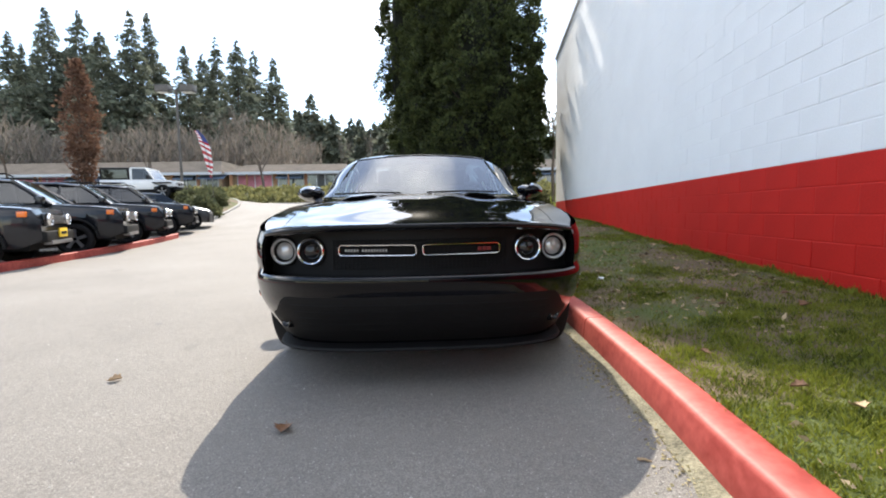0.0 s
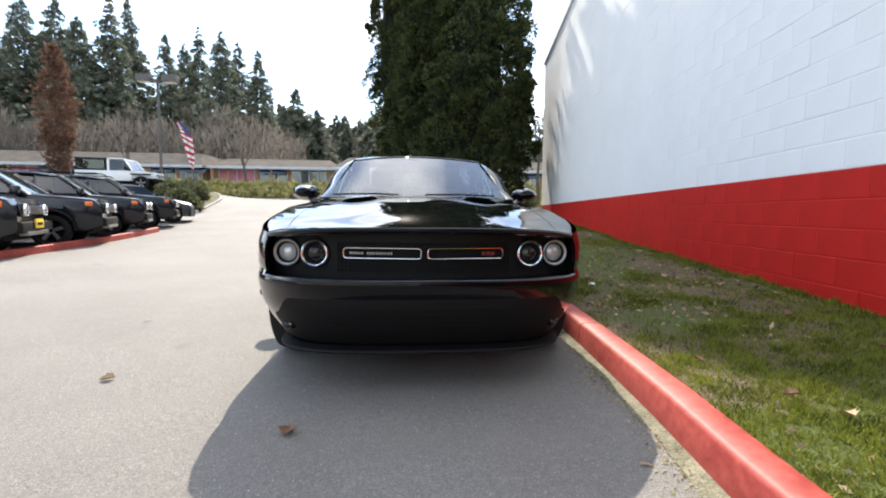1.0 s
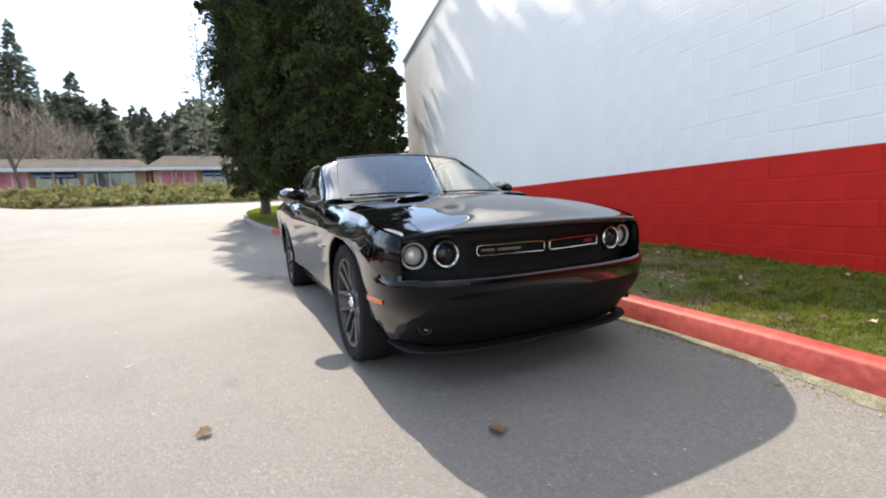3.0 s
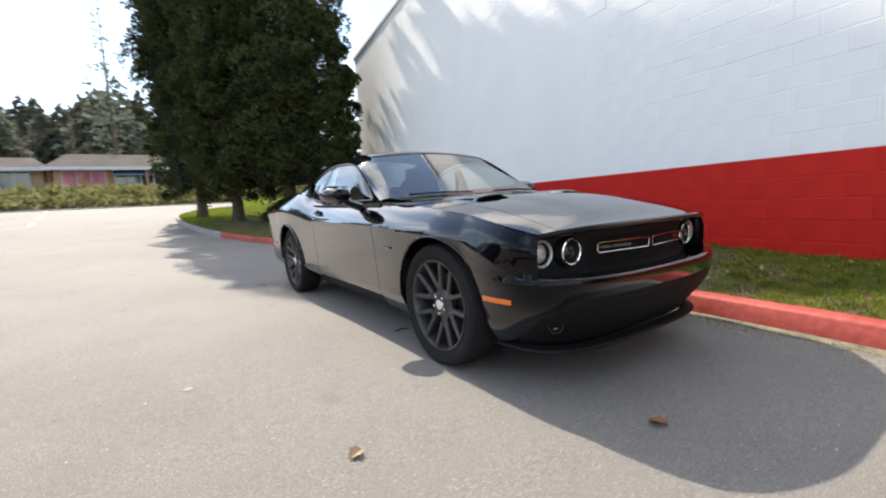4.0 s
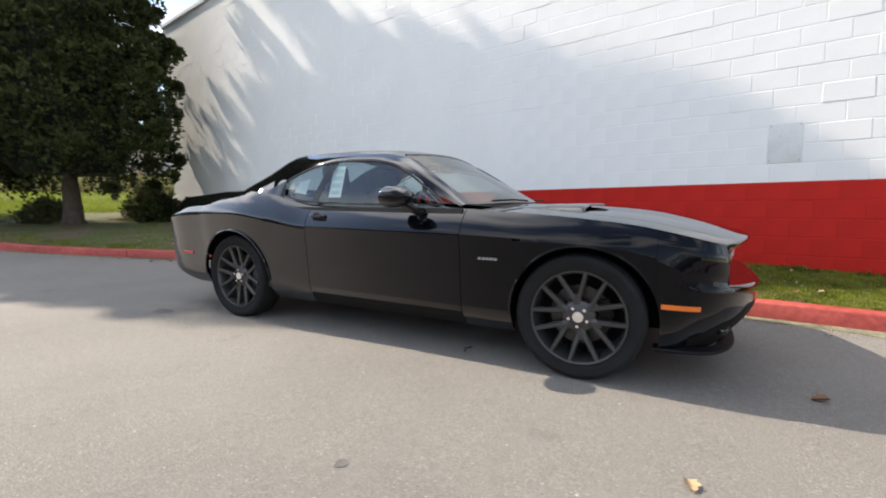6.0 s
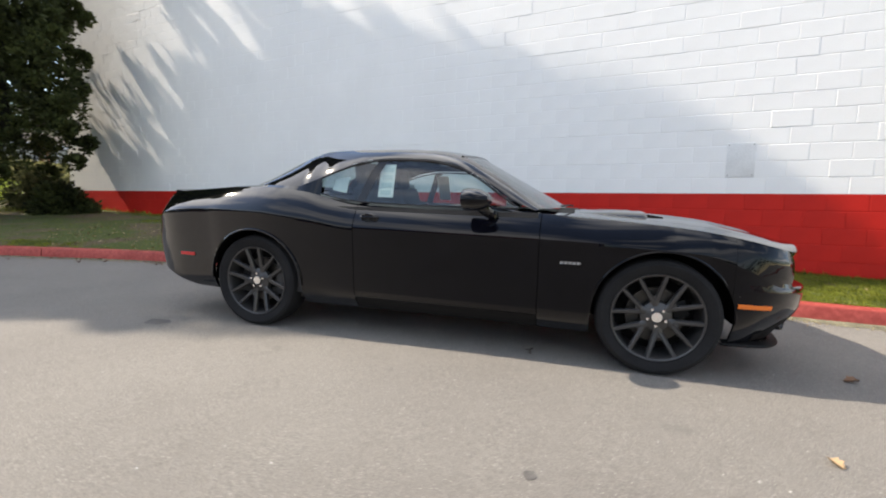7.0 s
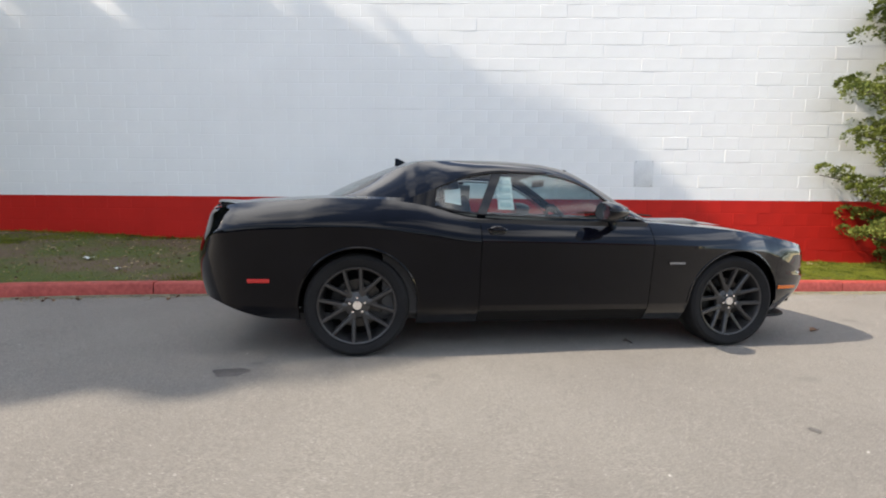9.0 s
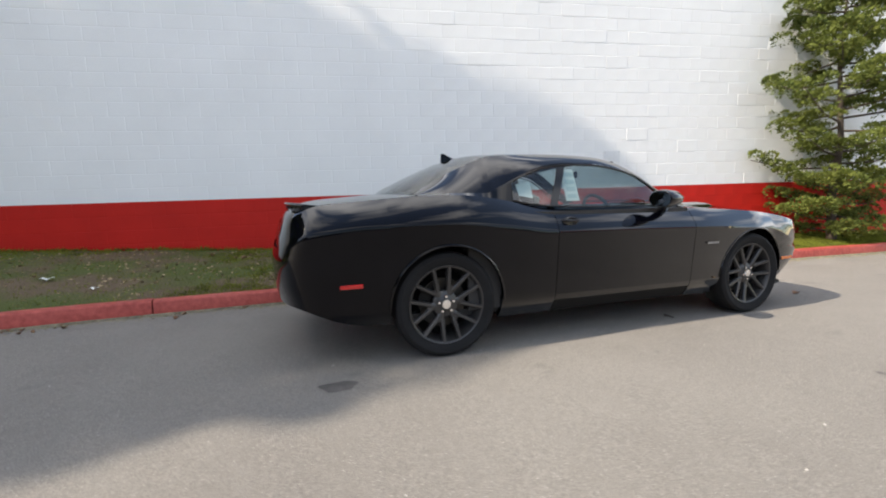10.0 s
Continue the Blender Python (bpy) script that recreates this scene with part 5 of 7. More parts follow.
def boxy_suv(label, paint, rim_mat, at, card=False, group="parked suvs"):
    """A small upright off-road wagon, nose towards local -y, 4.23 long."""
    car = thing("suv", label, "car", at, group=group)
    L0, L1, W, H = -2.1, 2.1, 0.9, 1.68
    fa, ra, rad = -1.25, 1.32, 0.345
    top = curve([(-2.1, 0.78), (-2.06, 0.95), (-1.95, 1.02), (-1.4, 1.07), (-0.95, 1.10), (2.0, 1.10), (2.1, 1.02)])
    wid = curve([(-2.1, 0.74), (-2.02, 0.82), (-1.8, 0.87), (-1.3, W), (1.5, W), (1.9, 0.87), (2.1, 0.8)])
    secs = []
    yy = sorted(set([float(v) for v in np.linspace(L0, L1, 44)] + [yc + s * 0.415 for yc in (fa, ra) for s in (-1.001, -0.999, 0.999, 1.001)] + [yc - 0.415 * math.cos(math.pi * k / 12) for yc in (fa, ra) for k in range(13)]))
    for y in yy:
        zl = 0.34 + 0.1 * smoothstep(-1.8, -2.1, y) + 0.06 * smoothstep(1.8, 2.1, y)
        for yc in (fa, ra):
            if abs(y - yc) < 0.415:
                zl = max(zl, 0.35 + math.sqrt(0.415**2 - (y - yc) ** 2))
        w, zt = wid(y), top(y)
        zm = max(0.80, zl + 0.01)
        secs.append((y, [(w - 0.05, zl), (w - 0.01, min(zl + 0.1, zm)), (w, zm), (w - 0.015, max(zt - 0.10, zm + 0.005)), (w - 0.05, zt - 0.02), (w - 0.14, zt), (0.35, zt + 0.015), (0.0, zt + 0.02)]))
    body = part("body", section_loft(secs), paint, car)
    nose = Geo().grid([[(x, -2.1 + 0.03 * (x / 0.74) ** 2, z) for x in np.linspace(-0.74, 0.74, 15)] for z in (0.42, 0.6, 0.8)])
    part("front_fascia", nose, paint, car)
    part("bumper", Geo().box(-0.72, -2.17, 0.42, 0.72, -2.02, 0.62, 0.05), BLACK_TRIM, car, "black plastic bumper")
    part("skid_plate", Geo().box(-0.55, -2.185, 0.38, 0.55, -2.05, 0.45, 0.02), SATIN, car)
    part("grille_panel", Geo().box(-0.62, -2.145, 0.70, 0.62, -2.06, 0.93, 0.03), GLOSS_BLACK, car)
    for k in range(7):
        x = -0.27 + 0.09 * k
        part("grille_slot", Geo().box(x - 0.022, -2.152, 0.745, x + 0.022, -2.13, 0.9, 0.01), SATIN, car)
    for sx in (-1, 1):
        lamp = part("headlamp", Geo().lathe([(-2.16, 0.0), (-2.165, 0.07), (-2.15, 0.1), (-2.1, 0.108)], 24, "y", (sx * 0.49, 0, 0.82)), LENS, car)
        part("headlamp_ring", Geo().lathe([(-2.165, 0.085), (-2.175, 0.095), (-2.15, 0.108)], 24, "y", (sx * 0.49, 0, 0.82)), CHROME, lamp)
        part("turn_lamp", Geo().box(sx * 0.835 - 0.03, -1.96, 0.86, sx * 0.835 + 0.035, -1.83, 0.96, 0.02), AMBER, car, "amber corner lamp")
        part("arch_cladding", Geo().tube([(sx * (W + 0.005), fa - 0.42 * math.cos(math.pi * k / 16), 0.35 + 0.42 * math.sin(math.pi * k / 16)) for k in range(17)], 0.03, 6), BLACK_TRIM, car)
        part("arch_cladding", Geo().tube([(sx * (W + 0.005), ra - 0.42 * math.cos(math.pi * k / 16), 0.35 + 0.42 * math.sin(math.pi * k / 16)) for k in range(17)], 0.03, 6), BLACK_TRIM, car)
        part("sill_cladding", Geo().box(sx * 0.885 - 0.03, -0.83, 0.32, sx * 0.885 + 0.03, 0.9, 0.46, 0.02), BLACK_TRIM, car)
        mir = part("door_mirror", Geo().box(sx * 1.0 - 0.1, -0.86, 1.08, sx * 1.0 + 0.1, -0.72, 1.25, 0.04), GLOSS_BLACK, car)
        part("roof_rail", Geo().tube([(sx * 0.66, -0.3, 1.66), (sx * 0.66, -0.2, 1.72), (sx * 0.66, 1.5, 1.72), (sx * 0.66, 1.65, 1.65)], 0.018, 6), BLACK_TRIM, car)
        for yc in (fa, ra):
            simple_wheel(car, sx, yc, W - 0.01, rad, rim_mat)
        for name, y0, y1, b0, b1 in (("front_window", -0.72, 0.12, -0.42, 0.12), ("rear_window_side", 0.18, 1.0, 0.18, 1.0), ("cargo_window", 1.1, 1.75, 1.1, 1.6)):
            part(name, Geo().grid([[(sx * 0.878, y0, 1.115), (sx * 0.878, y1, 1.115)], [(sx * 0.76, b0, 1.52), (sx * 0.76, b1, 1.52)]], flip=sx > 0), PRIVACY, car)
    roof = []
    for y, xb, zb, zt in ((-0.95, 0.84, 1.08, 1.10), (-0.3, 0.74, 1.55, 1.60), (0.2, 0.72, 1.60, 1.66), (1.6, 0.70, 1.60, 1.66), (1.95, 0.70, 1.5, 1.55), (2.06, 0.82, 1.08, 1.1)):
        roof.append((y, [(xb, zb), (xb - 0.06, zt - 0.01), (0.3, zt + 0.01), (0.0, zt + 0.015)]))
    g = section_loft(roof)
    part("roof", g, paint, car)
    for y0, y1 in ((0.12, 0.18), (1.0, 1.1), (1.7, 2.0)):
        for sx in (-1, 1):
            part("pillar", Geo().grid([[(sx * 0.879, y0, 1.1), (sx * 0.879, y1, 1.1)], [(sx * 0.75, y0 - 0.02, 1.56), (sx * 0.75, y1 - 0.04, 1.56)]], flip=sx > 0), paint, car)
    for sx in (-1, 1):
        part("screen_pillar", Geo().tube([(sx * 0.86, -0.9, 1.08), (sx * 0.75, -0.3, 1.57)], 0.045, 7), paint, car)
    part("windshield", Geo().grid([[(x, -0.93 - 0.06 * (1 - (x / 0.82) ** 2), 1.09) for x in np.linspace(-0.82, 0.82, 9)], [(x * 0.88, -0.3 - 0.04 * (1 - (x / 0.82) ** 2), 1.59) for x in np.linspace(-0.82, 0.82, 9)]]), CAR_GLASS, car)
    part("cabin", Geo().box(-0.78, -0.6, 0.4, 0.78, 1.9, 1.08).box(-0.6, 0.3, 1.08, -0.15, 0.5, 1.4, 0.05).box(0.15, 0.3, 1.08, 0.6, 0.5, 1.4, 0.05).box(-0.6, 1.2, 1.08, 0.6, 1.4, 1.35, 0.05), INTERIOR, car)
    part("underbody", Geo().box(-0.8, -1.95, 0.3, 0.8, 1.95, 0.5), SHELL, car)
    if card:
        part("front_card", Geo().box(-0.2, -2.2, 0.5, 0.2, -2.175, 0.66, 0.004), YELLOW, car, "yellow dealer card")
        part("card_bar", Geo().box(-0.14, -2.206, 0.55, 0.14, -2.199, 0.6), BLACK_TRIM, car)
    return car


def parked(x, y, turn, lift=0.0):
    e = 0.6
    dzx = (height(x - e, y) - height(x + e, y)) / (2 * e)
    return pose(x, y, height(x, y) + lift, 0, 0, 90 + turn)


def nosed(x, y, turn, half=2.15):
    """The pose of a car whose nose is at x, y."""
    a = radians(turn)
    return parked(x - half * math.cos(a), y - half * math.sin(a), turn)


boxy_suv("charcoal boxy suv with a yellow dealer card", CHARCOAL, SATIN, nosed(-6.75, 3.95, 24), True)
boxy_suv("black boxy suv with silver wheels behind the kerb", DARK_BLUE, SATIN, nosed(-6.97, 6.3, 24))
boxy_suv("black boxy suv parked in a row", DARK_BLUE, SATIN, nosed(-7.59, 8.9, 24))
boxy_suv("black boxy suv parked in a row", DARK_BLUE, RIM, nosed(-8.12, 11.5, 24))


def sedan(label, paint, at):
    """A small hatchback, nose towards local -y."""
    car = thing("hatchback", label, "car", at)
    secs = []
    top = curve([(-2.0, 0.55), (-1.95, 0.68), (-1.7, 0.78), (-1.0, 0.92), (1.2, 0.95), (1.9, 0.92), (2.0, 0.8)])
    wid = curve([(-2.0, 0.55), (-1.9, 0.74), (-1.5, 0.85), (1.5, 0.86), (1.9, 0.78), (2.0, 0.68)])
    fa, ra = -1.25, 1.25
    yy = sorted(set([float(v) for v in np.linspace(-2, 2, 40)] + [yc - 0.36 * math.cos(math.pi * k / 12) for yc in (fa, ra) for k in range(13)]))
    for y in yy:
        zl = 0.24
        for yc in (fa, ra):
            if abs(y - yc) < 0.36:
                zl = max(zl, 0.31 + math.sqrt(max(0.36**2 - (y - yc) ** 2, 0)))
        w, zt = wid(y), max(top(y), zl + 0.12)
        secs.append((y, [(w - 0.04, zl), (w, max(0.6, zl + 0.02)), (w - 0.03, zt - 0.06), (w - 0.12, zt), (0.0, zt + 0.04)]))
    part("body", section_loft(secs), paint, car)
    cab = [(y, [(xb, zb), (xb - 0.05, zt - 0.02), (0.0, zt)]) for y, xb, zb, zt in ((-0.3, 0.62, 1.34, 1.38), (0.2, 0.62, 1.38, 1.43), (1.1, 0.6, 1.33, 1.38))]
    part("roof", section_loft(cab), paint, car)
    part("windshield", Geo().grid([[(x, -1.1, 0.93) for x in (-0.74, 0, 0.74)], [(x, -0.3, 1.37) for x in (-0.6, 0, 0.6)]]), CAR_GLASS, car)
    part("rear_window", Geo().grid([[(x, 1.1, 1.37) for x in (-0.58, 0, 0.58)], [(x, 1.85, 0.95) for x in (-0.7, 0, 0.7)]]), PRIVACY, car)
    for sx in (-1, 1):
        part("side_window", Geo().grid([[(sx * 0.8, y, 0.94) for y in (-0.95, 0.2, 1.5)], [(sx * 0.63, y, 1.35) for y in (-0.35, 0.3, 1.05)]], flip=sx > 0), PRIVACY, car)
        part("headlamp", Geo().box(sx * 0.6 - 0.14, -1.96, 0.58, sx * 0.6 + 0.14, -1.78, 0.7, 0.05), LENS, car)
        part("door_mirror", Geo().box(sx * 0.92 - 0.08, -0.8, 0.95, sx * 0.92 + 0.08, -0.68, 1.06, 0.03), paint, car)
        for yc in (fa, ra):
            simple_wheel(car, sx, yc, 0.85, 0.31, SATIN)
    part("lower_grille", Geo().box(-0.5, -2.02, 0.3, 0.5, -1.9, 0.5, 0.04), BLACK_TRIM, car)
    part("underbody", Geo().box(-0.75, -1.85, 0.25, 0.75, 1.85, 0.6).box(-0.7, -0.9, 0.6, 0.7, 1.5, 0.93), SHELL, car)
    return car


sedan("dark grey hatchback at the end of the row", SILVER_PAINT, nosed(-8.67, 13.9, 24, 2.0))


def off_roader(label, at):
    """A white square-shouldered off-roader with a black soft rear, nose towards local -y."""
    car = thing("off_road_wagon", label, "car", at)
    part("body", Geo().box(-0.78, -0.9, 0.55, 0.78, 2.0, 1.12, 0.04), WHITE_PAINT, car)
    part("hood", Geo().add([(-0.55, -1.95, 0.72), (0.55, -1.95, 0.72), (0.78, -0.9, 0.72), (-0.78, -0.9, 0.72), (-0.52, -1.95, 1.05), (0.52, -1.95, 1.05), (0.72, -0.9, 1.14), (-0.72, -0.9, 1.14)], [(0, 3, 2, 1), (4, 5, 6, 7), (0, 1, 5, 4), (1, 2, 6, 5), (2, 3, 7, 6), (3, 0, 4, 7)]), WHITE_PAINT, car)
    part("grille", Geo().box(-0.5, -2.0, 0.7, 0.5, -1.94, 1.03, 0.02), WHITE_PAINT, car)
    for k in range(7):
        x = -0.24 + 0.08 * k
        part("grille_slot", Geo().box(x - 0.02, -2.006, 0.76, x + 0.02, -1.99, 0.98), GLOSS_BLACK, car)
    part("bumper", Geo().box(-0.85, -2.2, 0.52, 0.85, -2.02, 0.7, 0.04), BLACK_TRIM, car)
    part("hard_top", Geo().box(-0.76, 0.35, 1.13, 0.76, 1.98, 1.82, 0.06), BLACK_TRIM, car, "black soft top")
    part("roof", Geo().box(-0.7, -0.42, 1.74, 0.7, 0.35, 1.82, 0.03), WHITE_PAINT, car)
    part("windshield", Geo().grid([[(x, -0.9, 1.15) for x in (-0.68, 0.68)], [(x, -0.5, 1.74) for x in (-0.64, 0.64)]]), CAR_GLASS, car)
    for sx in (-1, 1):
        part("headlamp", Geo().lathe([(-2.01, 0.0), (-2.015, 0.08), (-1.98, 0.095)], 20, "y", (sx * 0.38, 0, 0.88)), LENS, car)
        part("windshield_post", Geo().tube([(sx * 0.7, -0.9, 1.13), (sx * 0.66, -0.48, 1.76)], 0.04, 6), WHITE_PAINT, car)
        part("door_post", Geo().box(sx * 0.72 - 0.04, 0.25, 1.12, sx * 0.72 + 0.04, 0.36, 1.76), WHITE_PAINT, car)
        part("door_window", Geo().grid([[(sx * 0.75, -0.8, 1.13), (sx * 0.75, 0.3, 1.13)], [(sx * 0.69, -0.45, 1.74), (sx * 0.69, 0.3, 1.74)]], flip=sx > 0), PRIVACY, car)
        part("rear_window_side", Geo().grid([[(sx * 0.764, 0.5, 1.2), (sx * 0.764, 1.85, 1.2)], [(sx * 0.764, 0.5, 1.7), (sx * 0.764, 1.85, 1.7)]], flip=sx > 0), PRIVACY, car)
        for yc in (-1.4, 1.35):
            part("fender_flare", Geo().box(sx * 0.84 - 0.12, yc - 0.5, 0.88, sx * 0.84 + 0.1, yc + 0.5, 0.96, 0.03), BLACK_TRIM, car)
            simple_wheel(car, sx, yc, 0.93, 0.41, SATIN)
        part("door_mirror", Geo().box(sx * 0.95 - 0.1, -0.75, 1.15, sx * 0.95 + 0.1, -0.65, 1.35, 0.03), BLACK_TRIM, car)
    part("chassis", Geo().box(-0.6, -1.95, 0.4, 0.6, 1.95, 0.6), SHELL, car)


off_roader("white off-road wagon with a dark soft top", parked(-16.6, 22.4, 4, 0.25))

# kerb in front of the parked row
left_kerb = thing("kerb", "faded red kerb in front of the parked cars", "kerb", kind="structure")
lk = curve([(-30, -5.2), (0, -6.45), (2.8, -6.72), (4.3, -6.86), (7, -7.2), (9.4, -7.62)])
seg_y = [-22, -18, -14, -10, -7, -4, -1, 1.8, 4.4, 7.0, 9.4]
for a, b in zip(seg_y, seg_y[1:]):
    pts = [Vector((lk(y) - 0.16, y, 0)) for y in np.linspace(a + 0.006, b - 0.006, 9)]
    g = kerb_segment([Vector((p.x, p.y, 0)) for p in pts], None)
    part("kerb_stone", g, RED_KERB, left_kerb)

# planted island at the lot's corner
ISLE = [(-10.4, 17.4), (-10.9, 19.5), (-11.6, 22.5), (-12.6, 26.2), (-14.2, 28.2), (-17.5, 28.8), (-19, 26.5), (-16.6, 23.8), (-14.4, 20.4), (-12.4, 17.6), (-11.3, 16.8)]
isle_kerb = thing("island_kerb", "grey concrete kerb round a planted island", "kerb", kind="structure")
loop = []
for i in range(len(ISLE)):
    a, b, c, d = (Vector((*ISLE[(i + k) % len(ISLE)], 0)) for k in (-1, 0, 1, 2))
    for s in np.linspace(0, 1, 6, endpoint=False):
        loop.append(0.5 * ((2 * b) + (c - a) * s + (2 * a - 5 * b + 4 * c - d) * s**2 + (3 * b - a - 3 * c + d) * s**3))
loop.append(loop[0].copy())
part("kerb_stone", kerb_segment(loop[::-1], None), GREY_KERB, isle_kerb)
mid = Vector((sum(p[0] for p in ISLE) / len(ISLE), sum(p[1] for p in ISLE) / len(ISLE), 0))
rows = []
for s in (1.0, 0.96, 0.7, 0.35, 0.02):
    rows.append([(mid.x + (p.x - mid.x) * s, mid.y + (p.y - mid.y) * s, height(p.x, mid.y + (p.y - mid.y) * s) + 0.11 + 0.25 * (1 - s)) for p in loop[:-1]])
solid("planting_bed", Geo().grid(rows, closed=True), LAWN, "raised planting bed with soil and sparse grass", "planting bed", kind="structure")


def shrub(x, y, rad, h, seed, mat=None, label="rounded grey-green shrub in the planting bed"):
    r = np.random.RandomState(seed)
    n = 150
    z0 = height(x, y) + 0.15
    C, O = [], []
    for _ in range(n):
        a, b = r.uniform(0, 6.28), math.acos(r.uniform(-0.1, 1))
        k = r.uniform(0.75, 1.08)
        C.append((rad * k * math.cos(a) * math.sin(b), rad * k * math.sin(a) * math.sin(b), h * k * math.cos(b)))
        O.append((math.cos(a) * math.sin(b), math.sin(a) * math.sin(b), 0.7 * math.cos(b) + 0.3))
    bush = thing("shrub", label, "shrub", pose(x, y, z0), group="shrubs")
    stems = Geo()
    for k in range(7):
        a = k * 0.9
        stems.tube([(0, 0, -0.1), (rad * 0.5 * math.cos(a), rad * 0.5 * math.sin(a), h * 0.7)], 0.03, 5, 0.4)
    part("stems", stems, BARK, bush)
    b, d, L, W = tufts(np.array(C), np.array(O), 26, np.full(n, rad * 0.28), 0.6, rad * 0.2, seed)
    f = new("foliage", leaves_mesh("foliage", b, d, L, W, mat or SHRUB, seed))
    f.parent = bush


for k, (x, y, rad, h) in enumerate(((-11.5, 18.6, 0.75, 0.75), (-12.9, 20.6, 0.8, 0.85), (-13.2, 23.4, 0.7, 0.7), (-15.2, 23.2, 0.8, 0.7), (-14.5, 26.0, 0.8, 0.6))):
    shrub(x, y, rad, h, 60 + k)
shrub(3.9, 11.0, 0.55, 0.75, 71, CEDAR, "dark low shrub at the foot of the cedars")
shrub(2.0, 13.2, 0.5, 0.6, 72, SHRUB, "low twiggy shrub between the cedar trunks")
shrub(4.4, 12.6, 0.6, 1.1, 73, SHRUB, "pale twiggy shrub beside the wall corner")

# feather flag
FLAG_RED = material("flag_red", (0.5, 0.03, 0.04), 0.8)
FLAG_WHITE = material("flag_white", (0.75, 0.74, 0.72), 0.8)
FLAG_BLUE = material("flag_blue", (0.035, 0.06, 0.22), 0.8)
POLE = material("weathered_pole", (0.11, 0.10, 0.09), 0.6, 0.4, 2, 0.2)
fx, fy = -11.3, 19.7
flag = thing("feather_flag", "red, white and blue striped feather flag on a pole", "flag", pose(fx, fy, height(fx, fy) + 0.1) @ Matrix.Diagonal((0.8, 1, 1, 1)))
pole_pts = [(0, 0, 0), (-0.05, 0, 1.5), (-0.25, 0, 3.0), (-0.62, 0, 4.2), (-0.82, 0, 4.52), (-1.0, 0, 4.5)]
part("pole", Geo().tube(pole_pts, 0.02, 6, 0.5), POLE, flag)
edge = smooth_curve([(-0.2, 0, 2.0), (-0.42, 0, 2.7), (-0.72, 0, 3.7), (-0.9, 0, 4.2), (-1.05, 0, 4.45)], 22)
far_edge = smooth_curve([(-0.06, 0, 1.9), (-0.02, 0.05, 2.6), (-0.1, 0.1, 3.4), (-0.42, 0.06, 4.1), (-0.78, 0, 4.47)], 22)
for k in range(21):
    g = Geo().grid([[tuple(Vector(edge[j]).lerp(Vector(far_edge[j]), s) + Vector((0, 0.03 * math.sin(j * 0.9 + 3 * s), 0))) for s in (0, 0.25, 0.5, 0.75, 1)] for j in (k, k + 1)])
    g2 = [FLAG_RED, FLAG_WHITE][k % 2]
    if k > 12:
        part("stripe", Geo().grid([[tuple(Vector(edge[j]).lerp(Vector(far_edge[j]), s)) for s in (0, 0.2, 0.4)] for j in (k, k + 1)]), g2, flag)
        part("canton", Geo().grid([[tuple(Vector(edge[j]).lerp(Vector(far_edge[j]), s)) for s in (0.4, 0.7, 1)] for j in (k, k + 1)]), FLAG_BLUE, flag)
    else:
        part("stripe", g, g2, flag)

# lamp post
lx, ly = -17.2, 27.6
lamp = thing("lamp_post", "tall dark parking lot lamp post with box lamps", "street lamp", pose(lx, ly, height(lx, ly)))
part("pole", Geo().tube([(0, 0, 0), (0, 0, 3), (0, 0, 7.6)], 0.1, 10, 0.8), POLE, lamp)
part("base", Geo().lathe([(0, 0.0), (0, 0.3), (0.6, 0.28), (0.62, 0.0)], 18, "z"), GREY_KERB, lamp)
for sx in (-1, 1):
    head = part("lamp_head", Geo().box(sx * 0.85 - 0.45, -0.3, 7.35, sx * 0.85 + 0.45, 0.3, 7.85, 0.04), POLE, lamp)
    part("lamp_lens", Geo().box(sx * 0.85 - 0.38, -0.24, 7.335, sx * 0.85 + 0.38, 0.24, 7.352), PAPER, head)
    part("arm", Geo().tube([(0, 0, 7.5), (sx * 0.45, 0, 7.6)], 0.05, 6), POLE, lamp)


# ---- far buildings ----
SHINGLE = material("brown_grey_shingles", (0.115, 0.10, 0.085), 0.95, 0, 0.8, 0.25, 0.01, fine=9, spec=0.05)
TAN_WALL = material("tan_stucco", (0.36, 0.25, 0.16), 0.85, 0, 0.7, 0.15)
BRICK = material("orange_brown_brick", (0.30, 0.15, 0.08), 0.9, 0, 2, 0.25, 0.005, fine=14)
WINDOW = material("dark_shop_glass", (0.04, 0.05, 0.06), 0.08, 0.0, coat=1.0)
PALE_FRAME = material("pale_window_frame", (0.42, 0.45, 0.48), 0.5)
POSTER = material("pink_red_posters", (0.45, 0.16, 0.2), 0.7, 0, 0.9, 0.4)
AWNING = material("blue_grey_awning", (0.09, 0.13, 0.2), 0.7)


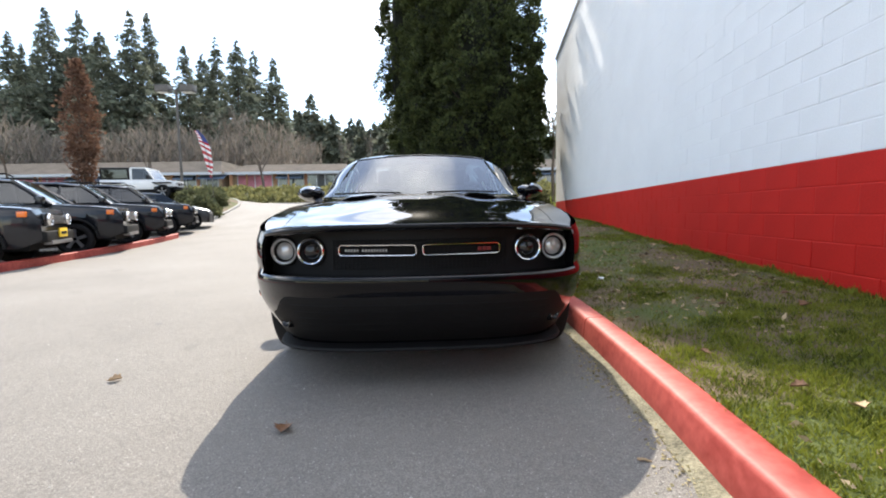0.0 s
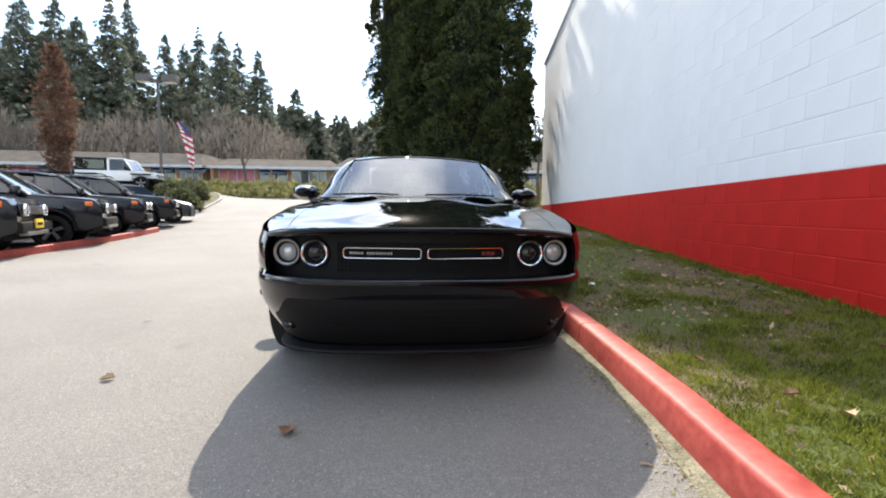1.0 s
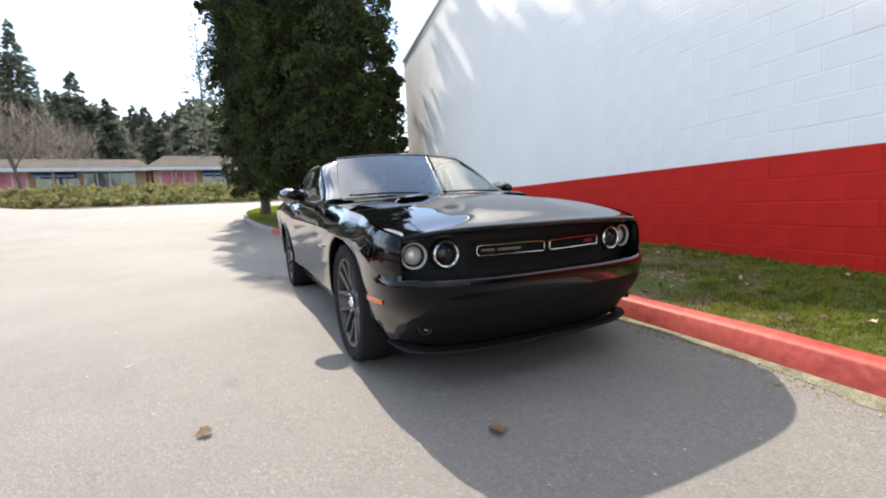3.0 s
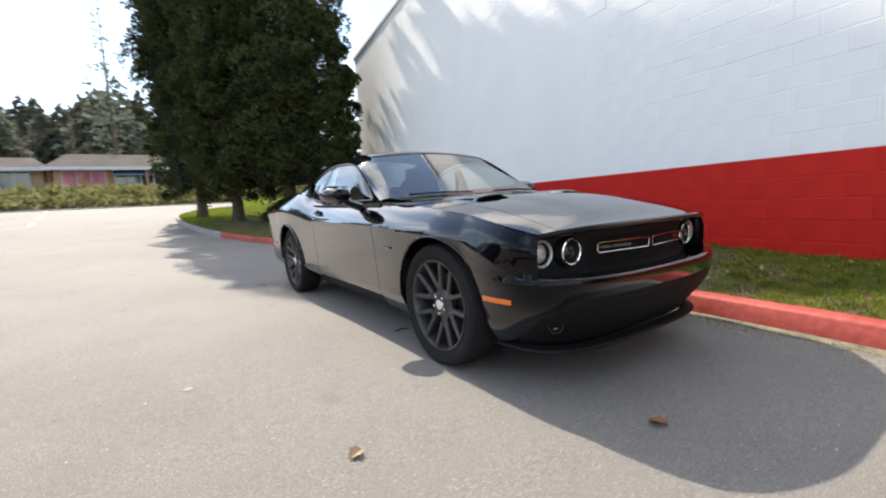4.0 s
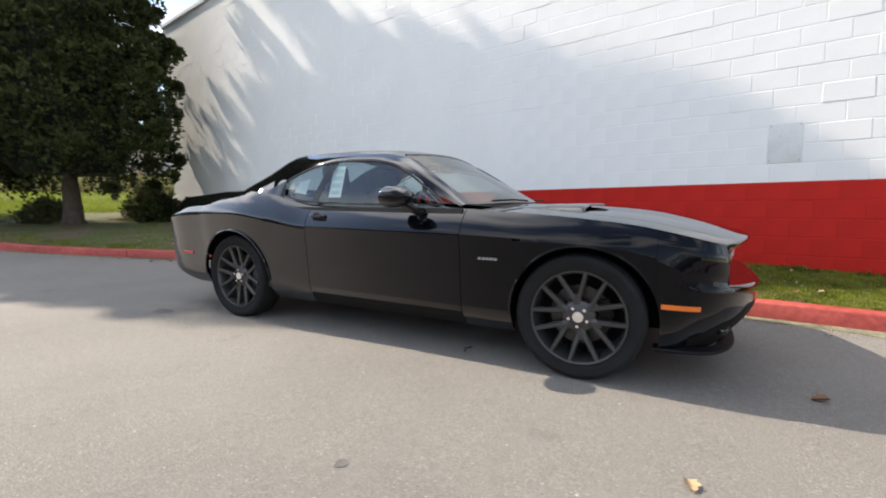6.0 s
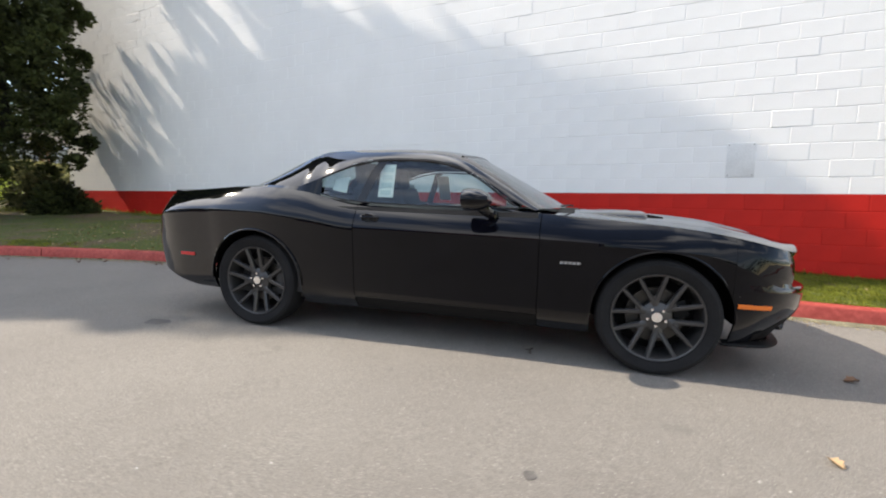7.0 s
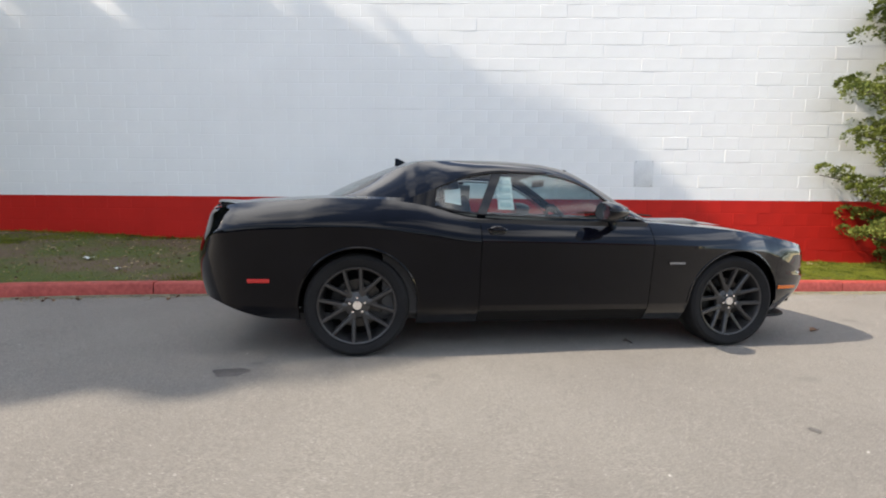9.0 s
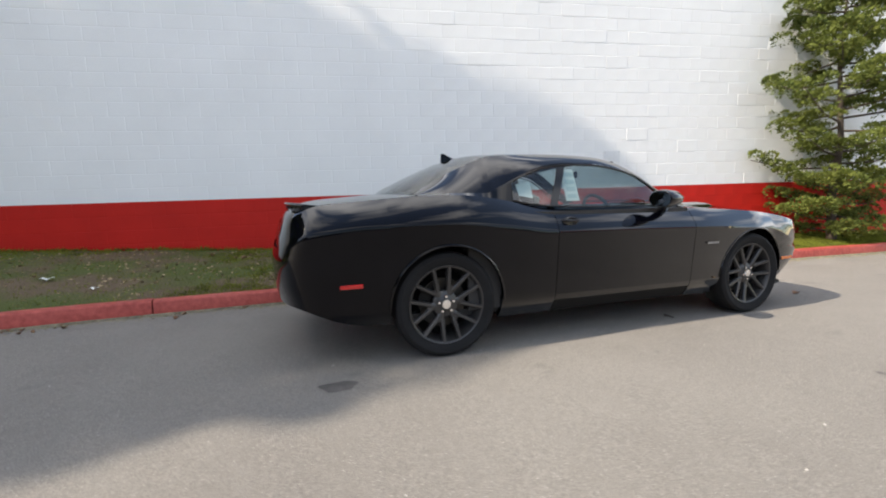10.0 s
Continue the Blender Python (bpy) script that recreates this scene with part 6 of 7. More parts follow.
def shop_row(label, x0, x1, y, roof_h, seed, turn=0):
    """A low shop building with a hipped shingle roof, a deep eave, posts, doors and windows."""
    r = random.Random(seed)
    w = x1 - x0
    z0 = height((x0 + x1) / 2, y)
    b = thing("shop_building", label, "building", pose(x0, y, z0, 0, 0, turn), group="low shops")
    part("wall", Geo().box(0, 0, -0.6, w, 12, 2.55), TAN_WALL, b)
    eave, d = 1.3, 12
    part("roof", Geo().add([(-0.6, -eave, 2.35), (w + 0.6, -eave, 2.35), (w + 0.6, d + 0.8, 2.35), (-0.6, d + 0.8, 2.35), (0.9, 2.2, 2.35 + roof_h), (w - 0.9, 2.2, 2.35 + roof_h), (w - 0.9, d - 2, 2.35 + roof_h), (0.9, d - 2, 2.35 + roof_h), (-0.6, -eave, 2.15), (w + 0.6, -eave, 2.15)],
                            [(0, 1, 5, 4), (1, 2, 6, 5), (2, 3, 7, 6), (3, 0, 4, 7), (4, 5, 6, 7), (8, 9, 1, 0)]), SHINGLE, b, smooth=0)
    part("fascia", Geo().box(-0.62, -eave - 0.05, 2.12, w + 0.62, -eave, 2.42), PALE_FRAME, b)
    x = 0.6
    while x < w - 2.5:
        ww = r.choice((2.4, 3.2, 4.2))
        kind = r.random()
        win = part("window", Geo().box(x, -0.06, 0.45 if kind > 0.25 else 0.0, min(x + ww, w - 0.4), 0.02, 2.1), WINDOW if kind < 0.75 else POSTER, b)
        n = max(2, int(ww / 0.9))
        for k in range(n + 1):
            xx = x + (min(x + ww, w - 0.4) - x) * k / n
            part("mullion", Geo().box(xx - 0.05, -0.1, 0.4 if kind > 0.25 else 0, xx + 0.05, -0.05, 2.15), PALE_FRAME, win)
        part("window_head", Geo().box(x - 0.1, -0.11, 2.1, min(x + ww, w - 0.4) + 0.1, -0.05, 2.24), PALE_FRAME, win)
        if kind < 0.35:
            part("awning", Geo().add([(x, -1.0, 1.75), (x + ww, -1.0, 1.75), (x + ww, -0.02, 2.2), (x, -0.02, 2.2), (x, -1.0, 1.6), (x + ww, -1.0, 1.6)], [(0, 1, 2, 3), (4, 5, 1, 0)]), AWNING, b)
        x += ww + r.choice((0.5, 0.7, 1.6))
        part("pier", Geo().box(x - 0.45, -0.14, -0.6, x - 0.1, 0.0, 2.3), BRICK, b)
    for k in range(int(w / 5)):
        part("post", Geo().box(2 + 5 * k, -1.1, -0.6, 2.18 + 5 * k, -0.92, 2.2), BRICK, b)
    return b


shop_row("long low shop building with a brown shingle roof", -62, -24.5, 50, 1.75, 5)
shop_row("low shop building with shingle roof and white windows", -23.6, -9.2, 51, 1.3, 6)
shop_row("low shop building with brick piers and pale windows", -8.4, 9.5, 49.5, 1.6, 7)
shop_row("low shop building half hidden behind the cedars", 10.5, 34, 50.5, 1.5, 8)

shop_row("low shop building with pale posts across the lot", -44, -6, -34, 1.5, 9, 90)

# ---- bank with ground cover along the cross road ----
rng = np.random.RandomState(44)
bx = rng.uniform(-60, 34, 5200)
by = rng.uniform(32.0, 38.5, 5200)
cz = np.array([height(float(a), float(b)) for a, b in zip(bx, by)])
lift = 0.36 + 0.24 * np.array([noise.noise(Vector((float(a) * 0.35, float(b) * 0.5, 0))) for a, b in zip(bx, by)])
C = np.stack([bx, by, cz + rng.uniform(0.1, 1.0, 5200) * lift * np.clip((by - 31.8) / 0.8, 0, 1)], axis=1)
O = np.tile(np.array([[0, -0.3, 0.9]]), (5200, 1))
b, d, L, W = tufts(C, O, 14, np.full(5200, 0.28), 0.7, 0.3, 9)
cover = new("ground_cover", leaves_mesh("ground_cover", b, d, L, W * 1.3, COVER, 45))
tagged(cover, "olive green ground cover on the bank by the cross road", "hedge", kind="stuff")
rows = [[(x, y, height(x, y) + 0.06 + 0.3 * smoothstep(32, 33.5, y) * smoothstep(39, 37, y)) for x in np.linspace(-62, 36, 50)] for y in (31.9, 32.6, 33.5, 35, 36.5, 38, 39.2)]
solid("bank", Geo().grid(rows, flip=True), LAWN, "grassy bank between the cross road and the shops", "bank", kind="structure")
bank_kerb = thing("bank_kerb", "grey kerb along the bank", "kerb", kind="structure")
for x0 in range(-60, 34, 6):
    part("kerb_stone", kerb_segment([Vector((x, 31.6, 0)) for x in np.linspace(x0 + 5.99, x0, 4)][::-1], None), GREY_KERB, bank_kerb)
STRIPE = material("worn_white_road_paint", (0.5, 0.5, 0.48), 0.7, 0, 3, 0.15)
line = Geo()
lane_x = curve([(13, -5.6), (20, -6.0), (28, -6.4)])
for k in range(3):
    y0 = 20.5 + 3.2 * k
    line.grid([[(lane_x(y) - 0.06, y, height(lane_x(y), y) + 0.005), (lane_x(y) + 0.06, y, height(lane_x(y), y) + 0.005)] for y in np.linspace(y0, y0 + 1.6, 6)])
solid("road_line", line, STRIPE, "worn white dashes on the asphalt", "road marking", kind="structure")


# ---- woods ----
def fir_points(h, rad, r, boughs=270, per=46, bare=0.0):
    """Bases, directions, lengths and widths of drooping sprays for one fir."""
    lean = r.normal(size=2) * 0.008
    start = r.uniform(0.14, 0.3)
    f = start + (1 - start) * np.sort(r.uniform(0, 1, boughs)) ** 0.92
    a = r.uniform(0, 2 * math.pi, boughs)
    prof = np.minimum(1.25 * (1 - f) ** 0.85, 0.72) * (0.5 + 0.5 * np.minimum((f - start) / 0.15, 1))
    R = (rad * prof + 0.12) * r.uniform(0.5, 1.18, boughs) * np.where(r.uniform(0, 1, boughs) < 0.12, 1.25, 1.0)
    f, a, R = (np.repeat(q, per) for q in (f, a, R))
    n = len(f)
    s = r.uniform(0.08, 1.0, n) ** 0.75
    wide = r.normal(size=n) * 0.15 * R * (0.3 + s)
    zz = f * h - R * s * s * 0.42 + R * 0.10 * s + r.normal(size=n) * (0.06 * R + 0.05)
    ca, sa = np.cos(a), np.sin(a)
    B = np.stack([R * s * ca - wide * sa + lean[0] * zz, R * s * sa + wide * ca + lean[1] * zz, zz], axis=1)
    D = np.stack([ca + r.normal(size=n) * 0.7, sa + r.normal(size=n) * 0.7, -0.35 + r.normal(size=n) * 0.35], axis=1)
    LL = (0.18 + 0.16 * R) * r.uniform(0.5, 1.3, n)
    keep = r.uniform(0, 1, n) >= bare
    return B[keep], D[keep], LL[keep], LL[keep] * 0.33


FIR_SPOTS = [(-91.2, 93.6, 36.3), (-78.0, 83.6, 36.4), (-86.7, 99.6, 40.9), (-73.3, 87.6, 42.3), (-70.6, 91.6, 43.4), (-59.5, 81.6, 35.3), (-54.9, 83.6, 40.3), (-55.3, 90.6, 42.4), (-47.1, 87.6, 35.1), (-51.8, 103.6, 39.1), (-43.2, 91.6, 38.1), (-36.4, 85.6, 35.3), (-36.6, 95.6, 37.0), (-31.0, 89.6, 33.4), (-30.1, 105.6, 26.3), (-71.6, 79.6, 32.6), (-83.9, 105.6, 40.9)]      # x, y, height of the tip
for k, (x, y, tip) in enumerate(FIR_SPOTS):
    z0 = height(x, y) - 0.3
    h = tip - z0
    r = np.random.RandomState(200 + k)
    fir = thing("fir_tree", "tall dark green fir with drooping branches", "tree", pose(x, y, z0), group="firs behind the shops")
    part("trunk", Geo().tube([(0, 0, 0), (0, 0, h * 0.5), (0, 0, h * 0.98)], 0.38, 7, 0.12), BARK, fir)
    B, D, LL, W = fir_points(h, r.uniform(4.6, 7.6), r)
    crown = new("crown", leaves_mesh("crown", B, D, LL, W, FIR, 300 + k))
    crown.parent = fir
x, y = -4.2, 78
z0 = height(x, y)
fir = thing("fir_tree", "tall fir standing alone above the shops", "tree", pose(x, y, z0), group="firs behind the shops")
part("trunk", Geo().tube([(0, 0, 0), (0, 0, 14), (0, 0, 29)], 0.35, 7, 0.12), BARK, fir)
B, D, LL, W = fir_points(29.5, 4.6, np.random.RandomState(290), 90, 16, 0.35)
crown = new("crown", leaves_mesh("crown", B, D, LL, W, FIR, 390))
crown.parent = fir

# the far wood that closes the horizon
r = np.random.RandomState(77)
parts_b, parts_d, parts_l, parts_w = [], [], [], []
for k in range(430):
    x = -190 + 330 * k / 300 + r.uniform(-3, 3) if k < 300 else r.uniform(-72, 26)
    y = r.uniform(112, 165)
    h = r.uniform(13, 20) * 1.15 if x < -60 else r.uniform(24, 33) - height(x, y)
    B, D, LL, W = fir_points(h, r.uniform(4.2, 6.4), r, (120 if -40 < x < 30 else 75) if -80 < x < 40 else 24, 20)
    parts_b.append(B + np.array([x, y, height(x, y)]))
    parts_d.append(D)
    parts_l.append(LL * 2.2)
    parts_w.append(W * 2.4)
wood = new("far_wood", leaves_mesh("far_wood", np.concatenate(parts_b), np.concatenate(parts_d), np.concatenate(parts_l), np.concatenate(parts_w), FIR, 78))
tagged(wood, "far mixed evergreen wood on the rising ground", "woodland", kind="stuff")
# bare thicket under the firs
THICKET = leaf_material("bare_thicket_twigs", (0.10, 0.085, 0.07), (0.24, 0.205, 0.17))
n = 17000
tx = r.uniform(-95, -19, n)
ty = r.uniform(62, 82, n)
top = np.array([10.0 + 5.0 * noise.noise(Vector((float(a) * 0.09, float(b) * 0.05, 2.2))) + 2.5 * noise.noise(Vector((float(a) * 0.31, float(b) * 0.2, 5.2))) for a, b in zip(tx, ty)])
tz = np.array([height(float(a), float(b)) for a, b in zip(tx, ty)]) + r.uniform(0.05, 1, n) ** 0.7 * top
dirs = np.stack([r.normal(size=n) * 0.45, r.normal(size=n) * 0.45, np.ones(n)], axis=1)
tl = r.uniform(0.8, 2.2, n)
thicket = new("bare_thicket", leaves_mesh("bare_thicket", np.stack([tx, ty, tz], axis=1), dirs, tl, tl * 0.045, THICKET, 80))
tagged(thicket, "grey-brown bare winter thicket behind the shops", "woodland", kind="stuff")
# woods that close the place to the sides and behind
parts_b, parts_d, parts_l, parts_w = [], [], [], []
for k in range(150):
    a = radians(95 + 300 * k / 150)
    q = r.uniform(95, 130)
    x, y = q * math.cos(a), q * math.sin(a) + 10
    if y > 90 or (x > 2 and y < 40 and abs(x) < 40):
        continue
    B, D, LL, W = fir_points(r.uniform(14, 22), r.uniform(4, 6), r, 30, 12)
    parts_b.append(B + np.array([x, y, height(x, y)]))
    parts_d.append(D)
    parts_l.append(LL * 1.6)
    parts_w.append(W * 1.9)
wood = new("side_wood", leaves_mesh("side_wood", np.concatenate(parts_b), np.concatenate(parts_d), np.concatenate(parts_l), np.concatenate(parts_w), FIR, 79))
tagged(wood, "evergreen wood round the parking lot", "woodland", kind="stuff")


def bare_tree(x, y, h, seed, spread=0.5, leaves=None, label="bare grey-brown deciduous tree"):
    r = random.Random(seed)
    tree = thing("bare_tree", label, "tree", pose(x, y, height(x, y) - 0.1), group="bare trees")
    trunk, twigs = Geo(), Geo()
    tips = []

    def grow(p, d, length, rad, depth):
        n = 3
        pts = [p]
        for _ in range(n):
            d = (d + Vector((r.gauss(0, 0.12), r.gauss(0, 0.12), 0.06))).normalized()
            pts.append(pts[-1] + d * (length / n))
        (trunk if depth < 2 else twigs).tube([tuple(q) for q in pts], rad, 5 if depth < 2 else 3, 0.6)
        if depth >= 4:
            tips.append(pts[-1])
            return
        for k in range(3 if depth < 3 else 4):
            a = r.uniform(0, 6.28)
            s = spread * r.uniform(0.6, 1.3)
            nd = (d + Vector((math.cos(a) * s, math.sin(a) * s, r.uniform(0, 0.35)))).normalized()
            grow(pts[r.choice((2, 3, 3))], nd, length * r.uniform(0.6, 0.8), rad * 0.5, depth + 1)

    grow(Vector((0, 0, 0)), Vector((0, 0, 1)), h * 0.34, h * 0.014, 0)
    part("trunk", trunk, BARK, tree)
    part("twig_crown", twigs, TWIG, tree)


BARE_SPOTS = [(-41.9, 41.6, 13.1), (-41.0, 57.6, 14.6), (-26.3, 39.6, 12.0), (-35.6, 61.6, 15.9), (-28.6, 55.6, 14.9), (-27.3, 59.6, 16.7), (-14.3, 35.6, 11.8), (-15.5, 57.6, 12.5), (-12.2, 61.6, 13.0), (-8.1, 59.6, 13.2), (-60.1, 59.6, 15.8), (8.1, 22.6, 10.5), (-53.3, 57.6, 15.8), (-49.1, 65.6, 15.4)]
for k, (x, y, tip) in enumerate(BARE_SPOTS):
    bare_tree(x, y, (tip - height(x, y)) * 1.02, 400 + k, 0.42)

# russet columnar tree
rx, ry = -19.4, 21.6
russet = thing("russet_tree", "narrow tree with dry russet leaves", "tree", pose(rx, ry, height(rx, ry)))
part("trunk", Geo().tube([(0, 0, 0), (0, 0, 3), (0, 0, 7.6)], 0.11, 8, 0.15), BARK, russet)
r = np.random.RandomState(91)
prof = curve([(0, 0.3), (0.2, 0.62), (0.5, 0.85), (0.75, 0.6), (1, 0.05)])
C, O = [], []
for k in range(420):
    f, a = r.uniform(0, 1), r.uniform(0, 6.28)
    q = 1.0 * prof(f) * math.sqrt(r.uniform(0.05, 1))
    C.append((q * math.cos(a), q * math.sin(a), 1.3 + f * 6.7))
    O.append((math.cos(a) * 0.5, math.sin(a) * 0.5, 0.8))
b, d, L, W = tufts(np.array(C), np.array(O), 11, np.full(420, 0.22), 0.8, 0.16, 92)
crown = new("crown", leaves_mesh("crown", b, d, L, W * 1.3, RUSSET, 93))
crown.parent = russet

# ---- grass, litter and marks ----
r = np.random.RandomState(5)
pts, dirs, lens = [], [], []


def bare_patch(x, y):
    """How bare the soil is: 0 grass, 1 soil."""
    n = noise.noise(Vector((x * 0.9, y * 0.55, 11.3))) + 0.5 * noise.noise(Vector((x * 2.4, y * 2.0, 4.0)))
    s = (x - kerb_x(y) - 0.15) / max(wall_x(min(y, 12)) - kerb_x(y) - 0.15, 0.3)
    mid = math.exp(-((s - 0.45) / 0.33) ** 2)
    worn = 0.55 * mid * (smoothstep(-3.2, -1.2, y) + 0.9 * smoothstep(1, 4, y))
    return smoothstep(-0.05, 0.45, n + worn - 0.22 + 0.2 * smoothstep(0.5, 3.0, y) - 0.2 * smoothstep(-1.0, -3.0, y))


while len(pts) < 250000:
    y = float(r.uniform(-9, 9)) if r.uniform() < 0.86 else float(r.uniform(9, 23))
    x0, x1 = lawn_left(y), lawn_right(y)
    x = float(x0 + (min(x1, x0 + 6) - x0) * r.uniform(0, 1))
    if r.uniform() < 0.93 * bare_patch(x, y) and x1 - x > 0.12:
        continue
    clump = noise.noise(Vector((x * 5.5, y * 5.5, 20.0))) + 0.6 * noise.noise(Vector((x * 13, y * 13, 31.0)))
    near_wall = x1 - x < 0.14 and y < 12
    if clump < -0.2 and not near_wall and y < 9 and r.uniform() < 0.55:
        continue
    pts.append((x, y, lawn_z(x, y) - 0.004))
    dirs.append((r.normal() * 0.55, r.normal() * 0.55, 1.0))
    lens.append(r.uniform(0.014, 0.036) * (1 + 0.9 * max(clump, 0)) * (1.8 if near_wall and r.uniform() < 0.5 else 1) * (1.6 if y > 9 else 1))
lens = np.array(lens)
grass = new("grass", leaves_mesh("grass", np.array(pts), np.array(dirs), lens, lens * 0.055 + 0.0008, GRASS, 6))
tagged(grass, "short patchy green grass of the lawn strip", "grass", kind="stuff")

LITTER = leaf_material("dry_lawn_litter", (0.07, 0.045, 0.025), (0.40, 0.30, 0.18), 0.7, 0.05)
r3 = np.random.RandomState(25)
pts = []
for k in range(3600):
    y = float(r3.uniform(-6, 8))
    x = float(r3.uniform(lawn_left(y) + 0.05, lawn_right(y) - 0.15))
    if noise.noise(Vector((x * 1.5, y * 1.5, 41.0))) + 0.5 * bare_patch(x, y) < 0.12:
        continue
    pts.append((x, y, lawn_z(x, y) + 0.008))
lens = r3.uniform(0.012, 0.06, len(pts)) ** 1.0
litter = new("lawn_litter", leaves_mesh("lawn_litter", np.array(pts), np.stack([r3.normal(size=len(pts)), r3.normal(size=len(pts)), r3.uniform(-0.05, 0.25, len(pts))], axis=1), lens, lens * r3.uniform(0.08, 0.4, len(pts)), LITTER, 26))
tagged(litter, "dry twigs, husks and leaf scraps on the lawn", "litter", kind="stuff")

# brighter copy of the lawn's grass: sunshine behind the cedars is painted in
SUNNY = leaf_material("sunlit_tone_grass", (0.13, 0.18, 0.018), (0.27, 0.33, 0.04), 0.5)
r2 = np.random.RandomState(15)
pts, dirs = [], []
for k in range(70000):
    y = float(r2.uniform(15.5, 27.5))
    x = float(lawn_left(y) + 0.05 + r2.uniform(0, 1) ** 1.3 * 9)
    if x > lawn_right(y):
        continue
    pts.append((x, y, lawn_z(x, y) - 0.004))
    dirs.append((r2.normal() * 0.6, r2.normal() * 0.6, 1.0))
lens = r2.uniform(0.04, 0.09, len(pts))
sunny = new("sunny_grass", leaves_mesh("sunny_grass", np.array(pts), np.array(dirs), lens, lens * 0.12, SUNNY, 16))
tagged(sunny, "fresh yellow-green grass behind the cedars, its colour brightened as if sunlit", "grass", kind="stuff")

MOSS = leaf_material("mossy_yellow_debris", (0.20, 0.17, 0.09), (0.42, 0.36, 0.20), 0.6)
pts = []
for k in range(12000):
    y = float(r.uniform(-8, 9))
    x = kerb_x(y) - abs(float(r.normal())) * 0.055 * (1.0 + 0.6 * noise.noise(Vector((0, y * 2, 0)))) - 0.003
    pts.append((x, y, height(x, y) + 0.001))
pts = np.array(pts)
lens = r.uniform(0.005, 0.018, len(pts))
debris = new("gutter_debris", leaves_mesh("gutter_debris", pts, np.stack([r.normal(size=len(pts)), r.normal(size=len(pts)), r.uniform(0.0, 0.2, len(pts))], axis=1), lens, lens * 0.4, MOSS, 8))
tagged(debris, "mossy yellow-brown debris in the gutter", "debris", kind="stuff")
SEAM = material("mossy_sandy_seam", (0.10, 0.095, 0.062), 0.95, 0, 14, 0.35, 0.004, second=(0.20, 0.185, 0.125), fine=120)
rows = []
for y in np.arange(-9, 9.2, 0.06):
    w = 0.062 + 0.045 * noise.noise(Vector((1.0, float(y) * 1.3, 0))) + 0.03 * noise.noise(Vector((4.0, float(y) * 5, 0)))
    x = kerb_x(float(y))
    rows.append([(x - w, y, height(x - w, y) + 0.0015), (x - w * 0.6, y, height(x - w * 0.6, y) + 0.006), (x + 0.005, y, height(x, y) + 0.012)])
solid("gutter_seam", Geo().grid(rows, flip=True), SEAM, "sandy mossy seam between asphalt and kerb", "gutter", kind="structure", smooth=60)

PEBBLE = material("pale_grit", (0.5, 0.48, 0.44), 0.8)
g = Geo()
for k in range(420):
    x, y = float(r.uniform(-6, 0.6)), float(r.uniform(-4.5, 7))
    s = float(r.uniform(0.002, 0.0065))
    z = height(x, y)
    g.add([(x - s, y, z), (x, y - s, z), (x + s * 1.2, y, z), (x, y + s * 0.8, z), (x + s * 0.2, y, z + s * 0.9)], [(0, 1, 4), (1, 2, 4), (2, 3, 4), (3, 0, 4)])
tagged(part("grit", g, PEBBLE, None, smooth=0), "pale grit scattered on the asphalt", "grit", kind="stuff")

OIL = material("dark_oil_stain", (0.105, 0.098, 0.092), 0.6, 0, 9, 0.4)
for x, y, rx_, ry_, mat in ((-1.11, 2.25, 0.085, 0.13, OIL), (-1.2, 4.4, 0.08, 0.05, OIL), (-2.17, -0.83, 0.035, 0.028, OIL)):
    g = Geo()
    n = 26
    ring = [(x + rx_ * k * math.cos(a), y + ry_ * k * math.sin(a)) for a in np.linspace(0, 6.283, n, endpoint=False) for k in [0.85 + 0.3 * noise.noise(Vector((math.cos(a) * 1.5, math.sin(a) * 1.5, x)))]]
    g.add([(px, py, height(px, py) + 0.003) for px, py in ring], [tuple(range(n))])
    solid("oil_stain", g, mat, "dark stain soaked into the asphalt", "stain", kind="structure", smooth=0)

LEAF_BROWN = material("curled_brown_leaf", (0.20, 0.10, 0.05), 0.7, 0, 12, 0.35)
LEAF_PALE = material("pale_dry_leaf", (0.38, 0.26, 0.145), 0.7, 0, 12, 0.25)


def dry_leaf(x, y, size, mat, label, z=None, seed=0):
    q = random.Random(seed)
    g = Geo()
    rows = []
    for i in range(9):
        s = i / 8
        w = size * 0.42 * math.sin(math.pi * s) ** 0.7 * (1 + 0.35 * math.sin(s * 19))
        curl = size * 0.16 * (1 - math.cos(3 * s)) * 0.6
        rows.append([((s - 0.5) * size, -w, 0.006 + curl + w * 0.5), ((s - 0.5) * size, -w * 0.5, 0.004 + curl + w * 0.1), ((s - 0.5) * size, 0, 0.002 + curl), ((s - 0.5) * size, w * 0.5, 0.004 + curl + w * 0.15), ((s - 0.5) * size, w, 0.006 + curl + w * 0.6)])
    g.grid(rows)
    g.tube([(-size * 0.5, 0, 0.004), (-size * 0.75, size * 0.05, 0.012)], 0.0012, 4)
    zz = z if z is not None else height(x, y)
    solid("dry_leaf", g, mat, label, "leaf", at=pose(x, y, zz, q.uniform(-8, 8), q.uniform(-8, 8), q.uniform(0, 360)), group="dry leaves", smooth=60)


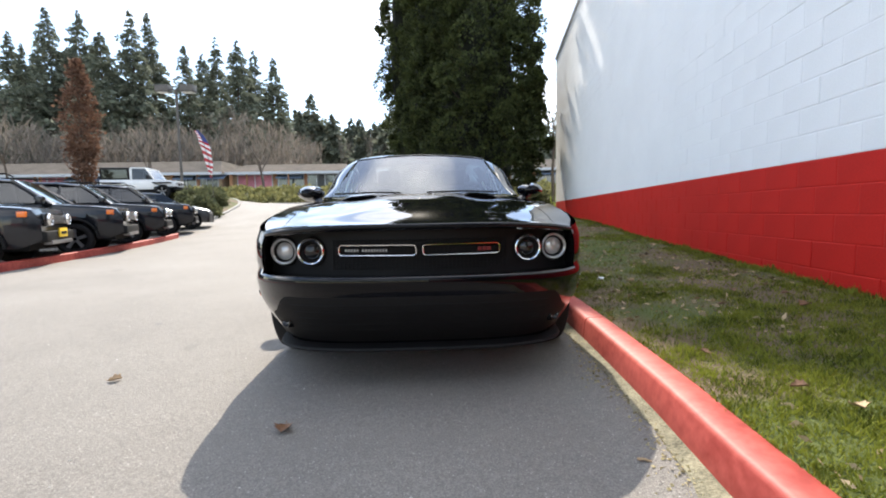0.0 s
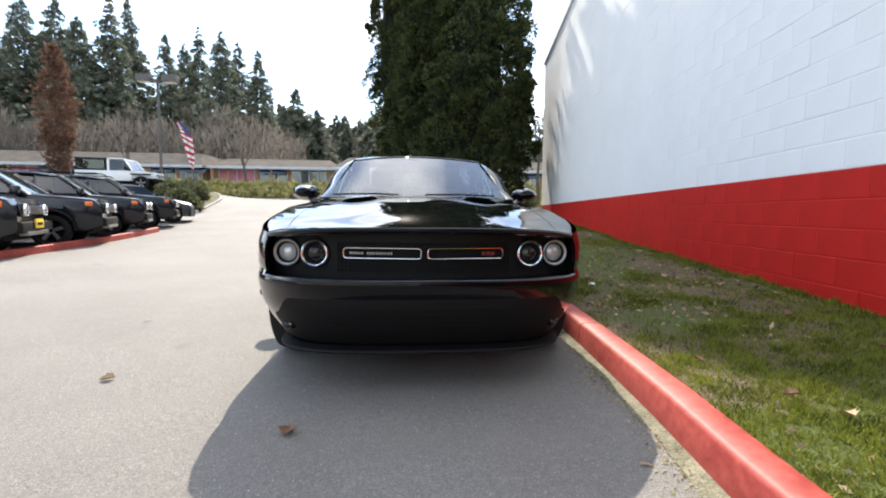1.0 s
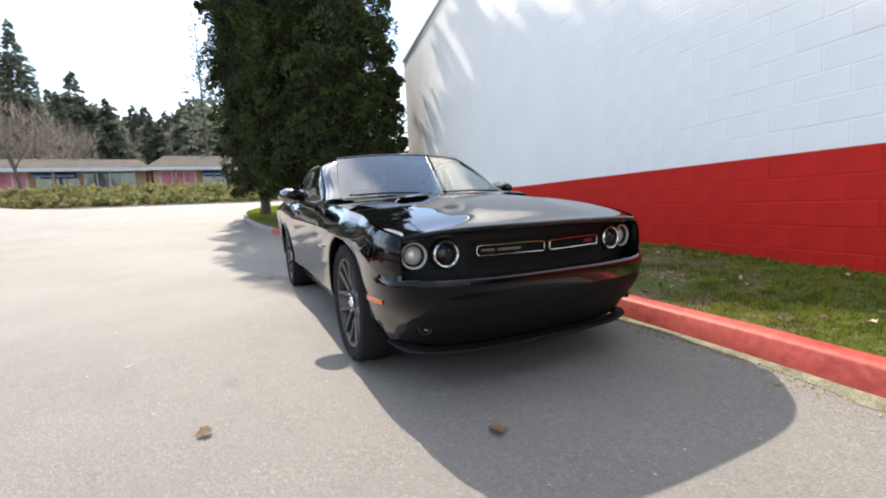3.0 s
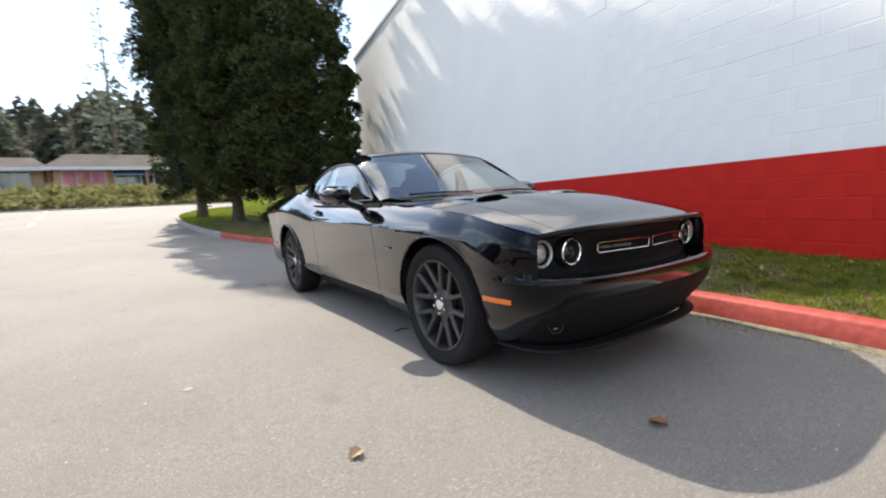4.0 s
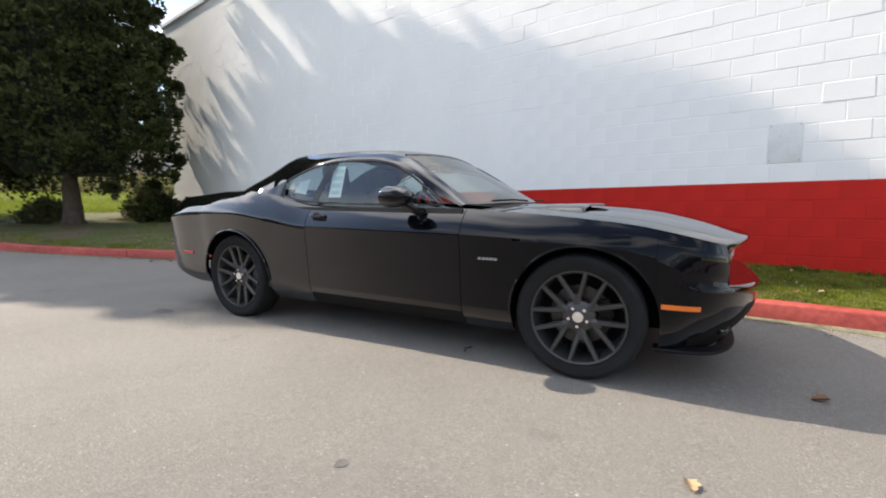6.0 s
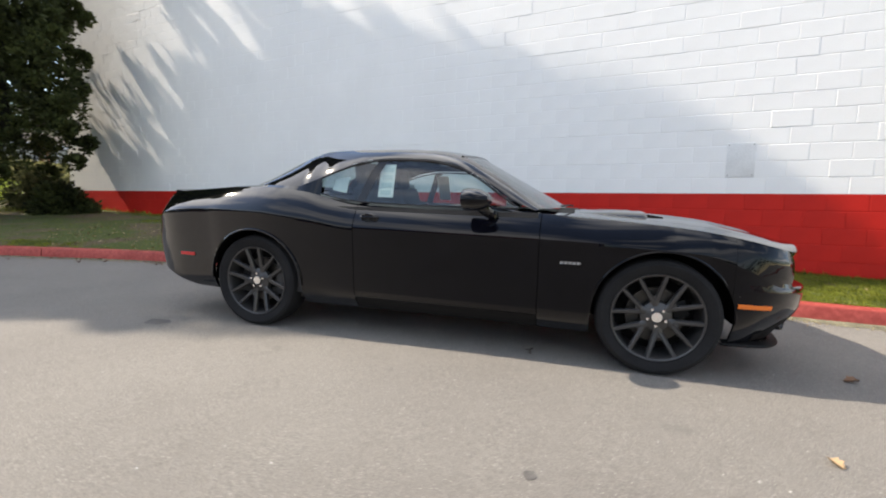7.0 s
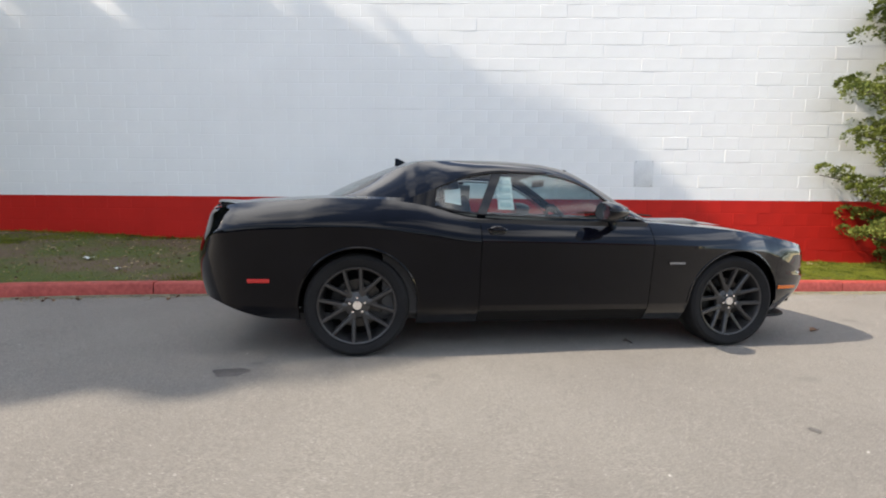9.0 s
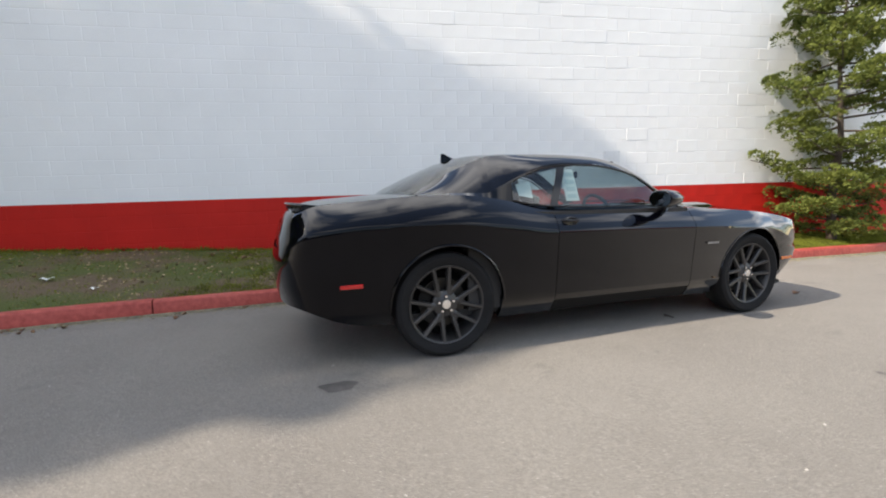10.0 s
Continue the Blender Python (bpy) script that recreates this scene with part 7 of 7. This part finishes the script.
dry_leaf(-0.585, -2.655, 0.08, LEAF_BROWN, "curled brown leaf on the asphalt", seed=1)
dry_leaf(-1.69, -2.04, 0.065, LEAF_PALE, "pale orange dry leaf on the asphalt", seed=2)
for k in range(34):
    y = float(r.uniform(-3.2, 5.5))
    x = float(r.uniform(kerb_x(y) + 0.3, wall_x(y) - 0.2))
    dry_leaf(x, y, float(r.uniform(0.035, 0.075)), LEAF_PALE if r.uniform() < 0.6 else LEAF_BROWN, "dry leaf lying on the lawn", lawn_z(x, y) + 0.02, 10 + k)
for k in range(34):
    y = float(r.uniform(2.9, 7.5))
    x = kerb_x(y) - 0.02 - abs(float(r.normal())) * 0.09
    dry_leaf(x, y, float(r.uniform(0.025, 0.055)), LEAF_BROWN, "brown leaf in the gutter", None, 60 + k)
for x, y, s in ((2.2, 4.97, 0.13), (1.75, 4.4, 0.08), (1.6, -0.6, 0.07), (1.5, -0.25, 0.09)):
    g = Geo().grid([[(s * (i / 4 - 0.5), s * 0.6 * (j / 3 - 0.5), 0.012 * math.sin(i * 1.7 + j) + 0.012) for i in range(5)] for j in range(4)])
    solid("paper_scrap", g, PAPER, "crumpled white paper scrap on the lawn", "litter", at=pose(x, y, lawn_z(x, y) + 0.02, 0, 0, 30 * x))
g = Geo().tube([(-0.05, 0, 0.006), (0, 0.01, 0.012), (0.06, -0.005, 0.006)], 0.006, 5).tube([(0, 0.01, 0.01), (0.02, 0.04, 0.008)], 0.004, 4)
solid("twig", g, BARK, "small dark twig on the asphalt", "twig", at=pose(-0.73, -0.71, height(-0.73, -0.71)))

g = Geo().tube([(-0.022, 0, 0.006), (0, 0.003, 0.008), (0.024, -0.002, 0.006)], 0.005, 5)
solid("stick", g, LEAF_PALE, "short pale stick on the asphalt", "twig", at=pose(0.768, -3.018, height(0.768, -3.018), 0, 0, -25))


# ---- the wall's blocks ----
rng = random.Random(21)
near = {c: mesh_of("block", block_geo(BLOCK, COURSE), WHITE_BLOCK if c else RED_BLOCK, 0) for c in (0, 1)}
rest = {0: Geo(), 1: Geo()}
courses = [(k, RED_TOP - COURSE * (k + 0.5)) for k in range(0, 8)] + [(-k - 1, RED_TOP + COURSE * (k + 0.5)) for k in range(0, 27)]
for k, z in courses:
    white = 1 if k < 0 else 0
    u = WALL_U0 + (BLOCK / 2 if k % 2 else BLOCK)
    while u < WALL_U1 - 0.2:
        proud = rng.choice((0, 0, 0.0004, 0.0008, 0.0015, 0.003)) + rng.uniform(0, 0.0006)
        lean = rng.uniform(-0.15, 0.15)
        yaw = rng.uniform(-0.22, 0.22)
        m = pose(-proud, u, z, 0, lean, yaw)
        if -3.3 < u < 3.1 and -15 <= k <= 4:
            ob = new("block", near[white])
            ob.parent, ob.matrix_basis = wall, m
        else:
            g = block_geo(BLOCK, COURSE)
            rest[white].add([m @ Vector(p) for p in g.v], g.f)
        u += BLOCK
for c in (0, 1):
    tagged(part("blocks", rest[c], WHITE_BLOCK if c else RED_BLOCK, wall, smooth=0), kind="stuff")
